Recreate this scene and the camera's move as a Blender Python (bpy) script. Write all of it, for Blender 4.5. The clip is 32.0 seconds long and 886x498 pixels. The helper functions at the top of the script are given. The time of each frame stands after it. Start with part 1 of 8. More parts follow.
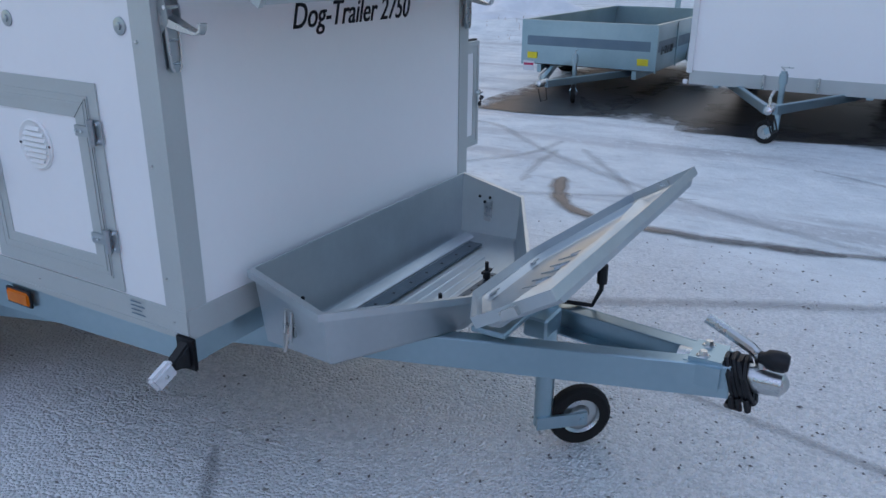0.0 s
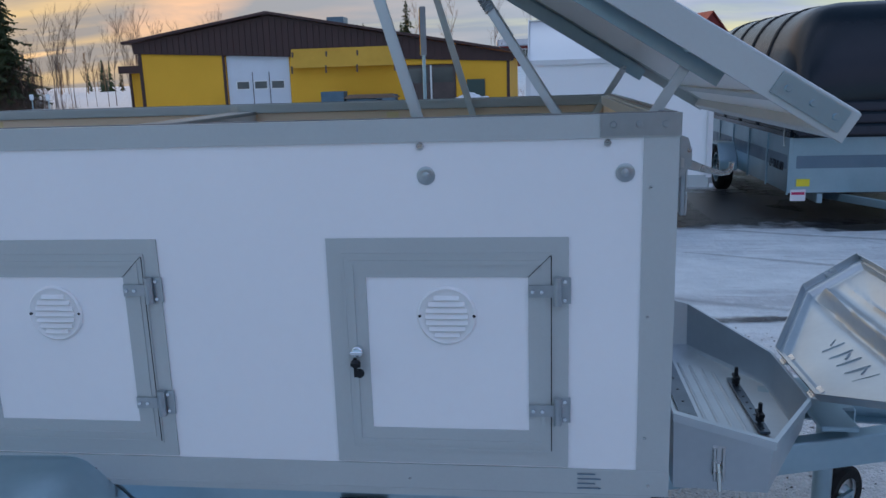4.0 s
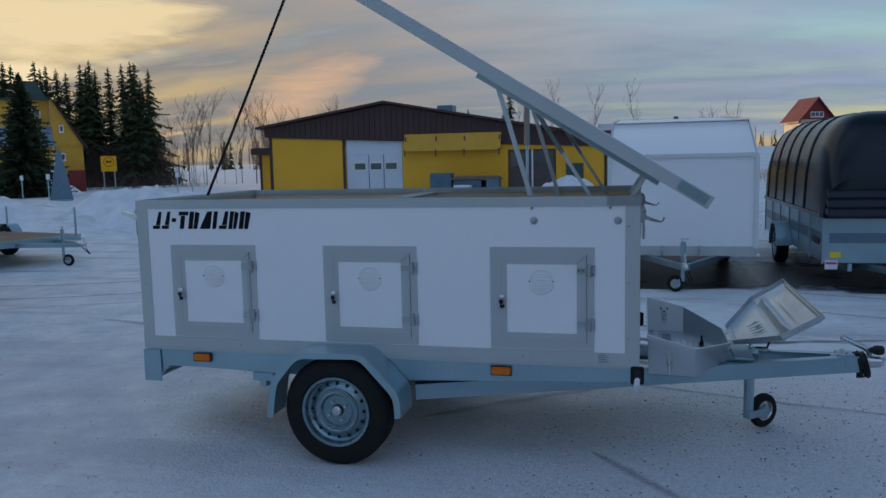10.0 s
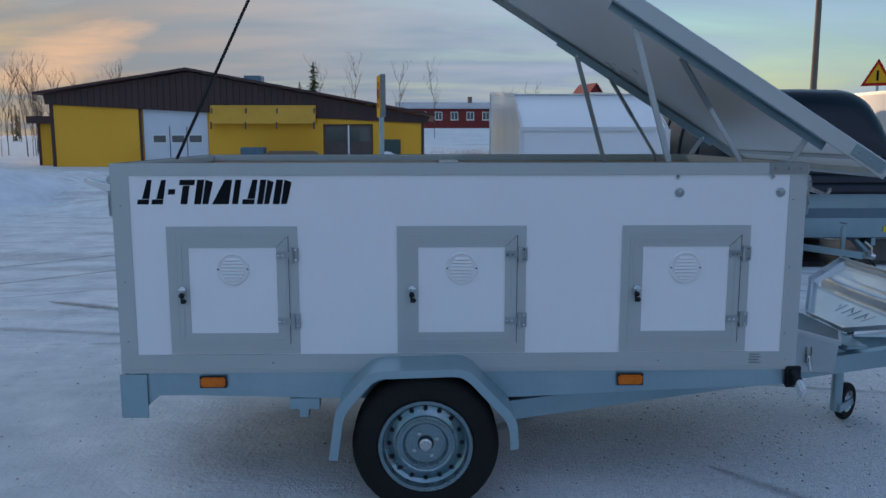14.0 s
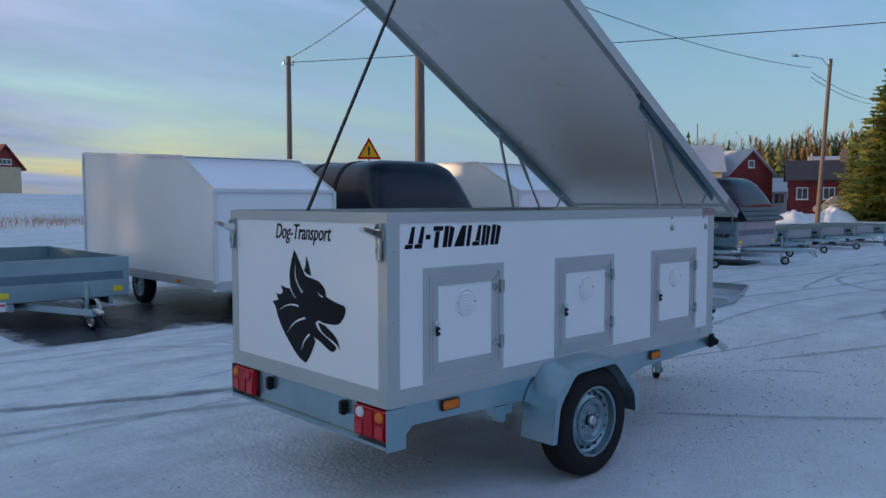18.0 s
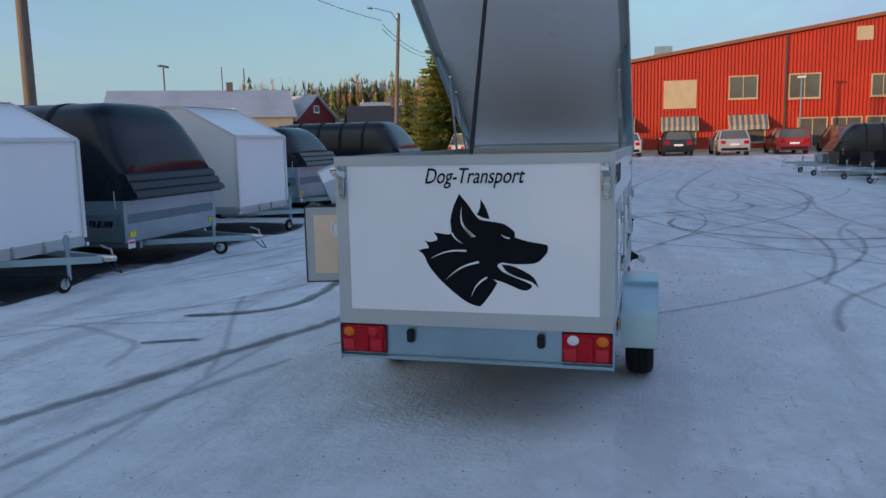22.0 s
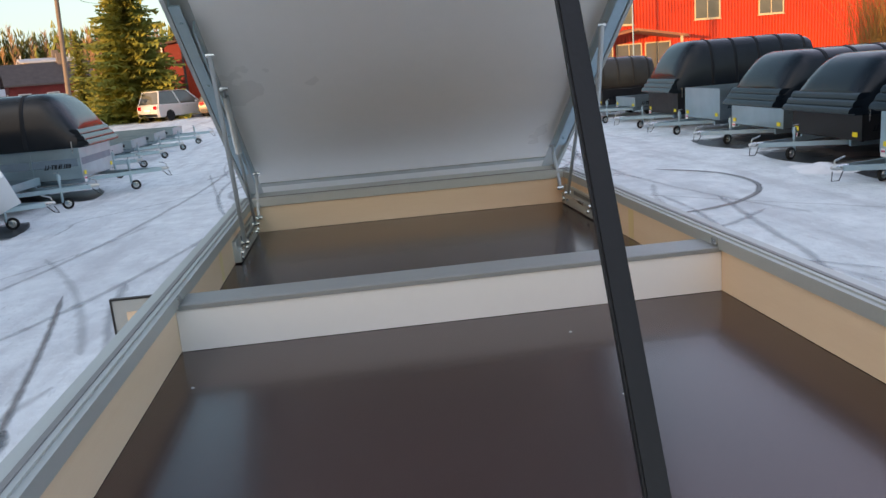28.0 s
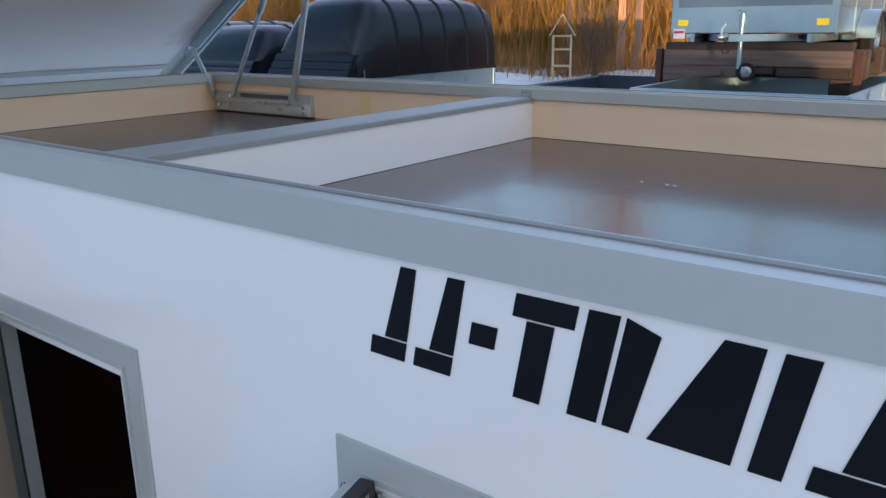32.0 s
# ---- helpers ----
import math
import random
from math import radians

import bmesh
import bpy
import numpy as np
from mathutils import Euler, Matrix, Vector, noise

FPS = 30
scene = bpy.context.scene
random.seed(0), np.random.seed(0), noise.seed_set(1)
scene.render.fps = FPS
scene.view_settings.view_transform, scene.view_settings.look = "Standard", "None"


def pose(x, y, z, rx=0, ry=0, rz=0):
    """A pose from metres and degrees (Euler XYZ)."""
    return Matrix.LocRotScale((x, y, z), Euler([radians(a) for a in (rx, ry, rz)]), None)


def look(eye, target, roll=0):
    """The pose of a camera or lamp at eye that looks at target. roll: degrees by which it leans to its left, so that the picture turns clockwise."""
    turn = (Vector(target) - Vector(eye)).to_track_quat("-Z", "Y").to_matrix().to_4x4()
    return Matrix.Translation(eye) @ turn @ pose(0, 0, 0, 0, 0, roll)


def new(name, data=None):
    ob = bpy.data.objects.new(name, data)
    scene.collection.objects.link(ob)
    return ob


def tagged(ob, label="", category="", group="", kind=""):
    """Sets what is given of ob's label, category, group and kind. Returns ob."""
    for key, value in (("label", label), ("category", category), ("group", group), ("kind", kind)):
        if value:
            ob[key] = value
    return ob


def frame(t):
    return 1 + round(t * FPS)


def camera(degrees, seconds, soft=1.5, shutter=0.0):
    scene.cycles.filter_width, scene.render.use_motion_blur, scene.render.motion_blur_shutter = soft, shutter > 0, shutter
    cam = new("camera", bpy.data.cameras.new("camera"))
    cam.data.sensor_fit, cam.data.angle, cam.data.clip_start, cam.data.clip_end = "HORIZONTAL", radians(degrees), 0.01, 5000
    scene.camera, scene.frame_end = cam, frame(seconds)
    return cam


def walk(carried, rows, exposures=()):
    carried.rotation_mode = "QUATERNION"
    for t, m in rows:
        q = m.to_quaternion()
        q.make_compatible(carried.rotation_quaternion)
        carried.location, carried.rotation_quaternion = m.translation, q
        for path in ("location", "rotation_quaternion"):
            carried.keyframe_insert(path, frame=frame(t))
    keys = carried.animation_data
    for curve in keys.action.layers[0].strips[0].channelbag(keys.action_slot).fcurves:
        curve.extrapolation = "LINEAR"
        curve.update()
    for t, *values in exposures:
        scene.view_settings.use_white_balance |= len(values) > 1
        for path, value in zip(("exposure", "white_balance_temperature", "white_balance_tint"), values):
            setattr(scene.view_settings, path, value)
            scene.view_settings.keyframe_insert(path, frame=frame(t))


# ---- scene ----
cam = camera(58.9, 32.0)
# seconds, x, y, z, turn about x, y, z in degrees
PATH = [
    (0.0, 4.077, -1.139, 1.393, 69.51, -0.3, 30.53),
    (0.5, 3.872, -0.998, 1.394, 68.04, -0.1, 25.74),
    (1.0, 3.629, -0.973, 1.384, 67.27, 0.2, 20.45),
    (1.5, 3.405, -0.972, 1.394, 67.2, 0.02, 15.6),
    (2.0, 3.18, -0.97, 1.402, 67.98, -0.08, 11.76),
    (2.5, 2.949, -1.122, 1.408, 70.06, 0.45, 9.0),
    (3.0, 2.724, -1.282, 1.423, 72.6, 1.08, 7.2),
    (3.5, 2.53, -1.382, 1.432, 75.0, 1.57, 6.5),
    (5.5, 2.378, -2.6, 1.528, 84.56, 2.8, 10.9),
    (6.0, 2.41, -2.895, 1.546, 85.88, 2.63, 13.45),
    (6.5, 2.496, -3.139, 1.553, 86.59, 2.32, 16.26),
    (7.0, 2.489, -3.325, 1.546, 86.83, 2.0, 18.79),
    (7.5, 2.572, -3.481, 1.54, 86.7, 1.84, 20.65),
    (8.0, 2.719, -3.601, 1.56, 86.47, 1.58, 20.59),
    (8.5, 2.729, -3.694, 1.567, 86.1, 1.43, 18.8),
    (9.0, 2.716, -3.784, 1.569, 85.45, 1.31, 16.72),
    (9.5, 2.716, -3.821, 1.56, 84.54, 1.29, 14.93),
    (10.0, 2.718, -3.808, 1.554, 83.51, 1.22, 14.13),
    (10.5, 2.724, -3.798, 1.553, 82.64, 0.96, 14.29),
    (11.0, 2.719, -3.737, 1.554, 82.16, 0.6, 14.82),
    (11.5, 2.714, -3.631, 1.56, 82.02, 0.17, 14.95),
    (12.0, 2.573, -3.513, 1.54, 82.04, -0.03, 13.96),
    (12.5, 2.269, -3.386, 1.537, 81.96, -0.04, 11.4),
    (13.0, 1.98, -3.285, 1.495, 81.83, 0.12, 7.82),
    (13.5, 1.626, -3.142, 1.482, 81.68, 0.17, 3.36),
    (14.0, 1.221, -3.062, 1.474, 81.72, 0.04, -1.13),
    (14.5, 0.85, -2.904, 1.454, 82.18, -0.16, -5.6),
    (16.5, -0.845, -2.677, 1.414, 87.72, -0.32, -26.4),
    (17.0, -1.239, -2.669, 1.386, 87.82, -0.19, -31.92),
    (17.5, -1.634, -2.625, 1.401, 87.36, -0.1, -37.34),
    (18.0, -2.045, -2.569, 1.414, 86.49, 0.03, -42.61),
    (18.5, -2.389, -2.37, 1.394, 85.54, 0.18, -47.7),
    (19.0, -2.739, -2.18, 1.396, 84.72, 0.37, -52.37),
    (19.5, -3.017, -1.941, 1.403, 84.06, 0.55, -56.66),
    (20.0, -3.208, -1.617, 1.405, 83.53, 0.71, -60.67),
    (20.5, -3.402, -1.265, 1.419, 83.01, 0.73, -64.5),
    (21.0, -3.484, -0.885, 1.408, 82.58, 0.83, -68.16),
    (21.5, -3.581, -0.511, 1.412, 82.32, 0.94, -71.58),
    (22.0, -3.63, -0.179, 1.43, 82.18, 1.24, -74.97),
    (22.5, -3.547, 0.139, 1.438, 81.98, 1.5, -78.5),
    (23.0, -3.404, 0.417, 1.44, 81.33, 1.63, -82.06),
    (23.5, -3.168, 0.568, 1.431, 80.29, 1.74, -85.42),
    (24.0, -2.795, 0.652, 1.458, 79.11, 1.85, -88.24),
    (24.5, -2.368, 0.758, 1.512, 78.22, 1.93, -90.18),
    (25.0, -1.949, 0.769, 1.542, 77.97, 1.89, -91.3),
    (25.5, -1.546, 0.777, 1.583, 78.18, 1.7, -91.81),
    (26.0, -1.19, 0.81, 1.658, 78.2, 1.25, -92.4),
    (26.5, -0.913, 0.752, 1.704, 78.29, 1.4, -92.54),
    (28.5, -0.329, 1.02, 1.814, 76.25, 6.55, -100.15),
    (29.0, -0.217, 1.233, 1.824, 75.5, 7.2, -106.0),
    (29.5, -0.092, 1.448, 1.841, 74.83, 7.82, -112.72),
    (30.0, 0.06, 1.606, 1.829, 74.007, 7.084, -120.436),
    (30.5, 0.161, 1.698, 1.764, 73.87, 5.19, -128.36),
    (31.0, 0.201, 1.793, 1.67, 74.13, 3.52, -134.75),
    (31.5, 0.209, 1.886, 1.578, 74.505, 1.906, -139.894),
    (32.0, 0.173, 1.89, 1.533, 73.93, 0.68, -142.54),
]
EXPOSURES = [(0.0, 0.95, 6550, 13), (2.5, 0.95, 6450, 13), (3.5, 0.75, 6250, 13), (6.0, 0.04, 5850, 6), (8.0, -0.06, 5800, 6.5), (12.0, 0.14, 5850, 7), (14.5, 0.26, 5850, 7.5), (18.0, 0.25, 5700, 9.5), (22.0, 0.33, 5950, 10.5), (25.0, 0.62, 6050, 14), (26.0, 0.72, 6050, 15), (28.5, 1.46, 8000, 14), (29.5, 1.60, 8030, 14.7), (30.0, 1.69, 8050, 15), (31.0, 1.74, 8000, 15), (32.0, 1.30, 6300, 12)]
walk(cam, [(t, pose(x, y, z, rx, ry, rz)) for t, x, y, z, rx, ry, rz in PATH], EXPOSURES)

# ---- world, sun ----
SUN_AZ, SUN_EL = 44.0, 3.6          # degrees left of +y, degrees up
sun_way = Vector((-math.sin(radians(SUN_AZ)) * math.cos(radians(SUN_EL)), math.cos(radians(SUN_AZ)) * math.cos(radians(SUN_EL)), math.sin(radians(SUN_EL))))

world = bpy.data.worlds.new("winter_dusk")
scene.world = world
world.use_nodes = True
wn, wl = world.node_tree.nodes, world.node_tree.links
wn.clear()


def wmath(op, a, b=None, clamp=False):
    n = wn.new("ShaderNodeMath")
    n.operation, n.use_clamp = op, clamp
    for i, v in enumerate((a, b)):
        if v is None:
            continue
        if isinstance(v, (int, float)):
            n.inputs[i].default_value = v
        else:
            wl.new(v, n.inputs[i])
    return n.outputs[0]


def wramp(fac, stops):
    n = wn.new("ShaderNodeValToRGB")
    e = n.color_ramp.elements
    while len(e) < len(stops):
        e.new(0.5)
    for i, (p, c) in enumerate(stops):
        e[i].position = p
        e[i].color = (*c, 1)
    wl.new(fac, n.inputs[0])
    return n.outputs[0]


def wmix(fac, a, b):
    n = wn.new("ShaderNodeMix")
    n.data_type = "RGBA"
    for i, v in ((0, fac), (6, a), (7, b)):
        if isinstance(v, (int, float)):
            n.inputs[i].default_value = v
        elif isinstance(v, tuple):
            n.inputs[i].default_value = (*v, 1)
        else:
            wl.new(v, n.inputs[i])
    return n.outputs[2]


sky = wn.new("ShaderNodeTexSky")
sky.sky_type = "NISHITA"
sky.sun_disc = False
sky.sun_elevation = radians(SUN_EL)
sky.sun_rotation = radians(-SUN_AZ)
sky.air_density, sky.dust_density, sky.ozone_density = 1.0, 0.6, 2.0
SKY_GAIN = 0.28
gain = wn.new("ShaderNodeVectorMath")
gain.operation = "SCALE"
wl.new(sky.outputs[0], gain.inputs[0])

coord = wn.new("ShaderNodeTexCoord")
sep = wn.new("ShaderNodeSeparateXYZ")
wl.new(coord.outputs["Generated"], sep.inputs[0])
dot = wn.new("ShaderNodeVectorMath")
dot.operation = "DOT_PRODUCT"
dot.inputs[1].default_value = sun_way
wl.new(coord.outputs["Generated"], dot.inputs[0])
toward = wmath("MULTIPLY_ADD", dot.outputs["Value"], 0.5)
toward.node.inputs[2].default_value = 0.5
# a thin veil dims the clear sky close to the sun
wl.new(wramp(toward, [(0.80, (SKY_GAIN,) * 3), (0.99, (SKY_GAIN * 0.5,) * 3)]), gain.inputs[3])
# clouds lie on a plane overhead
zz = wmath("ADD", wmath("MAXIMUM", sep.outputs[2], 0.0), 0.16)
plane = wn.new("ShaderNodeCombineXYZ")
wl.new(wmath("DIVIDE", sep.outputs[0], zz), plane.inputs[0])
wl.new(wmath("DIVIDE", sep.outputs[1], zz), plane.inputs[1])
turned = wn.new("ShaderNodeMapping")
turned.inputs["Rotation"].default_value = (0, 0, radians(18))
turned.inputs["Scale"].default_value = (0.42, 1.0, 1.0)
wl.new(plane.outputs[0], turned.inputs[0])
cn = wn.new("ShaderNodeTexNoise")
cn.inputs["Scale"].default_value, cn.inputs["Detail"].default_value, cn.inputs["Roughness"].default_value = 0.75, 7.0, 0.52
cn.inputs["Distortion"].default_value = 0.5
wl.new(turned.outputs[0], cn.inputs["Vector"])
cn2 = wn.new("ShaderNodeTexNoise")
cn2.inputs["Scale"].default_value, cn2.inputs["Detail"].default_value = 2.2, 6.0
wl.new(turned.outputs[0], cn2.inputs["Vector"])
thick = wmath("ADD", cn.outputs[0], wmath("MULTIPLY", wmath("SUBTRACT", cn2.outputs[0], 0.5), 0.35))
# more cover on the sun's side and overhead, thin streaks elsewhere
cover = wramp(toward, [(0.10, (0.26, 0.26, 0.26)), (0.38, (0.14, 0.14, 0.14)), (0.70, (0.26, 0.26, 0.26)), (0.85, (0.40, 0.40, 0.40)), (0.95, (0.52, 0.52, 0.52))])
mask = wmath("MULTIPLY", wmath("SUBTRACT", wmath("ADD", thick, cover), 0.62), 3.2, clamp=True)
glow = wramp(toward, [(0.0, (0.44, 0.42, 0.60)), (0.35, (0.36, 0.44, 0.66)), (0.72, (0.385, 0.44, 0.595)), (0.88, (0.41, 0.42, 0.445)), (0.965, (0.44, 0.34, 0.27)), (1.0, (0.78, 0.54, 0.24))])
grey = wramp(toward, [(0.0, (0.31, 0.33, 0.52)), (0.35, (0.26, 0.34, 0.55)), (0.85, (0.31, 0.365, 0.425)), (0.97, (0.32, 0.31, 0.30)), (1.0, (0.36, 0.30, 0.24))])
lit = wmath("MULTIPLY", wmath("SUBTRACT", cn2.outputs[0], 0.42), 5.0, clamp=True)
cloud = wmix(lit, grey, glow)
# an overcast layer is three times as bright overhead as at the horizon
lift = wn.new("ShaderNodeVectorMath")
lift.operation = "SCALE"
wl.new(cloud, lift.inputs[0])
wl.new(wmath("ADD", wmath("MULTIPLY", wmath("MAXIMUM", sep.outputs[2], 0.0), 1.25), 0.72), lift.inputs[3])
full = wmix(mask, gain.outputs[0], lift.outputs[0])
# pale winter haze lies low over the side away from the sun
low = wramp(sep.outputs[2], [(0.02, (0.78, 0.78, 0.78)), (0.26, (0, 0, 0))])
away = wramp(toward, [(0.46, (1, 1, 1)), (0.70, (0, 0, 0))])
full = wmix(wmath("MULTIPLY", low, away), full, (0.235, 0.37, 0.50))


# two clouds lit from below by the low sun: a long yellow one and a small pink one
def lit_cloud(base, az, el, wide, high, slope, colour, lo, hi):
    yaw = wmath("ARCTAN2", sep.outputs[1], sep.outputs[0])
    rise = wmath("ARCSINE", sep.outputs[2])
    u = wmath("DIVIDE", wmath("SUBTRACT", yaw, radians(az)), radians(wide))
    v = wmath("DIVIDE", wmath("SUBTRACT", wmath("SUBTRACT", rise, radians(el)), wmath("MULTIPLY", wmath("SUBTRACT", yaw, radians(az)), slope)), radians(high))
    far = wmath("ADD", wmath("MULTIPLY", u, u), wmath("MULTIPLY", v, v))
    rag = wmath("MULTIPLY", wmath("SUBTRACT", wisp.outputs[0], 0.5), 4.2)
    body = wramp(wmath("ADD", wmath("SUBTRACT", 1.0, far), rag), [(lo, (0, 0, 0)), (hi, (1, 1, 1))])
    return wmix(wmath("MULTIPLY", body, 0.92), base, colour)


wisp = wn.new("ShaderNodeTexNoise")
wisp.inputs["Scale"].default_value, wisp.inputs["Detail"].default_value, wisp.inputs["Roughness"].default_value = 3.2, 8.0, 0.58
wisp.inputs["Distortion"].default_value = 0.8
stretch = wn.new("ShaderNodeMapping")
stretch.inputs["Scale"].default_value = (1.0, 1.0, 4.5)
wl.new(coord.outputs["Generated"], stretch.inputs[0])
wl.new(stretch.outputs[0], wisp.inputs["Vector"])
full = lit_cloud(full, 130.5, 9.0, 10.5, 2.9, -0.05, (0.92, 0.68, 0.36), 0.0, 0.85)
full = lit_cloud(full, 134.0, 6.0, 9.0, 0.8, 0.0, (1.0, 0.76, 0.42), 0.0, 0.8)
full = lit_cloud(full, 113.5, 5.2, 5.2, 2.1, -0.25, (0.74, 0.44, 0.25), 0.0, 0.95)
bg = wn.new("ShaderNodeBackground")
bg.inputs[1].default_value = 1.0
wl.new(full, bg.inputs[0])
wout = wn.new("ShaderNodeOutputWorld")
wl.new(bg.outputs[0], wout.inputs[0])

sun_data = bpy.data.lights.new("sun", "SUN")
sun_data.energy, sun_data.angle, sun_data.color = 3.3, radians(0.6), (1.0, 0.62, 0.32)
sun = new("sun", sun_data)
sun.matrix_world = look((0, 0, 40), Vector((0, 0, 40)) - sun_way * 10)

# ---- materials ----
def surf(name, c1, c2=None, scale=3.0, rough=0.5, metal=0.0, bump=0.0, bscale=60.0, rvar=0.12, fine=0.25, vary=0.0, coat=0.0, stretch=(1, 1, 1), cells=False, spec=0.5):
    """Two colours mixed by coarse and fine noise, uneven gloss and fine relief."""
    m = bpy.data.materials.new(name)
    m.use_nodes = True
    n, l = m.node_tree.nodes, m.node_tree.links
    b = n["Principled BSDF"]
    tc = n.new("ShaderNodeTexCoord")
    mp = n.new("ShaderNodeMapping")
    mp.inputs["Scale"].default_value = stretch
    l.new(tc.outputs["Object"], mp.inputs[0])
    big = n.new("ShaderNodeTexNoise")
    big.inputs["Scale"].default_value, big.inputs["Detail"].default_value = scale, 5.0
    l.new(mp.outputs[0], big.inputs["Vector"])
    if cells:
        small = n.new("ShaderNodeTexVoronoi")
        small.inputs["Scale"].default_value = bscale
        sm = small.outputs["Distance"]
    else:
        small = n.new("ShaderNodeTexNoise")
        small.inputs["Scale"].default_value, small.inputs["Detail"].default_value = bscale, 3.0
        sm = small.outputs[0]
    l.new(mp.outputs[0], small.inputs["Vector"])
    fac = n.new("ShaderNodeMath")
    fac.operation = "MULTIPLY_ADD"
    l.new(sm, fac.inputs[0])
    fac.inputs[1].default_value = fine
    l.new(big.outputs[0], fac.inputs[2])
    rng = n.new("ShaderNodeMapRange")
    rng.inputs[1].default_value, rng.inputs[2].default_value = 0.38, 0.62 + fine
    l.new(fac.outputs[0], rng.inputs[0])
    mix = n.new("ShaderNodeMix")
    mix.data_type = "RGBA"
    l.new(rng.outputs[0], mix.inputs[0])
    mix.inputs[6].default_value = (*c1, 1)
    mix.inputs[7].default_value = (*(c2 or tuple(v * 0.85 for v in c1)), 1)
    col = mix.outputs[2]
    if vary:
        oi = n.new("ShaderNodeObjectInfo")
        hs = n.new("ShaderNodeHueSaturation")
        vr = n.new("ShaderNodeMapRange")
        vr.inputs[3].default_value, vr.inputs[4].default_value = 1 - vary, 1 + vary
        l.new(oi.outputs["Random"], vr.inputs[0])
        l.new(vr.outputs[0], hs.inputs["Value"])
        l.new(col, hs.inputs["Color"])
        col = hs.outputs[0]
    l.new(col, b.inputs["Base Color"])
    rr = n.new("ShaderNodeMapRange")
    rr.inputs[3].default_value, rr.inputs[4].default_value = max(0.03, rough - rvar), min(1.0, rough + rvar)
    l.new(big.outputs[0], rr.inputs[0])
    l.new(rr.outputs[0], b.inputs["Roughness"])
    b.inputs["Metallic"].default_value = metal
    b.inputs["Coat Weight"].default_value = coat
    b.inputs["Specular IOR Level"].default_value = spec
    if bump:
        bp = n.new("ShaderNodeBump")
        bp.inputs["Strength"].default_value = bump
        bp.inputs["Distance"].default_value = 0.01
        l.new(sm, bp.inputs["Height"])
        l.new(bp.outputs[0], b.inputs["Normal"])
    return m


M_white = surf("white_laminate", (0.86, 0.86, 0.86), (0.81, 0.815, 0.82), 1.2, 0.22, bump=0.02, bscale=40, rvar=0.08)
M_alu = surf("anodised_aluminium", (0.51, 0.545, 0.54), (0.455, 0.485, 0.48), 2.0, 0.53, 0.35, bump=0.03, bscale=120, stretch=(1, 1, 1))
M_cap = surf("dull_grey_profile", (0.33, 0.355, 0.36), (0.28, 0.30, 0.305), 2.0, 0.6, 0.25, bump=0.03, bscale=120)
M_alu_sheet = surf("aluminium_sheet", (0.58, 0.63, 0.65), (0.49, 0.535, 0.56), 4.0, 0.42, 0.92, bump=0.03, bscale=45, rvar=0.1)
M_galv = surf("galvanised_steel", (0.40, 0.53, 0.585), (0.325, 0.45, 0.51), 2.2, 0.33, 0.85, bump=0.012, bscale=42, rvar=0.08, cells=True, fine=0.10)
M_zinc = surf("bright_zinc", (0.62, 0.63, 0.62), (0.5, 0.52, 0.52), 14, 0.28, 0.95, bump=0.02)
M_plated = surf("dull_zinc_plating", (0.46, 0.50, 0.52), (0.36, 0.40, 0.42), 14, 0.36, 0.92, bump=0.02, bscale=60, rvar=0.1)
M_darksteel = surf("dark_zinc_rail", (0.15, 0.19, 0.22), (0.10, 0.13, 0.16), 8, 0.35, 0.85, bump=0.02)
M_tyre = surf("tyre_rubber", (0.010, 0.010, 0.011), (0.018, 0.018, 0.018), 9, 0.8, bump=0.2, bscale=90, spec=0.25)
M_black = surf("black_plastic", (0.008, 0.009, 0.011), (0.014, 0.015, 0.018), 6, 0.45, bump=0.08, bscale=150, spec=0.3)
M_hood = surf("black_gloss_plastic", (0.004, 0.008, 0.013), (0.008, 0.013, 0.020), 2.0, 0.23, bump=0.02, bscale=14, rvar=0.06, spec=0.30)
M_hoodrib = surf("matt_black_rib", (0.006, 0.009, 0.013), (0.010, 0.014, 0.019), 3.0, 0.55, spec=0.15)
M_hoodgrey = surf("dark_grey_cover", (0.009, 0.012, 0.016), (0.015, 0.019, 0.023), 2.0, 0.20, bump=0.03, bscale=14, rvar=0.06, spec=0.36)
M_ply = surf("plywood_edge", (0.90, 0.71, 0.52), (0.83, 0.63, 0.44), 3.0, 0.6, bump=0.05, bscale=80, stretch=(0.4, 0.4, 4))
M_resin = surf("yellow_resin_stain", (0.84, 0.68, 0.33), (0.80, 0.63, 0.34), 5.0, 0.5)
M_phen = surf("brown_film_plywood", (0.036, 0.018, 0.018), (0.052, 0.027, 0.026), 2.5, 0.21, bump=0.012, bscale=130, rvar=0.06, fine=0.2, coat=0.1)
M_lidin = surf("grey_lid_laminate", (0.86, 0.86, 0.85), (0.80, 0.805, 0.795), 1.3, 0.30, bump=0.03, bscale=25, rvar=0.1)
M_seal = surf("rubber_seal", (0.02, 0.02, 0.021), (0.03, 0.03, 0.03), 10, 0.65)
M_rimseal = surf("grey_rim_seal", (0.19, 0.195, 0.20), (0.23, 0.235, 0.24), 10, 0.6)
M_farbirch = surf("far_bare_twigs", (0.34, 0.20, 0.10), (0.22, 0.125, 0.065), 0.3, 0.9)
M_ink = surf("black_vinyl", (0.003, 0.004, 0.007), (0.005, 0.006, 0.010), 8, 0.4, spec=0.15)
M_red = surf("red_lens", (0.46, 0.004, 0.014), (0.33, 0.003, 0.010), 30, 0.12, bump=0.1, bscale=160, cells=True, spec=0.3)
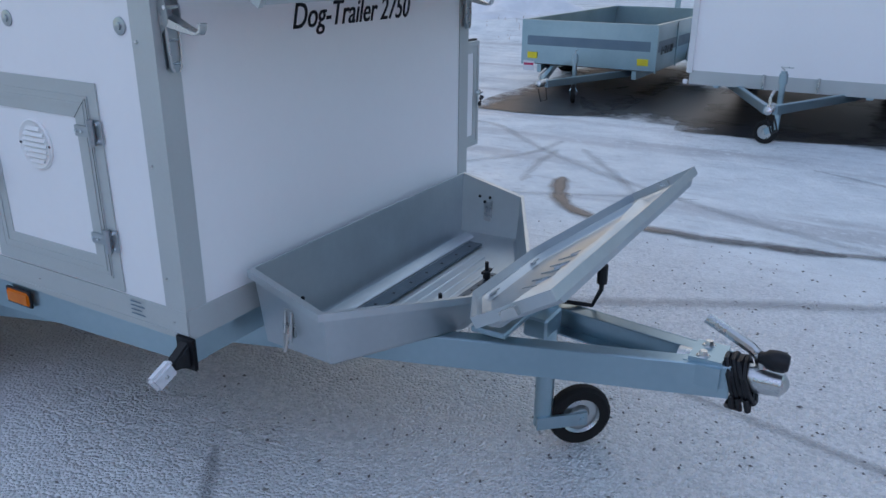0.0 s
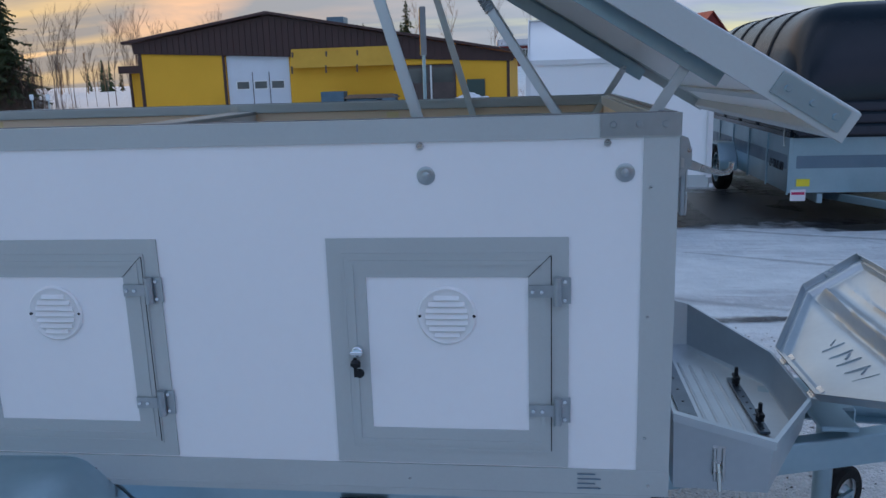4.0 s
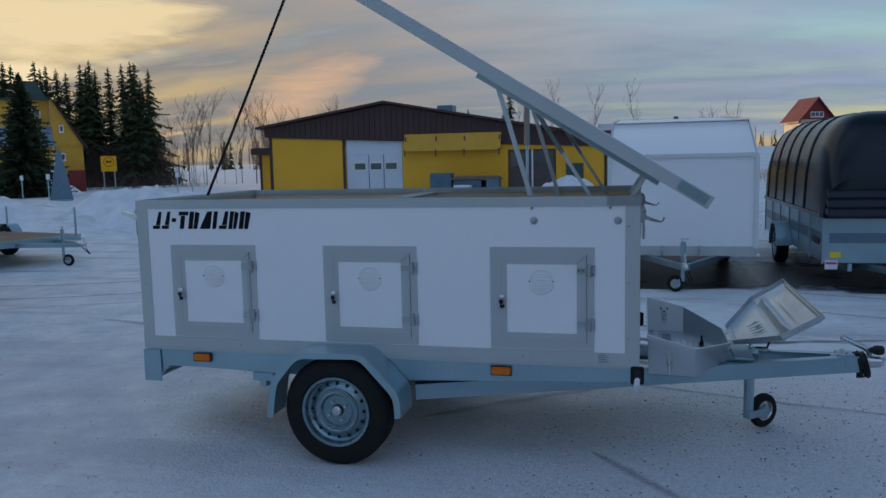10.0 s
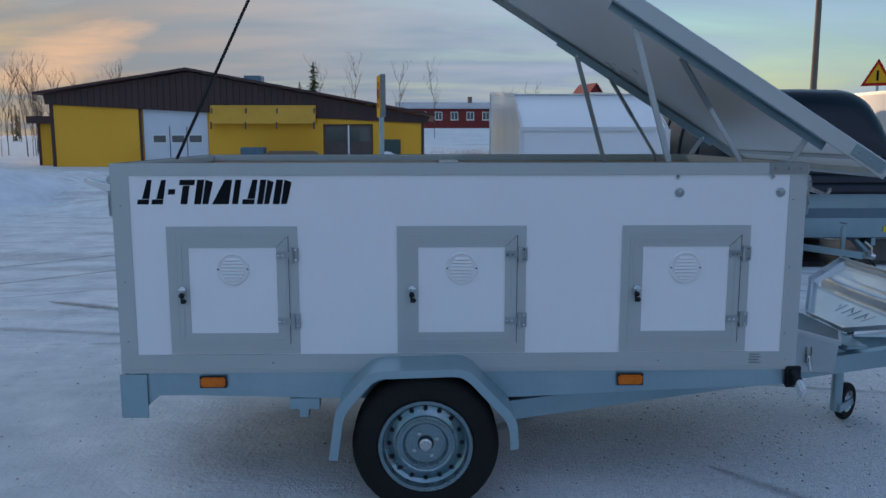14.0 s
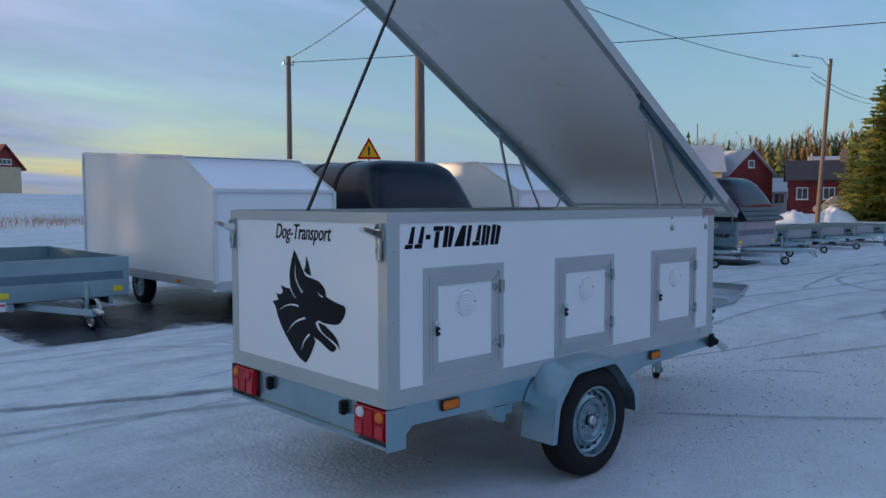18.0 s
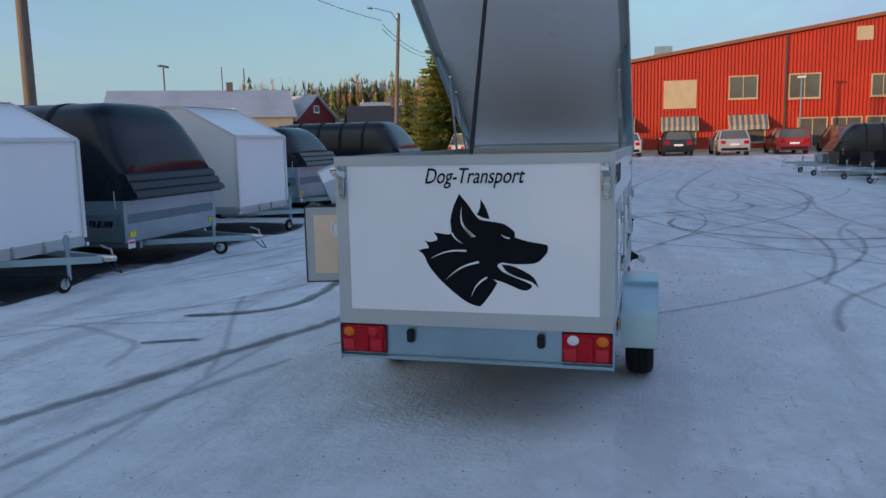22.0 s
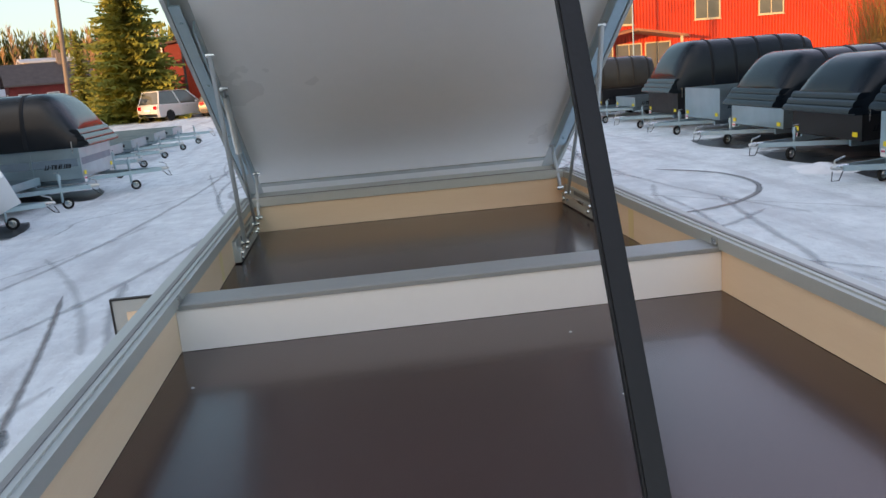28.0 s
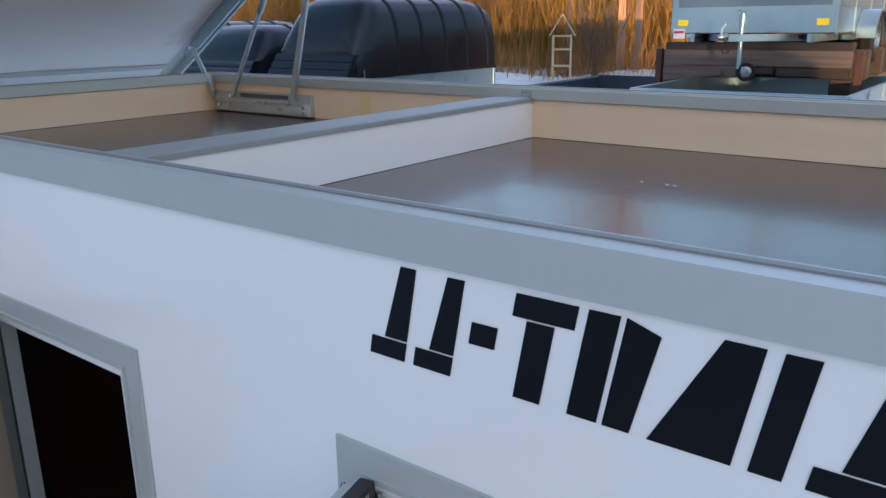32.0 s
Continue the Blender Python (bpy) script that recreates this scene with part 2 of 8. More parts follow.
M_redbright = surf("bright_red_reflector", (0.62, 0.006, 0.020), (0.44, 0.005, 0.015), 40, 0.15, bump=0.2, bscale=220, cells=True, coat=0.2)
M_orange = surf("orange_lens", (0.75, 0.20, 0.015), (0.62, 0.14, 0.01), 30, 0.2, bump=0.15, bscale=160, cells=True, spec=0.3)
M_clear = surf("white_lens", (0.75, 0.76, 0.78), (0.6, 0.6, 0.62), 30, 0.12, coat=0.6)
M_yellow = surf("yellow_tag", (0.85, 0.72, 0.03), (0.78, 0.62, 0.03), 10, 0.5)
M_tagwhite = surf("white_label", (0.8, 0.8, 0.82), (0.7, 0.7, 0.72), 10, 0.5)
M_tagred = surf("red_label", (0.6, 0.03, 0.12), None, 10, 0.5)
M_rim = surf("painted_steel_rim", (0.28, 0.37, 0.40), (0.19, 0.27, 0.30), 6, 0.28, 0.85, bump=0.03)
M_chrome = surf("bright_chrome", (0.78, 0.82, 0.84), (0.66, 0.70, 0.72), 12, 0.13, 1.0, rvar=0.05)
M_stripe = surf("blue_grey_stripe", (0.16, 0.23, 0.29), (0.13, 0.19, 0.25), 4, 0.4, 0.3)
M_vent = surf("white_vent_plastic", (0.82, 0.82, 0.81), (0.78, 0.78, 0.77), 12, 0.35)
M_wood = surf("weathered_planks", (0.26, 0.17, 0.11), (0.16, 0.11, 0.08), 6, 0.75, bump=0.3, bscale=50, stretch=(0.2, 4, 4), vary=0.15)
M_greywood = surf("grey_weathered_board", (0.16, 0.12, 0.10), (0.085, 0.065, 0.06), 5, 0.8, bump=0.4, bscale=40, stretch=(0.25, 4, 6), vary=0.12)
M_redpost = surf("dark_red_brown_timber", (0.085, 0.032, 0.026), (0.05, 0.022, 0.02), 5, 0.75, bump=0.2, bscale=30)
M_palebark = surf("pale_pink_bark", (0.46, 0.29, 0.19), (0.30, 0.18, 0.12), 4, 0.8, bump=0.3, bscale=20, stretch=(3, 3, 0.5))
M_navy = surf("dark_blue_lining", (0.022, 0.036, 0.055), (0.03, 0.05, 0.072), 2, 0.35, 0.2, bump=0.02, bscale=30)
M_oldwood = surf("dark_rotten_timber", (0.055, 0.040, 0.032), (0.030, 0.023, 0.020), 5, 0.85, bump=0.4, bscale=40, stretch=(0.3, 3, 3))
M_pole = surf("grey_timber_pole", (0.20, 0.15, 0.11), (0.12, 0.09, 0.07), 5, 0.8, bump=0.3, bscale=30, stretch=(4, 4, 0.3))
M_yellowwall = surf("yellow_painted_render", (0.82, 0.42, 0.022), (0.72, 0.365, 0.020), 0.5, 0.75, bump=0.1, bscale=14)
M_yellowboard = surf("yellow_painted_board", (0.64, 0.35, 0.03), (0.55, 0.30, 0.025), 1.5, 0.65, bump=0.08, bscale=10, vary=0.05)
M_brownroof = surf("brown_painted_fascia", (0.045, 0.018, 0.016), (0.06, 0.026, 0.022), 1.0, 0.6, bump=0.1, bscale=8, stretch=(6, 1, 1), vary=0.08)
M_redboard = surf("red_ribbed_steel", (0.56, 0.046, 0.010), (0.44, 0.034, 0.008), 0.35, 0.5, bump=0.05, bscale=8, vary=0.06)
M_redwood = surf("red_ochre_boards", (0.20, 0.022, 0.018), (0.15, 0.018, 0.016), 0.8, 0.75, bump=0.1, bscale=12)
M_roofgrey = surf("snowy_sheet_roof", (0.52, 0.52, 0.54), (0.36, 0.36, 0.38), 0.3, 0.6, bump=0.1, bscale=3)
M_roofred = surf("red_roof_sheet", (0.20, 0.03, 0.022), (0.15, 0.025, 0.02), 0.6, 0.6)
M_bluepaint = surf("blue_roof_sheet", (0.10, 0.20, 0.34), (0.30, 0.36, 0.42), 0.8, 0.55)
M_greenpaint = surf("green_roof_sheet", (0.03, 0.06, 0.05), (0.05, 0.08, 0.07), 0.8, 0.55)
M_trim = surf("white_painted_trim", (0.78, 0.77, 0.74), (0.68, 0.67, 0.65), 2, 0.55)
M_trimwhite = surf("white_coated_edge", (0.74, 0.745, 0.75), (0.66, 0.665, 0.67), 2, 0.4, 0.15)
M_cream = surf("cream_painted_board", (0.52, 0.42, 0.27), (0.44, 0.36, 0.23), 1.5, 0.6)
M_canopy = surf("brown_canopy", (0.30, 0.12, 0.05), (0.2, 0.08, 0.04), 1.5, 0.6)
M_gate = surf("white_lift_gate", (0.66, 0.68, 0.72), (0.58, 0.60, 0.64), 0.8, 0.45, bump=0.05, bscale=10)
M_brown = surf("brown_painted_door", (0.10, 0.07, 0.06), (0.07, 0.05, 0.045), 2, 0.55)
M_blueplast = surf("blue_grey_crate", (0.10, 0.17, 0.22), (0.07, 0.12, 0.16), 3, 0.6)
M_bark = surf("spruce_bark", (0.09, 0.06, 0.045), (0.05, 0.035, 0.03), 8, 0.9, bump=0.4, bscale=20)
M_birch = surf("bare_birch_bark", (0.17, 0.115, 0.08), (0.09, 0.06, 0.045), 6, 0.85)
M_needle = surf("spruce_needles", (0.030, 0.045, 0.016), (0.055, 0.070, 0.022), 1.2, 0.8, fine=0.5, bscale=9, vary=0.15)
# the same needles with low sunlight painted in as a paler yellow-green
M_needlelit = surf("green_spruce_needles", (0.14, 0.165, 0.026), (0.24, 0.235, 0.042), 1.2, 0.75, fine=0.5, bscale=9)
M_twig = surf("orange_willow_twigs", (0.36, 0.205, 0.045), (0.21, 0.115, 0.030), 3, 0.8)
M_drygrass = surf("dry_grass", (0.34, 0.17, 0.065), (0.22, 0.11, 0.045), 3, 0.85)
M_snowpile = surf("heaped_snow", (0.80, 0.81, 0.83), (0.62, 0.63, 0.65), 2.5, 0.8, bump=0.6, bscale=7)
M_masonry = surf("brown_stone", (0.22, 0.17, 0.13), (0.14, 0.11, 0.09), 3, 0.8, bump=0.2, bscale=15)

M_glass = surf("dark_window_glass", (0.07, 0.075, 0.07), (0.13, 0.13, 0.115), 0.7, 0.07, rvar=0.03, coat=0.2)
M_signyellow = surf("yellow_sign_face", (0.80, 0.42, 0.02), (0.70, 0.36, 0.02), 4, 0.9, spec=0.08)
M_signred = surf("red_sign_rim", (0.5, 0.03, 0.02), None, 4, 0.9, spec=0.05)


def car_paint(name, c):
    return surf(name, c, tuple(v * 0.8 for v in c), 1.0, 0.28, 0.2, coat=0.7, rvar=0.1)


def ground_material():
    """Packed snow and ice with gravel showing through."""
    m = bpy.data.materials.new("packed_snow_and_gravel")
    m.use_nodes = True
    n, l = m.node_tree.nodes, m.node_tree.links
    b = n["Principled BSDF"]
    tc = n.new("ShaderNodeTexCoord")

    def noise_at(scale, detail=4.0, rough=0.55, stretch=None):
        t = n.new("ShaderNodeTexNoise")
        t.inputs["Scale"].default_value, t.inputs["Detail"].default_value, t.inputs["Roughness"].default_value = scale, detail, rough
        if stretch:
            mp = n.new("ShaderNodeMapping")
            mp.inputs["Scale"].default_value = stretch[0]
            mp.inputs["Rotation"].default_value = (0, 0, radians(stretch[1]))
            l.new(tc.outputs["Object"], mp.inputs[0])
            l.new(mp.outputs[0], t.inputs["Vector"])
        else:
            l.new(tc.outputs["Object"], t.inputs["Vector"])
        return t.outputs[0]

    def rng(v, a, b2, c=0.0, d=1.0):
        r = n.new("ShaderNodeMapRange")
        r.inputs[1].default_value, r.inputs[2].default_value, r.inputs[3].default_value, r.inputs[4].default_value = a, b2, c, d
        l.new(v, r.inputs[0])
        return r.outputs[0]

    def mth(op, a, c):
        q = n.new("ShaderNodeMath")
        q.operation = op
        for i, v in enumerate((a, c)):
            if isinstance(v, (int, float)):
                q.inputs[i].default_value = v
            else:
                l.new(v, q.inputs[i])
        return q.outputs[0]

    def mixc(f, a, c):
        q = n.new("ShaderNodeMix")
        q.data_type = "RGBA"
        l.new(f, q.inputs[0])
        for i, v in ((6, a), (7, c)):
            if isinstance(v, tuple):
                q.inputs[i].default_value = (*v, 1)
            else:
                l.new(v, q.inputs[i])
        return q.outputs[2]

    patches = noise_at(0.35, 5)
    mid = noise_at(2.4, 6, 0.6)
    grit = noise_at(38, 3, 0.6)
    streak = noise_at(0.9, 4, 0.55, ((0.25, 2.2, 1), 12))
    pebble = n.new("ShaderNodeTexVoronoi")
    pebble.inputs["Scale"].default_value = 95
    l.new(tc.outputs["Object"], pebble.inputs["Vector"])
    snow = mixc(rng(mid, 0.35, 0.68), (0.735, 0.785, 0.80), (0.58, 0.63, 0.65))
    snow = mixc(mth("MULTIPLY", rng(streak, 0.52, 0.66), 0.55), snow, (0.34, 0.35, 0.37))
    crumb = noise_at(15, 4, 0.65)
    scuff = noise_at(5.0, 6, 0.7, ((0.35, 1.6, 1), -24))
    snow = mixc(mth("MULTIPLY", rng(crumb, 0.56, 0.70), rng(patches, 0.40, 0.62, 0.12, 0.6)), snow, (0.36, 0.36, 0.37))
    snow = mixc(mth("MULTIPLY", rng(scuff, 0.57, 0.68), 0.45), snow, (0.34, 0.35, 0.37))
    scrape = noise_at(11.0, 5, 0.72, ((0.3, 1.9, 1), 22))
    snow = mixc(mth("MULTIPLY", rng(scrape, 0.60, 0.67), rng(patches, 0.38, 0.60, 0.15, 0.75)), snow, (0.20, 0.215, 0.23))
    snow = mixc(mth("MULTIPLY", rng(crumb, 0.44, 0.30), 0.6), snow, (0.80, 0.85, 0.865))
    cell = n.new("ShaderNodeSeparateColor")
    l.new(pebble.outputs["Color"], cell.inputs[0])
    gravel = mixc(cell.outputs[0], (0.60, 0.61, 0.61), (0.90, 0.90, 0.89))
    gravel = mixc(rng(grit, 0.42, 0.66, 0.0, 0.6), gravel, (0.80, 0.81, 0.82))
    # worn gravel lies bare round the parked trailer, more towards its front
    sp = n.new("ShaderNodeSeparateXYZ")
    l.new(tc.outputs["Object"], sp.inputs[0])
    dx = mth("MULTIPLY", mth("SUBTRACT", sp.outputs[0], 3.9), 0.24)
    dy = mth("MULTIPLY", mth("SUBTRACT", sp.outputs[1], 0.6), 0.36)
    near = rng(mth("SQRT", mth("ADD", mth("MULTIPLY", dx, dx), mth("MULTIPLY", dy, dy)), 0), 1.25, 0.35)
    bare = rng(mth("ADD", mth("MULTIPLY", near, 0.50), mth("ADD", mth("MULTIPLY", patches, 0.5), mth("MULTIPLY", mid, 0.35))), 0.56, 0.86)
    # a frozen rut bounds the gravel on the lane's side
    edge = rng(mth("ADD", sp.outputs[1], mth("MULTIPLY", mid, 0.25)), 3.05, 2.85, 0.25, 1.0)
    bare = mth("MULTIPLY", bare, edge)
    col = mixc(mth("MULTIPLY", bare, rng(grit, 0.30, 0.55, 0.55, 1.0)), snow, gravel)
    # packed dirty ice along the lane and behind the trailer, broken up by cleaner snow
    rx = mth("MULTIPLY", mth("ADD", sp.outputs[0], 1.6), 0.34)
    ry = mth("MULTIPLY", mth("SUBTRACT", sp.outputs[1], 0.2), 0.40)
    rear = rng(mth("SQRT", mth("ADD", mth("MULTIPLY", rx, rx), mth("MULTIPLY", ry, ry)), 0), 1.3, 0.35)
    lane = mth("MULTIPLY", rng(sp.outputs[0], 4.0, 8.0), rng(mth("ABSOLUTE", mth("SUBTRACT", sp.outputs[1], 0.4), 0), 6.0, 3.5))
    worn = mth("MULTIPLY", mth("MAXIMUM", rear, mth("MULTIPLY", lane, 0.8)), rng(mth("ADD", mth("MULTIPLY", mid, 0.5), mth("MULTIPLY", streak, 0.5)), 0.36, 0.60, 0.25, 0.85))
    col = mixc(worn, col, (0.47, 0.495, 0.52))
    specks = mth("MULTIPLY", rng(pebble.outputs["Distance"], 0.16, 0.06), rng(noise_at(7, 2), 0.50, 0.66))
    col = mixc(specks, col, (0.10, 0.09, 0.085))
    l.new(col, b.inputs["Base Color"])
    l.new(rng(mid, 0.35, 0.65, 0.42, 0.78), b.inputs["Roughness"])
    bp = n.new("ShaderNodeBump")
    bp.inputs["Strength"].default_value, bp.inputs["Distance"].default_value = 0.75, 0.035
    h = mth("ADD", mth("ADD", mth("MULTIPLY", mid, 0.7), mth("ADD", mth("MULTIPLY", grit, 0.35), mth("MULTIPLY", crumb, 0.5))), mth("MULTIPLY", mth("MULTIPLY", pebble.outputs["Distance"], bare), -0.5))
    l.new(h, bp.inputs["Height"])
    l.new(bp.outputs[0], b.inputs["Normal"])
    return m


M_ground = ground_material()
M_pebble = surf("dark_gravel", (0.09, 0.085, 0.08), (0.26, 0.25, 0.235), 40, 0.8)


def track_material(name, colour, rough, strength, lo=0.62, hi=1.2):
    """Thin dark film breaking up into the snow: ice that a tyre left, or bare ice with painted shade."""
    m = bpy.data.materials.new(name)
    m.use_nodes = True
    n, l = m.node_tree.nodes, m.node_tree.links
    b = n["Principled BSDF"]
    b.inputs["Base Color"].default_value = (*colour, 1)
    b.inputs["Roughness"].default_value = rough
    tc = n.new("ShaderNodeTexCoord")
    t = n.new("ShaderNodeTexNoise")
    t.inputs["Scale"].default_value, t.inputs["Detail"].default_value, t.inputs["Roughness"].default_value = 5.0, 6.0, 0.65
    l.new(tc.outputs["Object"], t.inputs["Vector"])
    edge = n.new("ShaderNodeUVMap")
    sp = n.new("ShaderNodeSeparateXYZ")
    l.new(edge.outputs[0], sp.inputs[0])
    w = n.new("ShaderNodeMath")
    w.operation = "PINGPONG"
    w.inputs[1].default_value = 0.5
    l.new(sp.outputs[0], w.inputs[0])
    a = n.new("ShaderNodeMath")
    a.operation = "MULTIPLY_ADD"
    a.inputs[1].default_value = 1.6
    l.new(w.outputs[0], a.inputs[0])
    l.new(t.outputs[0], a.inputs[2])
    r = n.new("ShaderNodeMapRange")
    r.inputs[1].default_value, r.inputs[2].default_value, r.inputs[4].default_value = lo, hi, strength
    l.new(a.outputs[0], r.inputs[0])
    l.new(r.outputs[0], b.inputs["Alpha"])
    return m


M_track = track_material("dark_ice_track", (0.20, 0.21, 0.23), 0.5, 0.36)
M_faint = track_material("faint_ice_track", (0.22, 0.23, 0.25), 0.5, 0.24)
M_rut = track_material("grey_gravel_rut", (0.15, 0.145, 0.145), 0.7, 0.7)
M_brownice = track_material("brown_wet_ice", (0.17, 0.145, 0.13), 0.4, 0.85, 0.55, 1.0)
M_trackmid = track_material("grey_ice_track", (0.13, 0.135, 0.15), 0.45, 0.6)
M_trackdark = track_material("wet_ice_track", (0.07, 0.07, 0.075), 0.3, 0.9)
# near-black ice; the shade under parked trailers is put into its colour
M_iceshade = track_material("black_ice_with_shade", (0.014, 0.016, 0.020), 0.42, 0.98, 0.36, 0.82)

# ---- mesh tools ----
def B():
    return bmesh.new()


def box(bm, x0, y0, z0, x1, y1, z1):
    vs = [bm.verts.new(p) for p in ((x0, y0, z0), (x1, y0, z0), (x1, y1, z0), (x0, y1, z0), (x0, y0, z1), (x1, y0, z1), (x1, y1, z1), (x0, y1, z1))]
    for f in ((3, 2, 1, 0), (4, 5, 6, 7), (0, 1, 5, 4), (1, 2, 6, 5), (2, 3, 7, 6), (3, 0, 4, 7)):
        bm.faces.new([vs[i] for i in f])
    return vs


def beam(bm, a, b, w, h, up=(0, 0, 1)):
    """A square bar from a to b, w wide, h high."""
    a, b = Vector(a), Vector(b)
    d = (b - a).normalized()
    s = d.cross(Vector(up))
    s = s.normalized() if s.length > 1e-5 else Vector((1, 0, 0))
    u = s.cross(d).normalized()
    vs = []
    for p in (a, b):
        for i, j in ((-1, -1), (1, -1), (1, 1), (-1, 1)):
            vs.append(bm.verts.new(p + s * (w / 2 * i) + u * (h / 2 * j)))
    for f in ((0, 1, 2, 3), (7, 6, 5, 4), (0, 4, 5, 1), (1, 5, 6, 2), (2, 6, 7, 3), (3, 7, 4, 0)):
        bm.faces.new([vs[i] for i in f])
    return vs


def cyl(bm, a, b, r, n=16, r2=None):
    a, b = Vector(a), Vector(b)
    d = (b - a).normalized()
    s = d.orthogonal().normalized()
    u = d.cross(s)
    r2 = r if r2 is None else r2
    ra = [bm.verts.new(a + (s * math.cos(k * math.tau / n) + u * math.sin(k * math.tau / n)) * r) for k in range(n)]
    rb = [bm.verts.new(b + (s * math.cos(k * math.tau / n) + u * math.sin(k * math.tau / n)) * r2) for k in range(n)]
    for k in range(n):
        bm.faces.new((ra[k], ra[(k + 1) % n], rb[(k + 1) % n], rb[k]))
    bm.faces.new(ra[::-1])
    bm.faces.new(rb)


def pipe(bm, pts, r, n=8):
    """A round bar through the points."""
    pts = [Vector(p) for p in pts]
    rings = []
    s = None
    for i, p in enumerate(pts):
        d = (pts[min(i + 1, len(pts) - 1)] - pts[max(i - 1, 0)]).normalized()
        s = d.orthogonal().normalized() if s is None else (s - d * s.dot(d)).normalized()
        u = d.cross(s)
        rings.append([bm.verts.new(p + (s * math.cos(k * math.tau / n) + u * math.sin(k * math.tau / n)) * r) for k in range(n)])
    for q, w in zip(rings, rings[1:]):
        for k in range(n):
            bm.faces.new((q[k], q[(k + 1) % n], w[(k + 1) % n], w[k]))
    bm.faces.new(rings[0][::-1])
    bm.faces.new(rings[-1])


def prism(bm, pts, axis, a, b):
    """A flat outline in the two other axes, drawn out along axis from a to b."""
    def at(p, v):
        return {"x": (v, p[0], p[1]), "y": (p[0], v, p[1]), "z": (p[0], p[1], v)}[axis]
    lo = [bm.verts.new(at(p, a)) for p in pts]
    hi = [bm.verts.new(at(p, b)) for p in pts]
    for i in range(len(pts)):
        j = (i + 1) % len(pts)
        bm.faces.new((lo[i], lo[j], hi[j], hi[i]))
    bm.faces.new(lo[::-1])
    bm.faces.new(hi)


def lathe(bm, prof, centre, axis="y", n=32, caps=True):
    """Turn (radius, along) pairs round an axis through centre."""
    rings = []
    for r, w in prof:
        ring = []
        for k in range(n):
            c, s = math.cos(k * math.tau / n) * r, math.sin(k * math.tau / n) * r
            p = {"y": (c, w, s), "x": (w, c, s), "z": (c, s, w)}[axis]
            ring.append(bm.verts.new((centre[0] + p[0], centre[1] + p[1], centre[2] + p[2])))
        rings.append(ring)
    for q, w in zip(rings, rings[1:]):
        for k in range(n):
            bm.faces.new((q[k], q[(k + 1) % n], w[(k + 1) % n], w[k]))
    if caps:
        bm.faces.new(rings[0])
        bm.faces.new(rings[-1][::-1])


def slab(bm, us, vs, holes, w0, w1, axis):
    """A wall from cut lines, with the cells named in holes left open, w0 to w1 thick."""
    def at(u, v, w):
        return {"y": (u, w, v), "x": (w, u, v), "z": (u, v, w)}[axis]
    g = {}
    for i, u in enumerate(us):
        for j, v in enumerate(vs):
            g[i, j] = (bm.verts.new(at(u, v, w0)), bm.verts.new(at(u, v, w1)))
    full = {(i, j) for i in range(len(us) - 1) for j in range(len(vs) - 1)} - set(holes)
    for i, j in full:
        q = ((i, j), (i + 1, j), (i + 1, j + 1), (i, j + 1))
        bm.faces.new([g[k][0] for k in q])
        bm.faces.new([g[k][1] for k in reversed(q)])
        for (a, b), nb in zip(zip(q, q[1:] + q[:1]), ((i, j - 1), (i + 1, j), (i, j + 1), (i - 1, j))):
            if nb not in full:
                bm.faces.new((g[a][0], g[a][1], g[b][1], g[b][0]))


def ring(bm, u0, v0, u1, v1, w, d0, d1, axis):
    """A mitred frame round a rectangle, w wide, from depth d0 to d1."""
    o = [(u0, v0), (u1, v0), (u1, v1), (u0, v1)]
    k = [(u0 + w, v0 + w), (u1 - w, v0 + w), (u1 - w, v1 - w), (u0 + w, v1 - w)]
    for i in range(4):
        j = (i + 1) % 4
        prism(bm, [o[i], o[j], k[j], k[i]], axis, d0, d1)


def bevelled(bm, w, seg=1):
    bmesh.ops.remove_doubles(bm, verts=bm.verts, dist=1e-5)
    es = [e for e in bm.edges if len(e.link_faces) == 2 and e.calc_face_angle(0) > 0.5]
    bmesh.ops.bevel(bm, geom=es, offset=w, segments=seg, affect="EDGES", clamp_overlap=True)
    return bm


def finish(name, bm, angle=35):
    bmesh.ops.recalc_face_normals(bm, faces=bm.faces)
    me = bpy.data.meshes.new(name)
    bm.to_mesh(me)
    bm.free()
    me.polygons.foreach_set("use_smooth", [True] * len(me.polygons))
    me.set_sharp_from_angle(angle=radians(angle))
    return me


def part(name, bm, material, parent=None, label=""):
    me = finish(name, bm)
    me.materials.append(material)
    ob = new(name, me)
    if parent:
        ob.parent = parent
    if label:
        ob["label"] = label
    return ob


def again(ob, m, parent=None):
    """The same mesh once more, as an object of its own."""
    q = new(ob.name.split(".")[0], ob.data)
    q.parent = parent or ob.parent
    q.matrix_basis = m
    if "label" in ob:
        q["label"] = ob["label"]
    return q


def pbox(name, parent, material, x0, y0, z0, x1, y1, z1, bev=0.0, label=""):
    bm = B()
    box(bm, min(x0, x1), min(y0, y1), min(z0, z1), max(x0, x1), max(y0, y1), max(z0, z1))
    if bev:
        bevelled(bm, bev, 2)
    return part(name, bm, material, parent, label)


def pcyl(name, parent, material, a, b, r, n=16, r2=None, label=""):
    bm = B()
    cyl(bm, a, b, r, n, r2)
    return part(name, bm, material, parent, label)


def pbeam(name, parent, material, a, b, w, h, label="", bev=0.0, up=(0, 0, 1)):
    bm = B()
    beam(bm, a, b, w, h, up)
    if bev:
        bevelled(bm, bev, 2)
    return part(name, bm, material, parent, label)


def thing(name, label, category, group="", m=None, kind=""):
    ob = tagged(new(name), label, category, group, kind)
    ob.empty_display_size = 0.1
    if m is not None:
        ob.matrix_world = m
    return ob


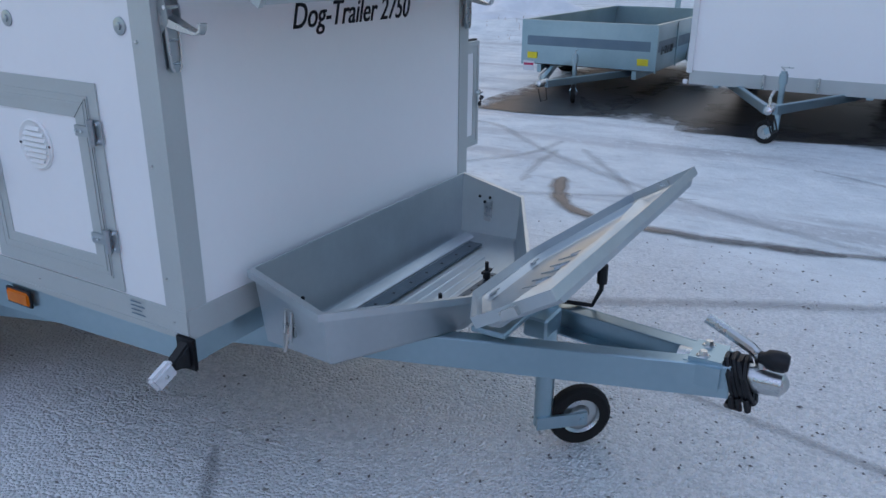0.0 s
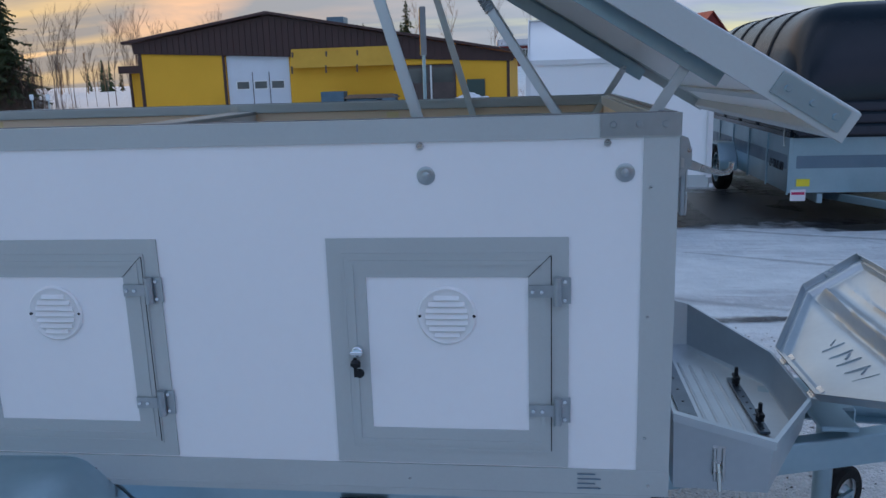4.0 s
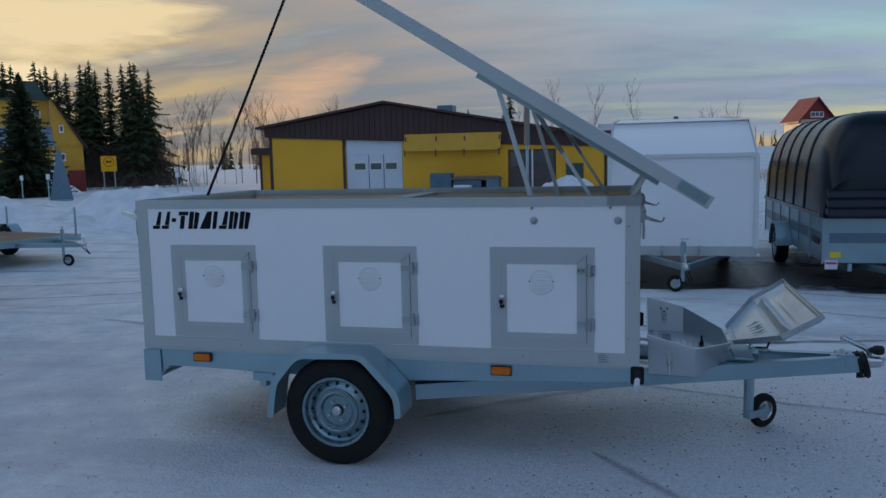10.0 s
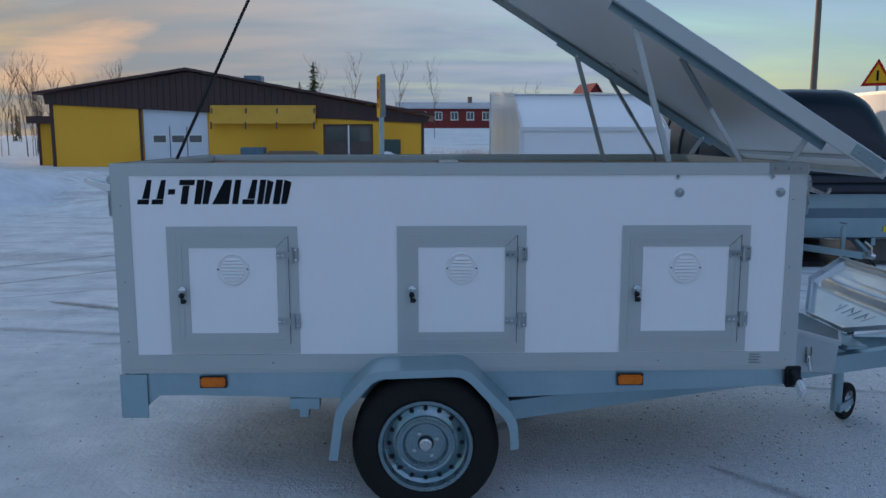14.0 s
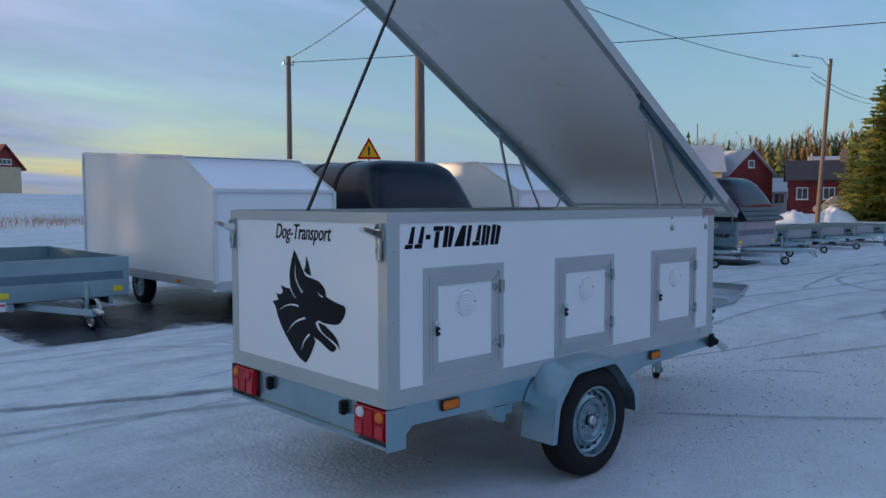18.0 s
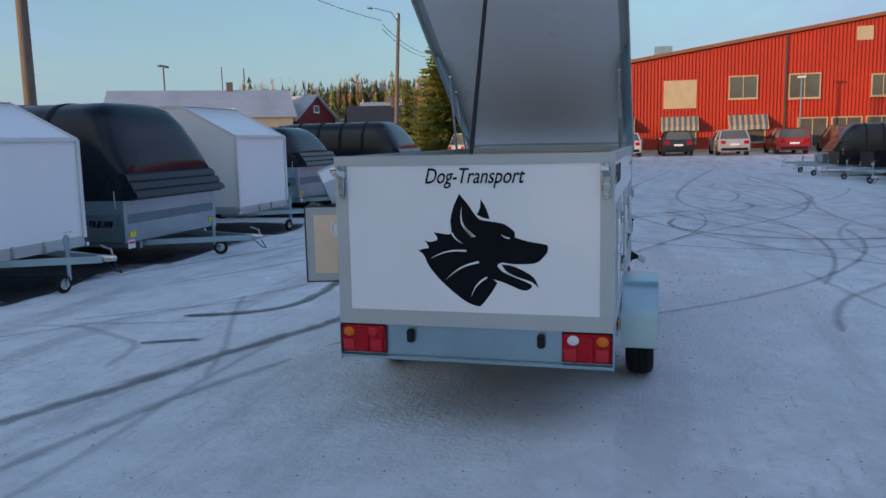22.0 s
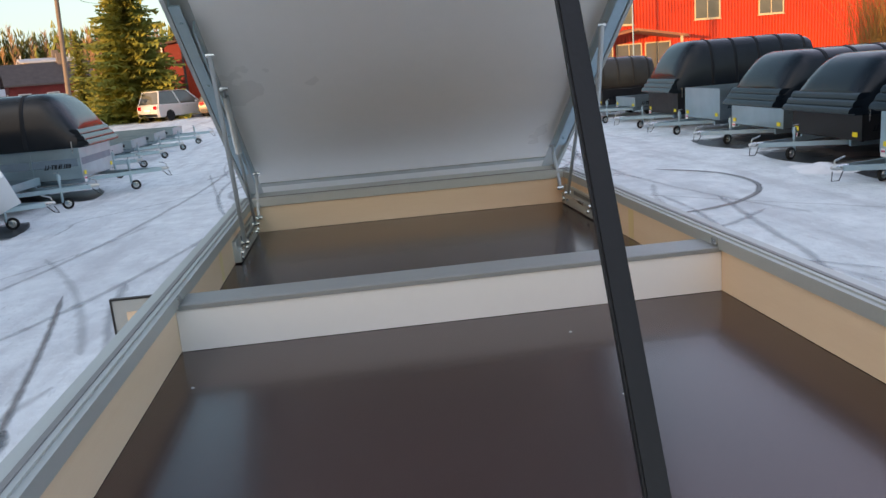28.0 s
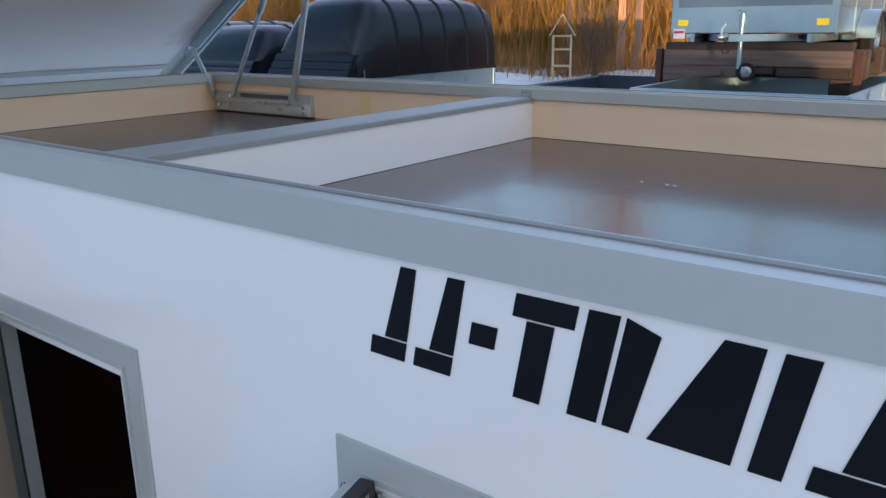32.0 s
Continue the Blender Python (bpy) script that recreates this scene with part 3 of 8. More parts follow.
def lettering(name, text, size, material, parent, m, shear=0.0, depth=0.0006, wide=1.0):
    """Words in the built-in font, as a thin mesh."""
    cu = bpy.data.curves.new(name, "FONT")
    cu.body, cu.size, cu.shear, cu.extrude, cu.align_x, cu.align_y = text, size, shear, depth, "CENTER", "CENTER"
    cu.offset = size * 0.005
    cu.resolution_u = 4
    tmp = bpy.data.objects.new(name, cu)
    scene.collection.objects.link(tmp)
    bpy.context.view_layer.update()
    me = bpy.data.meshes.new_from_object(tmp.evaluated_get(bpy.context.evaluated_depsgraph_get()))
    bpy.data.objects.remove(tmp)
    me.materials.clear()
    me.materials.append(material)
    me.transform(Matrix.Diagonal((wide, 1, 1, 1)))
    ob = new(name, me)
    ob.parent = parent
    ob.matrix_basis = m
    return ob


def slant_mark(bm, x, y, w, h, kind):
    """One plain slanted block of a word mark, drawn in x and y."""
    k = 0.18 * h
    def q(*pts):
        bm.faces.new([bm.verts.new((x + px * w + (py - 0.5) * k, y + py * h, 0)) for px, py in pts])
    if kind == 0:      # bar on a foot
        q((0.35, 0.22), (0.95, 0.22), (0.95, 1.0), (0.55, 1.0))
        q((0.0, 0.0), (0.95, 0.0), (0.95, 0.2), (0.0, 0.2))
    elif kind == 1:    # dash
        q((0.1, 0.4), (0.9, 0.4), (0.9, 0.62), (0.1, 0.62))
    elif kind == 2:    # bar under a cap
        q((0.0, 0.78), (1.0, 0.78), (1.0, 1.0), (0.0, 1.0))
        q((0.25, 0.0), (0.7, 0.0), (0.7, 0.76), (0.25, 0.76))
    elif kind == 3:    # two blocks
        q((0.0, 0.0), (0.44, 0.0), (0.44, 1.0), (0.0, 1.0))
        q((0.52, 0.0), (0.9, 0.0), (1.0, 0.9), (0.52, 1.0))
    elif kind == 4:    # wedge
        q((0.0, 0.0), (1.0, 0.0), (1.0, 1.0), (0.55, 1.0))
    else:              # bar
        q((0.1, 0.0), (0.8, 0.0), (0.8, 1.0), (0.1, 1.0))


def word_mark(parent, m, width, height, name="mark_block", material=None):
    """A row of plain slanted blocks where the maker's mark stands."""
    kinds = (0, 0, 1, 2, 3, 4, 5, 0, 3, 3)
    ws = (0.75, 0.75, 0.55, 0.95, 1.0, 1.05, 0.55, 0.8, 0.85, 1.0)
    u = width / (sum(ws) + 0.14 * 9)
    x = -width / 2
    for k, w in zip(kinds, ws):
        bm = B()
        slant_mark(bm, x, -height / 2, w * u, height, k)
        bmesh.ops.recalc_face_normals(bm, faces=bm.faces)
        bmesh.ops.solidify(bm, geom=bm.faces[:], thickness=0.0008)
        ob = part(name, bm, material or M_ink, parent, "plain black block of the maker's mark")
        ob.matrix_basis = m
        x += (w + 0.14) * u


# turned into wall planes: x along the wall, y up, z out of it
FACE_NEG_Y = pose(0, 0, 0, 90, 0, 0)
FACE_POS_Y = pose(0, 0, 0, 90, 0, 180)
FACE_NEG_X = pose(0, 0, 0, 90, 0, -90)
FACE_POS_X = pose(0, 0, 0, 90, 0, 90)


def studs(name, parent, material, spots, way, r=0.005, h=0.004, seg=8, label=""):
    """Screw heads, bolts and the like: one small mesh, an object for each spot."""
    bm = B()
    cyl(bm, (0, 0, 0), (0, 0, h), r, seg, r * 0.8)
    turn = Vector((0, 0, 1)).rotation_difference(Vector(way)).to_matrix().to_4x4()
    first = None
    for p in spots:
        m = Matrix.Translation(p) @ turn
        if first is None:
            first = part(name, bm, material, parent, label)
            first.matrix_basis = m
        else:
            again(first, m)

# ---- ground ----
def smooth(a, b, v):
    t = np.clip((v - a) / (b - a), 0, 1)
    return t * t * (3 - 2 * t)


def lumps(x, y, s, seed):
    """Smooth cheap noise in about -1..1."""
    return (np.sin(x * s + seed) * np.cos(y * s * 1.13 - seed * 2) + np.sin(x * s * 2.3 + y * s * 1.1 + seed * 3) * 0.5 + np.cos(y * s * 2.9 - x * s * 0.7 + seed) * 0.4) / 1.9


def ground_z(x, y):
    x, y = np.asarray(x, float), np.asarray(y, float)
    z = -0.06 * smooth(2.5, 6.5, y)
    bank = smooth(11.5, 13.5, y) * (1 - smooth(17, 21, y)) * (1 - smooth(22, 40, x)) * (0.22 + 0.16 * lumps(x, y, 0.9, 1.7) + 0.07 * lumps(x, y, 2.6, 4.0) + 0.05 * lumps(x, y, 5.7, 1.1))
    left = smooth(-6, -11, x) * smooth(9.5, 12, y) * (1 - smooth(24, 32, y)) * (0.17 + 0.15 * lumps(x, y, 0.7, 0.4) + 0.07 * lumps(x, y, 2.9, 2.0) + 0.04 * lumps(x, y, 6.1, 0.3))
    right = smooth(-12.0, -14.5, y) * (0.3 + 0.2 * lumps(x, y, 0.8, 2.2))
    far = smooth(30, 52, x) * 0.30 * smooth(-40, -20, y)
    rise = 2.4 * smooth(58, 102, y) * smooth(-25, -5, x) * (1 - smooth(60, 110, x))
    tiny = 0.004 * lumps(x, y, 5.0, 0.2)
    return z + np.maximum(bank, 0) + np.maximum(left, 0) + np.maximum(right, 0) + far + rise + tiny


def graded(lo, hi, a, b, step, grow=1.13):
    """Grid lines, even from lo to hi, then widening out to a and b."""
    mid = list(np.arange(lo, hi + 1e-6, step))
    out, s = [], step
    v = hi
    while v < b:
        s *= grow
        v += s
        out.append(v)
    low, s, v = [], step, lo
    while v > a:
        s *= grow
        v -= s
        low.append(v)
    return np.array(low[::-1] + mid + out)


gx, gy = graded(-14, 24, -2500, 2500, 0.30), graded(-14, 24, -2500, 2500, 0.30)
GX, GY = np.meshgrid(gx, gy, indexing="ij")
GZ = ground_z(GX, GY)
nx, ny = GX.shape
idx = np.arange(nx * ny).reshape(nx, ny)
quads = np.stack([idx[:-1, :-1], idx[1:, :-1], idx[1:, 1:], idx[:-1, 1:]], -1).reshape(-1, 4)
gm = bpy.data.meshes.new("ground")
gm.from_pydata(np.stack([GX, GY, GZ], -1).reshape(-1, 3).tolist(), [], quads.tolist())
gm.polygons.foreach_set("use_smooth", [True] * len(gm.polygons))
gm.materials.append(M_ground)
ground = tagged(new("ground", gm), "trampled snow and ice with gravel showing through", "ground", kind="structure")


def track(pts, width, material, closed=False, name="tyre_track"):
    """A thin ribbon along a smooth line through the points, laid on the ground."""
    pts = [Vector((*p, 0)) for p in pts]
    line = []
    n = len(pts)
    for i in range(n if closed else n - 1):
        p0, p1, p2, p3 = (pts[(i - 1) % n], pts[i], pts[(i + 1) % n], pts[(i + 2) % n]) if closed else (pts[max(i - 1, 0)], pts[i], pts[i + 1], pts[min(i + 2, n - 1)])
        for t in np.linspace(0, 1, 14)[:-1]:
            line.append(0.5 * (2 * p1 + (p2 - p0) * t + (2 * p0 - 5 * p1 + 4 * p2 - p3) * t * t + (3 * p1 - p0 - 3 * p2 + p3) * t ** 3))
    if closed:
        line.append(line[0])
    vs, uv = [], []
    for i, p in enumerate(line):
        d = (line[min(i + 1, len(line) - 1)] - line[max(i - 1, 0)]).normalized()
        s = Vector((-d.y, d.x, 0))
        taper = 1.0 if closed else min(1.0, 0.25 + 0.25 * min(i, len(line) - 1 - i))
        for k in (-1, 0, 1):
            q = p + s * (width / 2 * k * taper)
            vs.append((q.x, q.y, float(ground_z(q.x, q.y)) + 0.008))
            uv.append((0.5 + k * 0.5, i * 0.1))
    fs = []
    for i in range(len(line) - 1):
        for k in range(2):
            a = i * 3 + k
            fs.append((a, a + 1, a + 4, a + 3))
    me = bpy.data.meshes.new(name)
    me.from_pydata(vs, [], fs)
    lay = me.uv_layers.new(name="UVMap")
    for poly in me.polygons:
        for li in poly.loop_indices:
            lay.data[li].uv = uv[me.loops[li].vertex_index]
    me.materials.append(material)
    return tagged(new(name, me), "dark curved tyre track pressed into the snow, or sheet of ice and shade", "track", "tyre tracks", "structure")


def arc(cx, cy, r, a0, a1, n=7):
    return [(cx + r * math.cos(radians(a)), cy + r * math.sin(radians(a))) for a in np.linspace(a0, a1, n)]

# ---- the dog trailer ----
L, W, Z0, Z1 = 2.71, 1.35, 0.53, 1.365      # box: length, width, underside, rim
FLOOR_Z = 1.23
DOORS = (0.20, 1.10, 1.99)                   # rear edges of the door frames
DS, DZ = 0.51, 0.61                          # door frame size and foot
trailer = thing("dog_trailer", "white dog transport trailer with a propped-up lid on galvanised chassis", "trailer")


def bolt(bm, c, n, r=0.006, h=0.005):
    c, n = Vector(c), Vector(n)
    cyl(bm, c, c + n * h, r, 8, r * 0.8)


def dog_wall(y0, y1, name):
    us, dx = [0.0], (0.0, 0.0) if y0 < 0.5 else (0.028, -0.018)
    for d in DOORS:
        us += [d + 0.055 + dx[0], d + DS - 0.055 + dx[0]]
    us.append(L)
    bm = B()
    slab(bm, us, [Z0 + 0.004, DZ + 0.055 + dx[1], DZ + DS - 0.055 + dx[1], Z1 - 0.03], [(1, 1), (3, 1), (5, 1)], y0, y1, "y")
    return part(name, bm, M_white, trailer, "white laminated side wall with three door openings")


dog_wall(0.0, 0.03, "side_wall")
dog_wall(W - 0.03, W, "side_wall")
pbox("end_wall", trailer, M_white, 0.0, 0.031, Z0 + 0.004, 0.03, W - 0.031, Z1 - 0.03)
pbox("end_wall", trailer, M_white, L - 0.03, 0.031, Z0 + 0.004, L, W - 0.031, Z1 - 0.03)
pbox("bottom_plate", trailer, M_phen, 0.031, 0.031, Z0 + 0.004, L - 0.031, W - 0.031, Z0 + 0.02, label="brown film-faced plywood bottom")
pbox("partition", trailer, M_phen, 0.90, 0.031, Z0 + 0.021, 0.915, W - 0.031, FLOOR_Z - 0.012)
pbox("partition", trailer, M_phen, 1.80, 0.031, Z0 + 0.021, 1.815, W - 0.031, FLOOR_Z - 0.012)
pbox("partition", trailer, M_phen, 0.031, W / 2 - 0.006, Z0 + 0.021, L - 0.031, W / 2 + 0.006, FLOOR_Z - 0.012)

# upper storage tray: brown floor, tan plywood lining, white divider
pbox("tray_floor", trailer, M_phen, 0.031, 0.031, FLOOR_Z - 0.01, L - 0.031, W - 0.031, FLOOR_Z, label="glossy dark brown film-faced plywood floor")
for y0, y1 in ((0.031, 0.043), (W - 0.043, W - 0.031)):
    pbox("lining_board", trailer, M_ply, 0.044, y0, FLOOR_Z + 0.001, L - 0.044, y1, Z1 - 0.034, label="bare tan plywood lining")
for x0, x1 in ((0.031, 0.043), (L - 0.043, L - 0.031)):
    pbox("lining_board", trailer, M_ply, x0, 0.031, FLOOR_Z + 0.001, x1, W - 0.031, Z1 - 0.034, label="bare tan plywood lining")
for x, y0, y1 in ((0.30, 0.043, 0.0435), (0.30, W - 0.0435, W - 0.043), (1.88, 0.043, 0.0435), (1.88, W - 0.0435, W - 0.043)):
    pbox("resin_streak", trailer, M_resin, x, y0, FLOOR_Z + 0.004, x + 0.045, y1 + 0.0, Z1 - 0.04)
pbox("divider", trailer, M_white, 1.285, 0.044, FLOOR_Z + 0.001, 1.380, W - 0.044, 1.3325, label="white divider board")
bm = B()
prism(bm, [(1.2835, 1.327), (1.2845, 1.333), (1.3815, 1.333), (1.3825, 1.327), (1.384, 1.327), (1.384, 1.337), (1.3815, 1.339), (1.2845, 1.339), (1.282, 1.337), (1.282, 1.327)], "y", 0.044, W - 0.044)
part("divider_cap", bm, M_cap, trailer, "aluminium cap of the divider")
for y in (0.05, W - 0.05):
    pbox("divider_bracket", trailer, M_zinc, 1.285, y - 0.006, 1.34, 1.315, y + 0.006, 1.358, 0.002)
random.seed(3)
studs("screw", trailer, M_plated, [(random.uniform(0.15, 2.6), random.choice((0.11, 0.46, 0.9, W - 0.11)), FLOOR_Z) for _ in range(9)], (0, 0, 1), 0.004, 0.0012)

# aluminium corner posts, sills and top rim
for x in (0, L):
    for y in (0, W):
        sx, sy = (1 if x else -1), (1 if y else -1)
        bm = B()
        px = [(x + sx * 0.003, y + sy * 0.003), (x - sx * 0.065, y + sy * 0.003), (x - sx * 0.065, y + sy * 0.0005), (x + sx * 0.0005, y + sy * 0.0005), (x + sx * 0.0005, y - sy * 0.06), (x + sx * 0.003, y - sy * 0.06)]
        prism(bm, px, "z", Z0 + 0.07, Z1 - 0.045)
        part("corner_post", bm, M_alu, trailer, "aluminium corner post")
for y, s in ((0, -1), (W, 1)):
    bm = B()
    box(bm, -0.003, min(y + s * 0.0005, y + s * 0.0045), Z0, L + 0.003, max(y + s * 0.0005, y + s * 0.0045), Z0 + 0.075)
    box(bm, -0.003, min(y + s * 0.0045, y + s * 0.0065), Z0 + 0.012, L + 0.003, max(y + s * 0.0045, y + s * 0.0065), Z0 + 0.017)
    part("sill", bm, M_alu, trailer, "aluminium bottom sill")
    bm = B()
    a, b = y + s * 0.005, y - s * 0.052
    prism(bm, [(a, Z1 - 0.046), (y + s * 0.0006, Z1 - 0.046), (y + s * 0.0006, Z1 - 0.032), (b + s * 0.003, Z1 - 0.032), (b, Z1 - 0.032), (b, Z1 - 0.004), (b + s * 0.012, Z1 - 0.004), (b + s * 0.012, Z1), (a, Z1)], "x", -0.005, L + 0.005)
    part("top_rim", bm, M_alu, trailer, "aluminium top rim")
    bm = B()
    box(bm, 0.0, min(y - s * 0.020, y - s * 0.030), Z1, L, max(y - s * 0.020, y - s * 0.030), Z1 + 0.002)
    part("rim_seal", bm, M_rimseal, trailer, "grey rubber seal")
for x, s in ((0, -1), (L, 1)):
    bm = B()
    box(bm, min(x + s * 0.0005, x + s * 0.0045), 0.0, Z0, max(x + s * 0.0005, x + s * 0.0045), W, Z0 + 0.075)
    part("sill", bm, M_alu, trailer, "aluminium bottom sill")
    bm = B()
    a, b = x + s * 0.005, x - s * 0.052
    prism(bm, [(a, Z1 - 0.046), (x + s * 0.0006, Z1 - 0.046), (x + s * 0.0006, Z1 - 0.032), (b, Z1 - 0.032), (b, Z1 - 0.004), (b + s * 0.012, Z1 - 0.004), (b + s * 0.012, Z1 - 0.0005), (a, Z1 - 0.0005)], "y", 0.0525, W - 0.0525)
    bm.verts.ensure_lookup_table()
    part("top_rim", bm, M_alu, trailer, "aluminium top rim")
    for y in (0.0, W - 0.0525):
        pbox("rim_end", trailer, M_alu, min(x + s * 0.0045, x + s * 0.0006), y, Z1 - 0.046, max(x + s * 0.0045, x + s * 0.0006), y + 0.0525, Z1 - 0.001)
    pbox("rim_seal", trailer, M_rimseal, x - s * 0.022, 0.029, Z1, x - s * 0.028, W - 0.029, Z1 + 0.0028)


# doors: a frame fixed in the wall, and a hinged leaf with vent, lock and keys
def vent_mesh():
    bm = B()
    lathe(bm, [(0.064, 0.0), (0.064, 0.004), (0.060, 0.007), (0.054, 0.004), (0.052, 0.003), (0.001, 0.003)], (0, 0, 0), "z", 32)
    for k in range(7):
        v = (k - 3) * 0.0135
        half = math.sqrt(0.05 ** 2 - v * v) * 0.92
        prism(bm, [(v - 0.0045, 0.003), (v + 0.0035, 0.003), (v + 0.0035, 0.0045), (v - 0.0045, 0.010)], "x", -half, half)
    return bm


def door_leaf(parent, m, is_ajar, streak=False):
    """Leaf in its own plane: x along, y up, z out; the origin is the lower corner by the hinges' far side."""
    s = DS - 0.075
    bm = B()
    box(bm, 0.045, 0.045, -0.024, s - 0.045, s - 0.045, 0.001)
    leaf = part("door", bm, M_white, parent, "open white door leaf with tan inner face" if is_ajar else "closed white door leaf")
    leaf.matrix_basis = m
    bm = B()
    ring(bm, 0, 0, s, s, 0.046, -0.026, 0.004, "z")
    ring(bm, 0.010, 0.010, s - 0.010, s - 0.010, 0.010, 0.004, 0.0065, "z")
    part("leaf_frame", bm, M_alu, leaf, "mitred aluminium profile")
    bm = B()
    ring(bm, -0.007, -0.007, s + 0.007, s + 0.007, 0.0075, -0.029, -0.012, "z")
    part("leaf_seal", bm, M_seal, leaf)
    bm = vent_mesh()
    v = part("vent", bm, M_vent, leaf, "round cream louvred vent")
    v.matrix_basis = pose(s / 2, s * 0.70, 0.001)
    studs("vent_screw", leaf, M_black, [(s / 2 + dx, s * 0.70, 0.005) for dx in (-0.058, 0.058)], (0, 0, 1), 0.004, 0.003)
    for z in (0.095, s - 0.075):
        bm = B()
        box(bm, s - 0.045, z - 0.013, 0.0065, s + 0.012, z + 0.013, 0.0105)
        box(bm, s + 0.018, z - 0.028, 0.0, s + 0.042, z + 0.028, 0.004)
        cyl(bm, (s + 0.015, z - 0.03, 0.011), (s + 0.015, z + 0.03, 0.011), 0.009, 10)
        part("hinge", bm, M_plated, leaf, "zinc-plated hinge")
        studs("hinge_bolt", leaf, M_chrome, [(s + dx, z + dz, 0.0105 if dx < 0 else 0.004) for dx, dz in ((-0.037, 0), (-0.018, 0), (0.03, 0.02), (0.03, -0.02))], (0, 0, 1), 0.0048, 0.005, 10)
    bm = B()
    cyl(bm, (0.022, s * 0.52, 0.004), (0.022, s * 0.52, 0.022), 0.012, 14)
    box(bm, 0.008, s * 0.52 - 0.004, 0.022, 0.036, s * 0.52 + 0.004, 0.03)
    bevelled(bm, 0.0015)
    part("lock", bm, M_chrome, leaf, "chrome cam lock")
    bm = B()
    cyl(bm, (0.020, s * 0.52 - 0.02, 0.026), (0.020, s * 0.52 - 0.026, 0.033), 0.011, 10)
    box(bm, 0.014, s * 0.52 - 0.055, 0.022, 0.022, s * 0.52 - 0.012, 0.026)
    cyl(bm, (0.027, s * 0.52 - 0.046, 0.022), (0.027, s * 0.52 - 0.046, 0.028), 0.010, 10)
    part("keys", bm, M_black, leaf, "black-headed keys on a ring")
    pbox("hinge_gap", leaf, M_seal, s + 0.0005, 0.0, 0.0042, s + 0.0030, s, 0.0052)
    # open mitre joint by the upper hinge
    for (ax, ay), (bx, by) in (((s, s), (s - 0.046, s - 0.046)),):
        pbeam("mitre_joint", leaf, M_seal, (ax, ay, 0.0066), (bx, by, 0.0066), 0.0012, 0.0006)
    # inner side
    bm = B()
    box(bm, 0.047, 0.047, -0.027, s - 0.047, s - 0.047, -0.0245)
    part("inner_board", bm, M_ply, leaf, "tan plywood inner face")
    bm = B()
    lathe(bm, [(0.070, -0.027), (0.070, -0.036), (0.067, -0.040), (0.060, -0.040), (0.057, -0.037), (0.050, -0.040), (0.001, -0.045)], (s / 2, s * 0.70, 0), "z", 36)
    part("vent_cover", bm, M_vent, leaf, "round white inner vent cover")
    if streak:
        pbox("resin_streak", leaf, M_resin, 0.085, 0.05, -0.0276, 0.12, s - 0.05, -0.027)
    return leaf


def door_frame(x, y, face, name):
    bm = B()
    ring(bm, 0, 0, DS, DS, 0.042, 0.0005, 0.0045, "z")
    ring(bm, 0.032, 0.032, DS - 0.032, DS - 0.032, 0.006, 0.0045, 0.008, "z")
    ring(bm, 0.05, 0.05, DS - 0.05, DS - 0.05, 0.006, -0.032, 0.0, "z")
    f = part(name, bm, M_alu, trailer, "mitred aluminium door frame")
    f.matrix_basis = face
    return f


for i, x in enumerate(DOORS):
    near = pose(x, 0, DZ, 90, 0, 0)
    door_frame(x, 0, near, "door_frame")
    door_leaf(trailer, near @ pose(0.0375, 0.0375, 0.003), False)
    # on the other side the leaves hinge at their front edge too
    far = pose(x + DS + 0.028, W, DZ - 0.018, 90, 0, 180)
    door_frame(x, W, far, "door_frame")
    s = DS - 0.075
    swing = (76, 41, 91)[i]
    hinge = far @ pose(0.0375 - 0.012, 0.0375, 0.030 if i == 2 else 0.016) @ pose(0, 0, 0, 0, -swing, 0) @ Matrix.Diagonal((-1, 1, 1, 1)) @ Matrix.Translation((-s - 0.012, 0, -0.008))
    door_leaf(trailer, hinge, True, i > 0)

# round washers, screws and the plate at the lid's foot, on both sides
for y, s in ((0, -1), (W, 1)):
    for x in (2.21, 2.61):
        bm = B()
        lathe(bm, [(0.019, 0.0005), (0.019, 0.003), (0.017, 0.004), (0.008, 0.004), (0.008, 0.008), (0.001, 0.010)], (0, 0, 0), "z", 24)
        q = part("washer", bm, M_plated, trailer, "zinc washer and bolt")
        q.matrix_basis = pose(x, y, 1.25, 90 if s < 0 else -90, 0, 0)
    for x, z in ((2.20, 1.31), (2.575, 1.31), (2.66, 1.22), (2.66, 0.95), (2.66, 0.68), (0.03, 1.2), (0.03, 0.9), (0.03, 0.66), (2.15, 0.57), (2.67, 0.57), (0.6, 0.57), (1.4, 0.57)):
        studs("screw", trailer, M_zinc, [(x, y + s * 0.003, z)], (0, s, 0), 0.008 if z == 1.31 else 0.004, 0.004)
    bm = B()
    box(bm, 2.56, min(y + s * 0.005, y + s * 0.009), Z1 - 0.042, L + 0.006, max(y + s * 0.005, y + s * 0.009), Z1 + 0.001)
    for x in (2.585, 2.635, 2.685):
        bolt(bm, (x, y + s * 0.009, Z1 - 0.02), (0, s, 0), 0.007, 0.004)
    part("corner_plate", bm, M_plated, trailer, "bolted corner plate")
    if s < 0:
        bm = B()
        for k in range(4):
            box(bm, 2.52, -0.0070, 0.560 + k * 0.011, 2.57 - 0.012 * (k % 2), -0.0064, 0.563 + k * 0.011)
        part("label_bars", bm, M_stripe, trailer, "small print as plain bars")

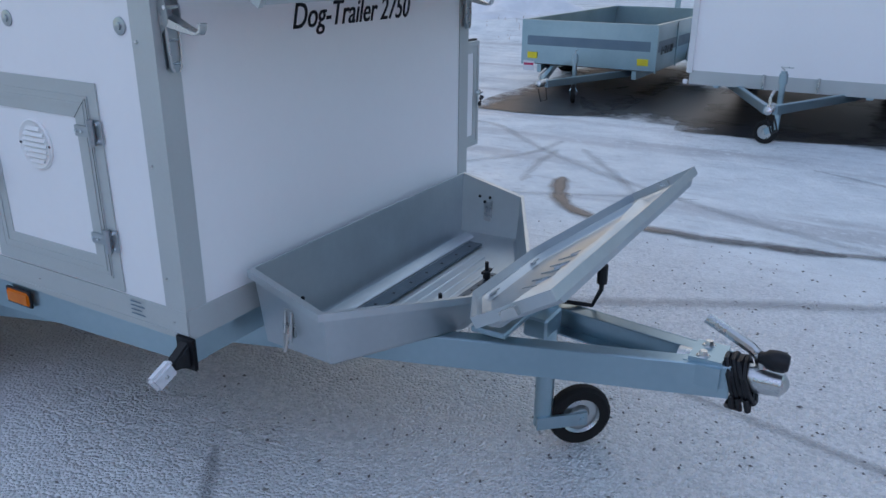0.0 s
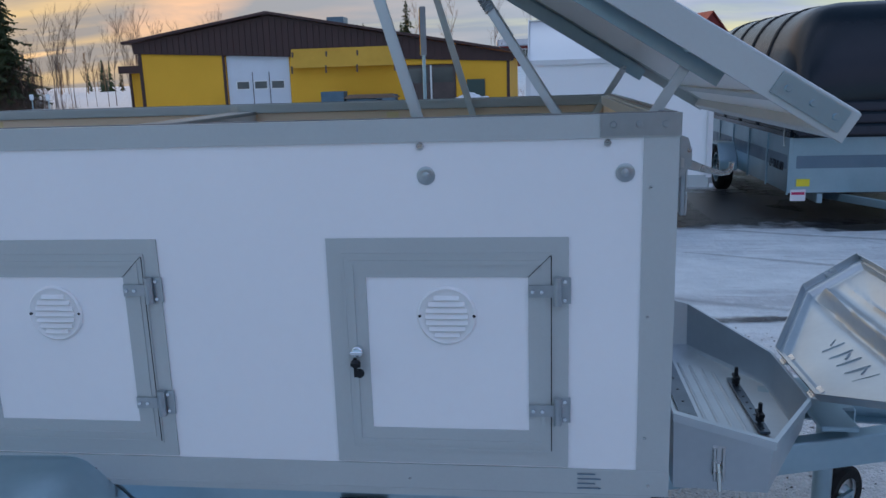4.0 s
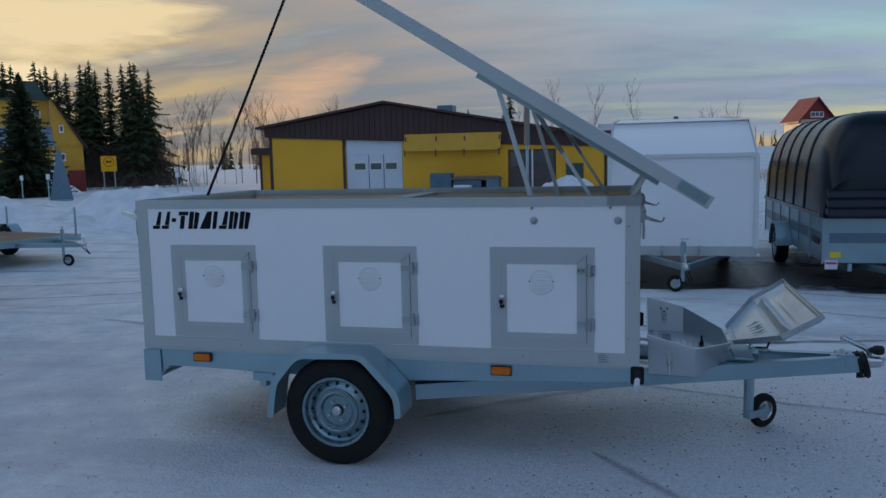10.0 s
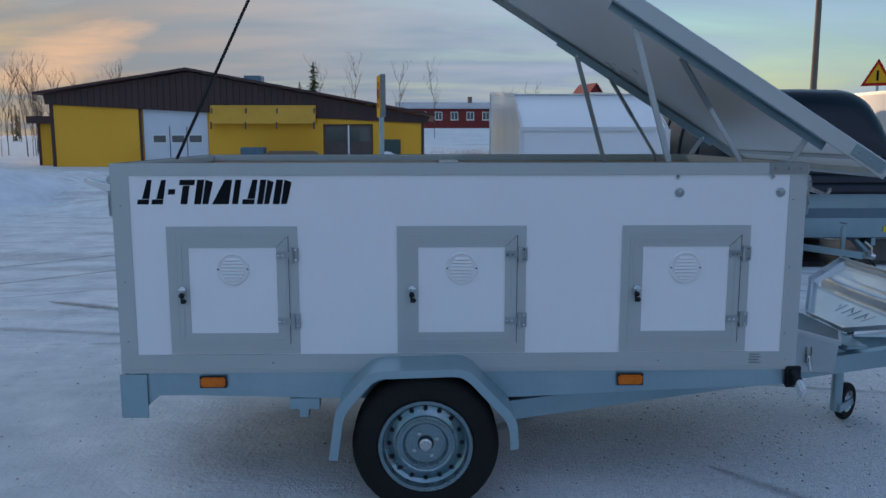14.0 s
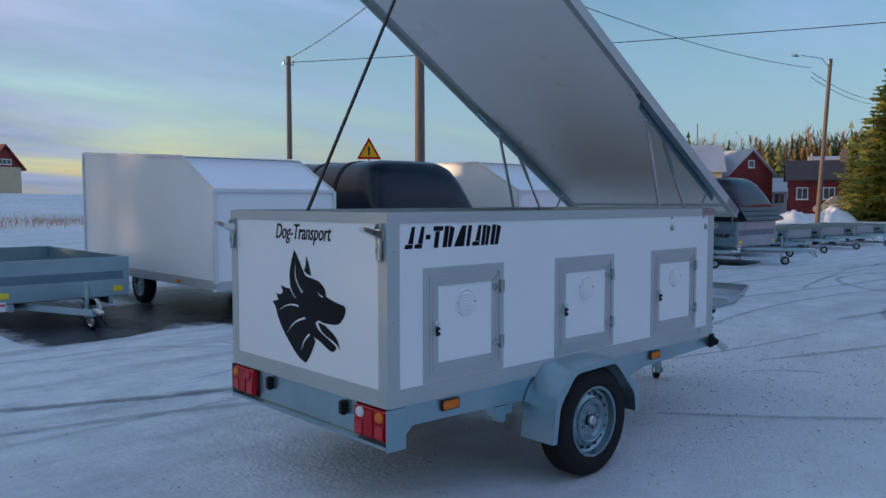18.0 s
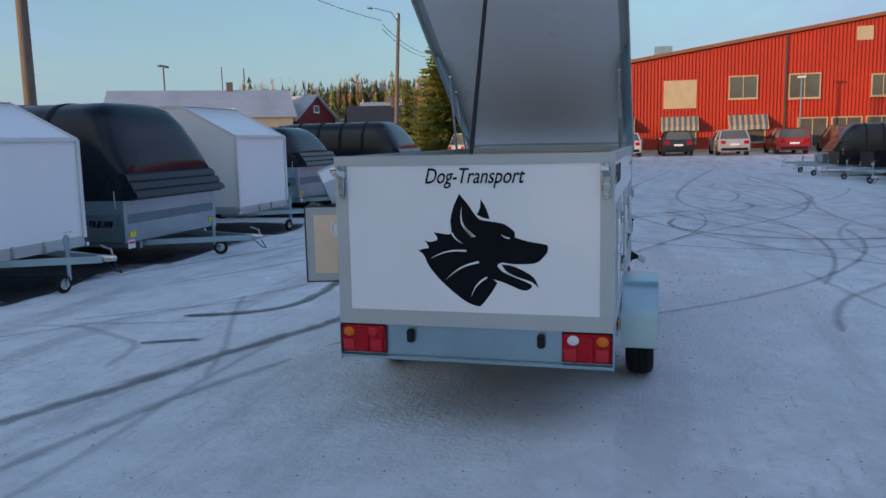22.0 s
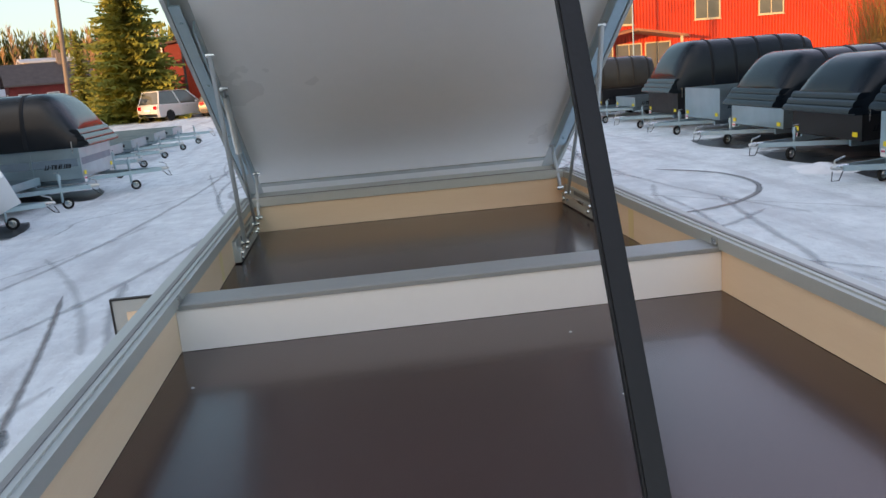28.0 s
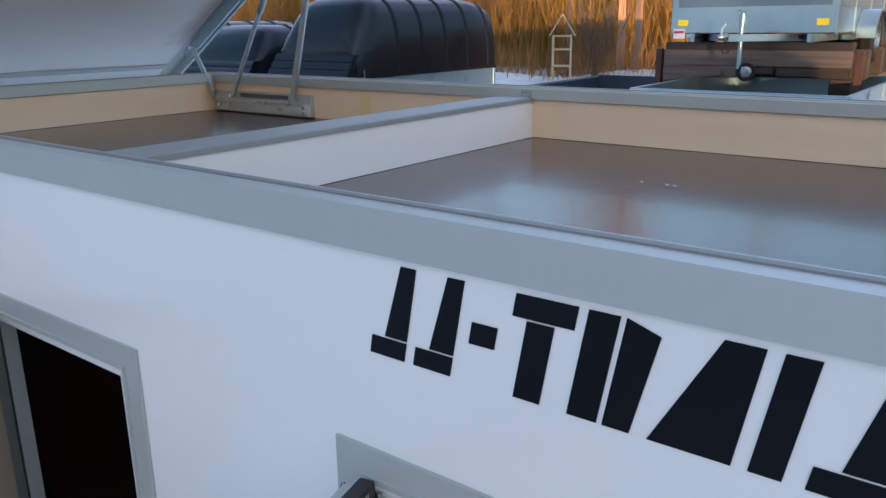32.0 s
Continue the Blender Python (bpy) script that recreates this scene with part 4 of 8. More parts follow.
# lettering and emblem
MARK_X, MARK_Z = 0.395, 1.255
word_mark(trailer, Matrix.Translation((MARK_X, -0.0012, MARK_Z)) @ FACE_NEG_Y, 0.585, 0.095)
word_mark(trailer, Matrix.Translation((0.375, W + 0.0012, 1.262)) @ FACE_POS_Y, 0.60, 0.098)
lettering("lettering", "Dog-Transport", 0.105, M_ink, trailer, Matrix.Translation((-0.0012, 0.655, 1.262)) @ FACE_NEG_X, 0.32, 0.0014, 0.745)
lettering("lettering", "Dog-Trailer 2750", 0.09, M_ink, trailer, Matrix.Translation((L + 0.0012, 0.70, 1.245)) @ FACE_POS_X, 0.32, 0.0012, 0.85)


def emblem(parent):
    """A plain black pointed emblem of a few smooth shapes on the rear wall. Drawn in y (leftwards) and z."""
    def smooth(pieces):
        """A closed outline: each piece is a smooth line, with a sharp corner where two meet."""
        out = []
        for i, pc in enumerate(pieces):
            line = [Vector(p) for p in pc] + [Vector(pieces[(i + 1) % len(pieces)][0])]
            for k in range(len(line) - 1):
                p0, p1, p2, p3 = line[max(k - 1, 0)], line[k], line[k + 1], line[min(k + 2, len(line) - 1)]
                for t in (0.0, 0.25, 0.5, 0.75):
                    out.append(0.5 * (2 * p1 + (p2 - p0) * t + (2 * p0 - 5 * p1 + 4 * p2 - p3) * t * t + (3 * p1 - p0 - 3 * p2 + p3) * t ** 3))
        return out
    bm = B()

    def shape(*pieces):
        bm.faces.new([bm.verts.new((-0.0008, p.x, p.y)) for p in smooth(pieces)])
    shape([(0.722, 1.18), (0.686, 1.137), (0.646, 1.081)],
          [(0.646, 1.081), (0.62, 1.057), (0.557, 1.047), (0.503, 1.035), (0.459, 1.003)],
          [(0.455, 0.974), (0.39, 0.955), (0.312, 0.942), (0.300, 0.929), (0.305, 0.901), (0.343, 0.860), (0.388, 0.848), (0.468, 0.846), (0.517, 0.853)],
          [(0.542, 0.837), (0.517, 0.810), (0.477, 0.791), (0.388, 0.755)],
          [(0.374, 0.740), (0.396, 0.722), (0.432, 0.724), (0.503, 0.754)],
          [(0.562, 0.771)],
          [(0.541, 0.754), (0.575, 0.699), (0.620, 0.643), (0.647, 0.639), (0.709, 0.666), (0.816, 0.754), (0.878, 0.828), (0.905, 0.883)],
          [(0.933, 0.904), (0.905, 0.914), (0.878, 0.920)],
          [(0.899, 0.955), (0.87, 0.948), (0.833, 0.961)],
          [(0.853, 0.996), (0.82, 0.990), (0.767, 0.989)],
          [(0.769, 1.049), (0.753, 1.114)])
    shape([(0.618, 1.155), (0.593, 1.114)], [(0.575, 1.060), (0.61, 1.067)], [(0.637, 1.081), (0.622, 1.112)])
    shape([(0.521, 0.844), (0.468, 0.837), (0.414, 0.814), (0.365, 0.782)], [(0.343, 0.734), (0.378, 0.763), (0.450, 0.786), (0.495, 0.809)])
    bmesh.ops.recalc_face_normals(bm, faces=bm.faces)
    ob = part("emblem", bm, M_ink, parent, "black pointed emblem of plain shapes")
    bm = B()

    def slit(a, b, sag, w):
        a, b = Vector(a), Vector(b)
        d = b - a
        s = Vector((-d.y, d.x))
        ts = np.linspace(0, 1, 9)
        up = [a + d * t + s * (sag * math.sin(math.pi * t)) + s.normalized() * (w * t ** 0.7) for t in ts]
        dn = [a + d * t + s * (sag * math.sin(math.pi * t)) for t in ts[::-1]]
        bm.faces.new([bm.verts.new((-0.0014, p.x, p.y)) for p in up + dn[:-1]])
    slit((0.871, 0.866), (0.692, 0.911), -0.09, 0.010)
    slit((0.796, 0.763), (0.633, 0.858), -0.09, 0.011)
    slit((0.671, 0.682), (0.597, 0.783), -0.11, 0.011)
    slit((0.710, 1.120), (0.658, 0.972), 0.20, -0.015)
    slit((0.708, 1.03), (0.665, 0.972), 0.04, -0.013)
    slit((0.709, 0.942), (0.766, 0.990), -0.10, 0.010)
    slit((0.522, 0.990), (0.478, 0.973), 0.10, 0.008)
    bmesh.ops.recalc_face_normals(bm, faces=bm.faces)
    part("emblem_slits", bm, M_white, ob, "white slits in the emblem")


emblem(trailer)


# toggle latches at the four corners
def latch(x, y, s, lifted):
    """Backing plate, folded hook arm standing out from the wall, and a pressed lever hanging down."""
    bm = B()
    prism(bm, [(-0.014, -0.12), (0.014, -0.12), (0.019, 0.0), (0.013, 0.036), (-0.013, 0.036), (-0.019, 0.0)], "y", -0.003, 0.0)
    ob = part("latch", bm, M_plated, trailer, "bright zinc toggle latch")
    ob.matrix_basis = pose(x, y, 1.285, 0, 0, -90 if s < 0 else 90)
    # a folded channel that narrows outwards; thrown open it stands level, at rest it droops to an upturned tip
    if lifted:
        run = [(-0.006, -0.012, 0.021, 0.030), (-0.030, -0.010, 0.021, 0.032), (-0.050, -0.004, 0.020, 0.028), (-0.098, 0.012, 0.018, 0.022), (-0.104, 0.014, 0.015, 0.018)]
    else:
        run = [(-0.004, -0.018, 0.019, 0.022), (-0.030, -0.026, 0.017, 0.019), (-0.060, -0.036, 0.014, 0.014), (-0.086, -0.043, 0.011, 0.010), (-0.098, -0.043, 0.010, 0.009), (-0.105, -0.035, 0.010, 0.008), (-0.107, -0.022, 0.009, 0.007)]
    bm = B()
    rings = []
    for i, (py, pz, hw, hh) in enumerate(run):
        up = Vector((0, 0, 1)) if i < 4 or lifted else Vector((0, 0.7, 0.7)) if i == 4 else Vector((0, 1, 0))
        c = Vector((0, py, pz))
        rings.append([bm.verts.new(c + Vector((sx * hw, 0, 0)) + up * q * hh * 0.5) for sx, q in ((-1, -1), (1, -1), (1, 1), (0.55, 0.55), (-0.55, 0.55), (-1, 1))])
    for ra, rb in zip(rings, rings[1:]):
        for i in range(6):
            bm.faces.new((ra[i], ra[(i + 1) % 6], rb[(i + 1) % 6], rb[i]))
    bm.faces.new(rings[0])
    bm.faces.new(rings[-1][::-1])
    part("latch_hook", bevelled(bm, 0.0015), M_chrome if lifted else M_zinc, ob, "bright zinc hook arm")
    # pressed lever: a tapering trough with raised edges and a rounded foot
    bm = B()
    prism(bm, [(-0.017, -0.02), (0.017, -0.02), (0.013, -0.118), (0.009, -0.128), (-0.009, -0.128), (-0.013, -0.118)], "y", -0.016, -0.008)
    lever = part("latch_lever", bevelled(bm, 0.002, 2), M_plated, ob)
    for sx in (-1, 1):
        bm = B()
        pipe(bm, [(sx * 0.016, -0.016, -0.022), (sx * 0.0145, -0.018, -0.08), (sx * 0.012, -0.018, -0.116), (sx * 0.006, -0.018, -0.126)], 0.0028, 6)
        part("lever_edge", bm, M_zinc, lever)
    bm = B()
    for z, w in ((-0.060, 0.013), (-0.108, 0.010)):
        box(bm, -w, -0.0185, z - 0.003, w, -0.0155, z + 0.003)
    part("lever_rib", bevelled(bm, 0.001), M_chrome, lever)
    # folded cheeks with the pivot pin, and the keeper above
    for sx in (-0.017, 0.017):
        bm = B()
        prism(bm, [(-0.003, 0.034), (-0.018, 0.030), (-0.026, 0.004), (-0.026, -0.024), (-0.003, -0.05)], "x", sx - 0.0014, sx + 0.0014)
        part("latch_cheek", bm, M_plated, ob)
    pcyl("pivot_pin", ob, M_chrome, (-0.020, -0.020, 0.006), (0.020, -0.020, 0.006), 0.0045, 10)
    studs("rivet", ob, M_chrome, [(0, -0.003, 0.024)], (0, -1, 0), 0.007, 0.006, 12)
    return ob


for y in (0.033, W - 0.033):
    latch(-0.0045, y, -1, True)
    latch(L + 0.0045, y, 1, False)

# ---- lid: tilted up over the front, on links, with a prop at its rear ----
LID_A = 32.0
ca, sa = math.cos(radians(LID_A)), math.sin(radians(LID_A))
lid_m = Matrix(((-ca, 0, sa, 3.012), (0, 1, 0, 0), (sa, 0, ca, 1.300), (0, 0, 0, 1)))
LL = 2.79
bm = B()
box(bm, 0.03, 0.03, 0.030, LL - 0.03, W - 0.03, 0.056)
lid = part("lid", bm, M_lidin, trailer, "raised lid with grey-white inner face")
lid.matrix_basis = lid_m
for y, s in ((0, 1), (W, -1)):
    bm = B()
    prism(bm, [(y - s * 0.006, 0.0), (y + s * 0.006, 0.0), (y + s * 0.006, 0.028), (y + s * 0.06, 0.028), (y + s * 0.06, 0.0305), (y - s * 0.0, 0.064), (y - s * 0.006, 0.060)], "x", 0.0, LL)
    part("lid_profile", bm, M_alu, lid, "aluminium edge profile")
    bm = B()
    prism(bm, [(y + s * 0.008, 0.004), (y + s * 0.04, 0.004), (y + s * 0.04, 0.008), (y + s * 0.012, 0.008), (y + s * 0.012, 0.027), (y + s * 0.008, 0.027)], "x", 0.28, 1.36)
    for u in (0.34, 0.6, 0.95, 1.28):
        bolt(bm, (u, y + s * 0.026, 0.004), (0, 0, -1), 0.006, 0.004)
    part("lid_rail", bm, M_galv, lid, "galvanised angle rail")
    bm = B()
    box(bm, 0.02, min(y - s * 0.011, y - s * 0.007), 0.012, 0.17, max(y - s * 0.011, y - s * 0.007), 0.056)
    for u in (0.04, 0.09, 0.145):
        bolt(bm, (u, y - s * 0.011, 0.034), (0, -s, 0), 0.007, 0.004)
    part("lid_plate", bm, M_galv, lid, "bolted end plate")
for u0, u1 in ((0.0, 0.03), (LL - 0.03, LL)):
    bm = B()
    box(bm, u0, 0.007, 0.004, u1, W - 0.007, 0.058)
    bevelled(bm, 0.003)
    part("lid_end_profile", bm, M_alu, lid, "aluminium end profile")
bm = B()
box(bm, 0.0, 0.0, 0.058, LL, W, 0.066)
bevelled(bm, 0.004)
part("lid_skin", bm, M_white, lid, "white outer skin of the lid")
pbox("cross_strip", lid, M_alu, 0.10, 0.06, 0.024, 0.13, W - 0.06, 0.0295, 0.002)

# hinge bases, lifting arms, links and springs
for y, s in ((0.054, 1), (W - 0.054, -1)):
    # a folded bracket screwed to the inner wall, with a ledge and a lower tier
    bm = B()
    yi, yo = y - s * 0.020, y + s * 0.012
    prism(bm, [(yi, FLOOR_Z + 0.004), (yo, FLOOR_Z + 0.004), (yo, 1.272), (y, 1.278), (y, 1.306), (yi, 1.306)], "x", 2.135, 2.645)
    base = part("hinge_base", bevelled(bm, 0.002), M_alu, trailer, "zinc hinge base bracket")
    pbox("base_ledge", base, M_zinc, 2.165, min(yo + s * 0.002, yo - s * 0.006), 1.268, 2.645, max(yo + s * 0.002, yo - s * 0.006), 1.276)
    pbox("base_slot", base, M_darksteel, 2.25, min(y, y + s * 0.003), 1.286, 2.50, max(y, y + s * 0.003), 1.300)
    studs("base_bolt", base, M_chrome, [(x, yo, FLOOR_Z + z) for x, z in ((2.160, 0.016), (2.160, 0.034), (2.28, 0.026), (2.56, 0.026), (2.61, 0.026))], (0, s, 0), 0.008, 0.007, 10)
    lo = y + s * 0.020
    pbeam("lifting_arm", trailer, M_alu_sheet, (2.208, lo, 1.288), (2.030, lo, 1.895), 0.024, 0.012, "zinc lifting arm", 0.003, (0, 1, 0))
    pbeam("short_link", trailer, M_alu_sheet, (2.632, lo, 1.296), (2.735, lo, 1.456), 0.022, 0.010, "zinc short link", 0.003, (0, 1, 0))
    a, b = Vector((2.522, lo, 1.292)), Vector((2.204, lo, 1.795))
    d = b - a
    pbeam("spring_rod", trailer, M_alu_sheet, tuple(a), tuple(a + d * 0.60), 0.017, 0.009, "zinc spring rod", 0.002, (0, 1, 0))
    e1 = d.normalized().orthogonal().normalized()
    e2 = d.normalized().cross(e1)
    bm = B()
    coil = [a + d * (0.56 + 0.39 * k / 320) + (e1 * math.cos(k * 0.95) + e2 * math.sin(k * 0.95)) * 0.0105 for k in range(321)]
    pipe(bm, coil, 0.0022, 4)
    pipe(bm, [a + d * 0.95, b], 0.004, 8)
    part("spring", bm, M_plated, trailer, "coil spring")
    studs("pivot_bolt", trailer, M_chrome, [(px, lo - s * 0.012, pz) for px, pz in ((2.208, 1.288), (2.030, 1.895), (2.632, 1.296), (2.735, 1.456), (2.522, 1.292), (2.204, 1.795))], (0, s, 0), 0.0085, 0.026, 10)
    pbeam("lid_bracket", trailer, M_galv, (2.80, y + s * 0.004, 1.428), (1.93, y + s * 0.004, 1.972), 0.040, 0.006, "galvanised lid bracket", 0.0, (0, 1, 0))
pbeam("prop_rod", trailer, M_black, (0.03, 0.671, Z1 - 0.03), (0.735, 0.671, 2.745), 0.021, 0.010, "flat black prop bar", 0.002, (-1, 0, 1))

# ---- chassis ----
for y0, y1 in ((0.004, 0.05), (W - 0.05, W - 0.004)):
    bm = B()
    prism(bm, [(L, Z0 - 0.001), (L, 0.465), (2.2, 0.445), (1.6, 0.42), (0.8, 0.42), (0.30, 0.435), (0.14, 0.435), (0.055, 0.36), (0.055, Z0 - 0.001)], "y", y0, y1)
    part("side_rail", bm, M_galv, trailer, "galvanised side rail")
for x in (0.35, 1.3, 2.2, 2.66):
    pbox("cross_member", trailer, M_galv, x, 0.051, 0.46, x + 0.04, W - 0.051, Z0 - 0.001)
pbox("rear_board", trailer, M_galv, 0.022, 0.0, 0.37, 0.050, W, Z0 - 0.002, 0.002, "galvanised lamp board")
bm = B()
box(bm, -0.014, -0.004, 0.355, 0.054, W + 0.004, 0.369)
part("rear_lip", bm, M_galv, trailer)
for y0, y1 in ((-0.006, -0.001), (W + 0.001, W + 0.006)):
    pbox("rear_gusset", trailer, M_galv, -0.012, y0, 0.345, 0.095, y1, Z0 - 0.004)
for y0, flip in ((0.003, False), (W - 0.233, True)):
    bm = B()
    box(bm, -0.012, y0, 0.383, 0.021, y0 + 0.23, 0.520)
    bevelled(bm, 0.010, 3)
    lamp = part("tail_lamp", bm, M_red, trailer, "crimson tail lamp with orange indicator")
    pbox("lamp_base", lamp, M_black, 0.012, y0 - 0.002, 0.378, 0.0218, y0 + 0.234, 0.525)

    def oval(name, cy, cz, mat, label, wide=1.0, high=0.85):
        bm = B()
        lathe(bm, [(0.028, -0.006), (0.028, -0.015), (0.023, -0.020), (0.001, -0.022)], (0, 0, 0), "x", 24)
        q = part(name, bm, mat, lamp, label)
        q.matrix_basis = Matrix.Translation((0, cy, cz)) @ Matrix.Diagonal((1, wide, high, 1))
    oval("indicator", y0 + (0.042 if not flip else 0.188), 0.488, M_orange, "orange indicator lens")
    oval("reversing_lens" if not flip else "fog_lens", y0 + (0.178 if not flip else 0.062), 0.490, M_clear if not flip else M_redbright, "white reversing lens" if not flip else "red fog lens")
    # moulded fields of the lens
    for ya, yb, za, zb_, mt in ((0.012, 0.072, 0.392, 0.455, M_redbright), (0.084, 0.150, 0.392, 0.512, M_red), (0.160, 0.220, 0.392, 0.455, M_redbright)):
        bm = B()
        box(bm, -0.0155, y0 + ya, za, -0.0112, y0 + yb, zb_)
        part("lens_field", bevelled(bm, 0.003, 2), mt, lamp)
for y in (0.335, 0.985):
    bm = B()
    box(bm, -0.010, y - 0.018, 0.442, 0.0215, y + 0.018, 0.508)
    part("rubber_stop", bevelled(bm, 0.006, 2), M_black, trailer, "black rubber stop")
for y0, y1 in ((-0.016, -0.001), (W + 0.001, W + 0.016)):
    for x in (0.31, 1.99):
        bm = B()
        box(bm, x, y0, 0.473, x + 0.098, y1, 0.513)
        mk = part("side_marker", bevelled(bm, 0.005, 2), M_orange, trailer, "orange side marker lamp")
        bm = B()
        box(bm, x - 0.004, min(y0, y1) + 0.006, 0.469, x + 0.102, max(y0, y1) - 0.002, 0.517)
        part("marker_base", bm, M_black, mk)
    bm = B()
    s = -1 if y0 < 0 else 1
    base = 0 if y0 < 0 else W
    box(bm, 2.672, min(base + s * 0.001, base + s * 0.012), 0.455, 2.736, max(base + s * 0.001, base + s * 0.012), 0.545)
    prism(bm, [(base + s * 0.010, 0.535), (base + s * 0.062, 0.500), (base + s * 0.066, 0.478), (base + s * 0.040, 0.476), (base + s * 0.010, 0.462)], "x", 2.690, 2.722)
    q = part("lamp_arm", bevelled(bm, 0.005, 2), M_black, trailer, "black rubber lamp arm")
    bm = B()
    beam(bm, (2.706, base + s * 0.054, 0.490), (2.700, base + s * 0.112, 0.458), 0.046, 0.026, (1, 0, 0))
    lens = part("position_lamp", bevelled(bm, 0.007, 2), M_clear, q, "white position lamp")
    studs("lamp_screw", lens, M_zinc, [(2.7165, base + s * 0.083, 0.474)], (1, 0, 0), 0.006, 0.003, 10)


def road_wheel(parent, centre, outward, r=0.285, w=0.155, rim=0.178, name="wheel", fine=False):
    """Tyre, steel rim with round holes, hub cap and bolts; outward is -1 or 1 along y."""
    cx, cy, cz = centre
    h = w / 2
    bm = B()
    prof = [(rim, -h * 0.82), (rim + 0.015, -h), (r - 0.035, -h * 1.04), (r - 0.012, -h * 0.88), (r, -h * 0.6), (r, -h * 0.5), (r - 0.007, -h * 0.48), (r - 0.007, -h * 0.42), (r, -h * 0.40),
            (r, -h * 0.05), (r - 0.007, -h * 0.03), (r - 0.007, h * 0.03), (r, h * 0.05), (r, h * 0.4), (r - 0.007, h * 0.42), (r - 0.007, h * 0.48), (r, h * 0.5), (r, h * 0.6), (r - 0.012, h * 0.88), (r - 0.035, h * 1.04), (rim + 0.015, h), (rim, h * 0.82)]
    lathe(bm, prof, centre, "y", 40, False)
    tyre = part(name, bm, M_tyre, parent, "black tyre on a silver steel rim")
    o = outward
    bm = B()
    lathe(bm, [(rim + 0.006, o * h * 0.86), (rim + 0.004, o * h * 0.98), (rim - 0.010, o * h * 0.95), (rim - 0.016, o * h * 0.55), (rim - 0.03, o * h * 0.42), (rim * 0.74, o * h * 0.50), (rim * 0.62, o * h * 0.70), (rim * 0.50, o * h * 0.72), (rim * 0.44, o * h * 0.52), (rim * 0.2, o * h * 0.52), (0.002, o * h * 0.52)], centre, "y", 40, False)
    part("rim", bm, M_rim, tyre, "silver steel rim")
    if fine:
        studs("rim_hole", tyre, M_black, [(cx + math.cos(k * math.tau / 16) * rim * 0.79, cy + o * h * 0.455, cz + math.sin(k * math.tau / 16) * rim * 0.79) for k in range(16)], (0, o, 0), 0.0098, 0.006, 12)
        bm = B()
        lathe(bm, [(0.031, o * h * 0.50), (0.031, o * h * 0.60), (0.027, o * h * 0.62), (0.026, o * h * 0.50)], centre, "y", 24, False)
        part("hub_ring", bm, M_black, tyre, "dark ring round the hub")
        bm = B()
        lathe(bm, [(rim * 0.665, o * h * 0.60), (rim * 0.64, o * h * 0.735), (rim * 0.60, o * h * 0.745), (rim * 0.57, o * h * 0.70)], centre, "y", 40, False)
        part("rim_bead", bm, M_rim, tyre)
    bm = B()
    lathe(bm, [(0.026, o * h * 0.5), (0.026, o * h * 0.8), (0.02, o * h * 0.88), (0.001, o * h * 0.9)], centre, "y", 20)
    part("hub_cap", bm, M_zinc, tyre, "bright hub cap")
    studs("wheel_bolt", tyre, M_zinc, [(cx + math.cos(k * math.tau / 4 + 0.5) * 0.05, cy + o * h * 0.5, cz + math.sin(k * math.tau / 4 + 0.5) * 0.05) for k in range(4)], (0, o, 0), 0.010, 0.018, 6)
    return tyre


def mudguard(parent, cx, y0, y1, zoff=0.0, sc=1.0, mid=0.6):
    """Folded sheet over a wheel."""
    prof = [(-0.375, 0.245), (-0.345, 0.45), (-0.215, 0.592), (0.155, 0.602), (0.345, 0.405), (0.352, 0.285)]
    soft = [prof[0]]
    for p, q, r in zip(prof, prof[1:], prof[2:]):
        p, q, r = Vector(p), Vector(q), Vector(r)
        a, b = q + (p - q).normalized() * 0.045, q + (r - q).normalized() * 0.045
        soft += [tuple(a * (1 - t) ** 2 + q * 2 * t * (1 - t) + b * t * t) for t in (0.0, 0.33, 0.67, 1.0)]
    prof = soft + [prof[-1]]
    outer = [(cx + x * sc, z + zoff) for x, z in prof]
    inner = [(cx + x * 0.975 * sc, z - 0.006 + zoff) for x, z in prof]
    bm = B()
    prism(bm, outer + inner[::-1], "y", y0, y1)
    g = part("mudguard", bm, M_galv, parent, "folded galvanised mudguard")
    bm = B()
    yo = y0 if y0 + y1 < mid * 2 else y1
    lip = [(x + (cx - x) * 0.09, z - 0.030 * min(1.0, max(0.0, (z - zoff - 0.20) / 0.3))) for x, z in outer]
    prism(bm, outer + lip[::-1], "y", yo - 0.0015, yo + 0.0015)
    part("mudguard_lip", bm, M_galv, g)
    return g


road_wheel(trailer, (1.21, -0.105, 0.285), -1, fine=True)
road_wheel(trailer, (1.21, W + 0.105, 0.285), 1, fine=True)
mudguard(trailer, 1.215, -0.205, -0.002)
mudguard(trailer, 1.215, W + 0.002, W + 0.205)
pbeam("axle", trailer, M_galv, (1.21, -0.02, 0.29), (1.21, W + 0.02, 0.29), 0.06, 0.06, bev=0.008)
for y in (0.03, W - 0.03):
    bm = B()
    prism(bm, [(1.0, 0.44), (1.30, 0.44), (1.24, 0.26), (1.16, 0.26)], "y", y - 0.012, y + 0.012)
    part("axle_bracket", bm, M_galv, trailer)
    bm = B()
    box(bm, 0.66, y - 0.03, 0.375, 0.78, y + 0.03, 0.42)
    box(bm, 0.70, y - 0.025, 0.34, 0.735, y + 0.025, 0.375)
    part("rear_mount", bm, M_galv, trailer)

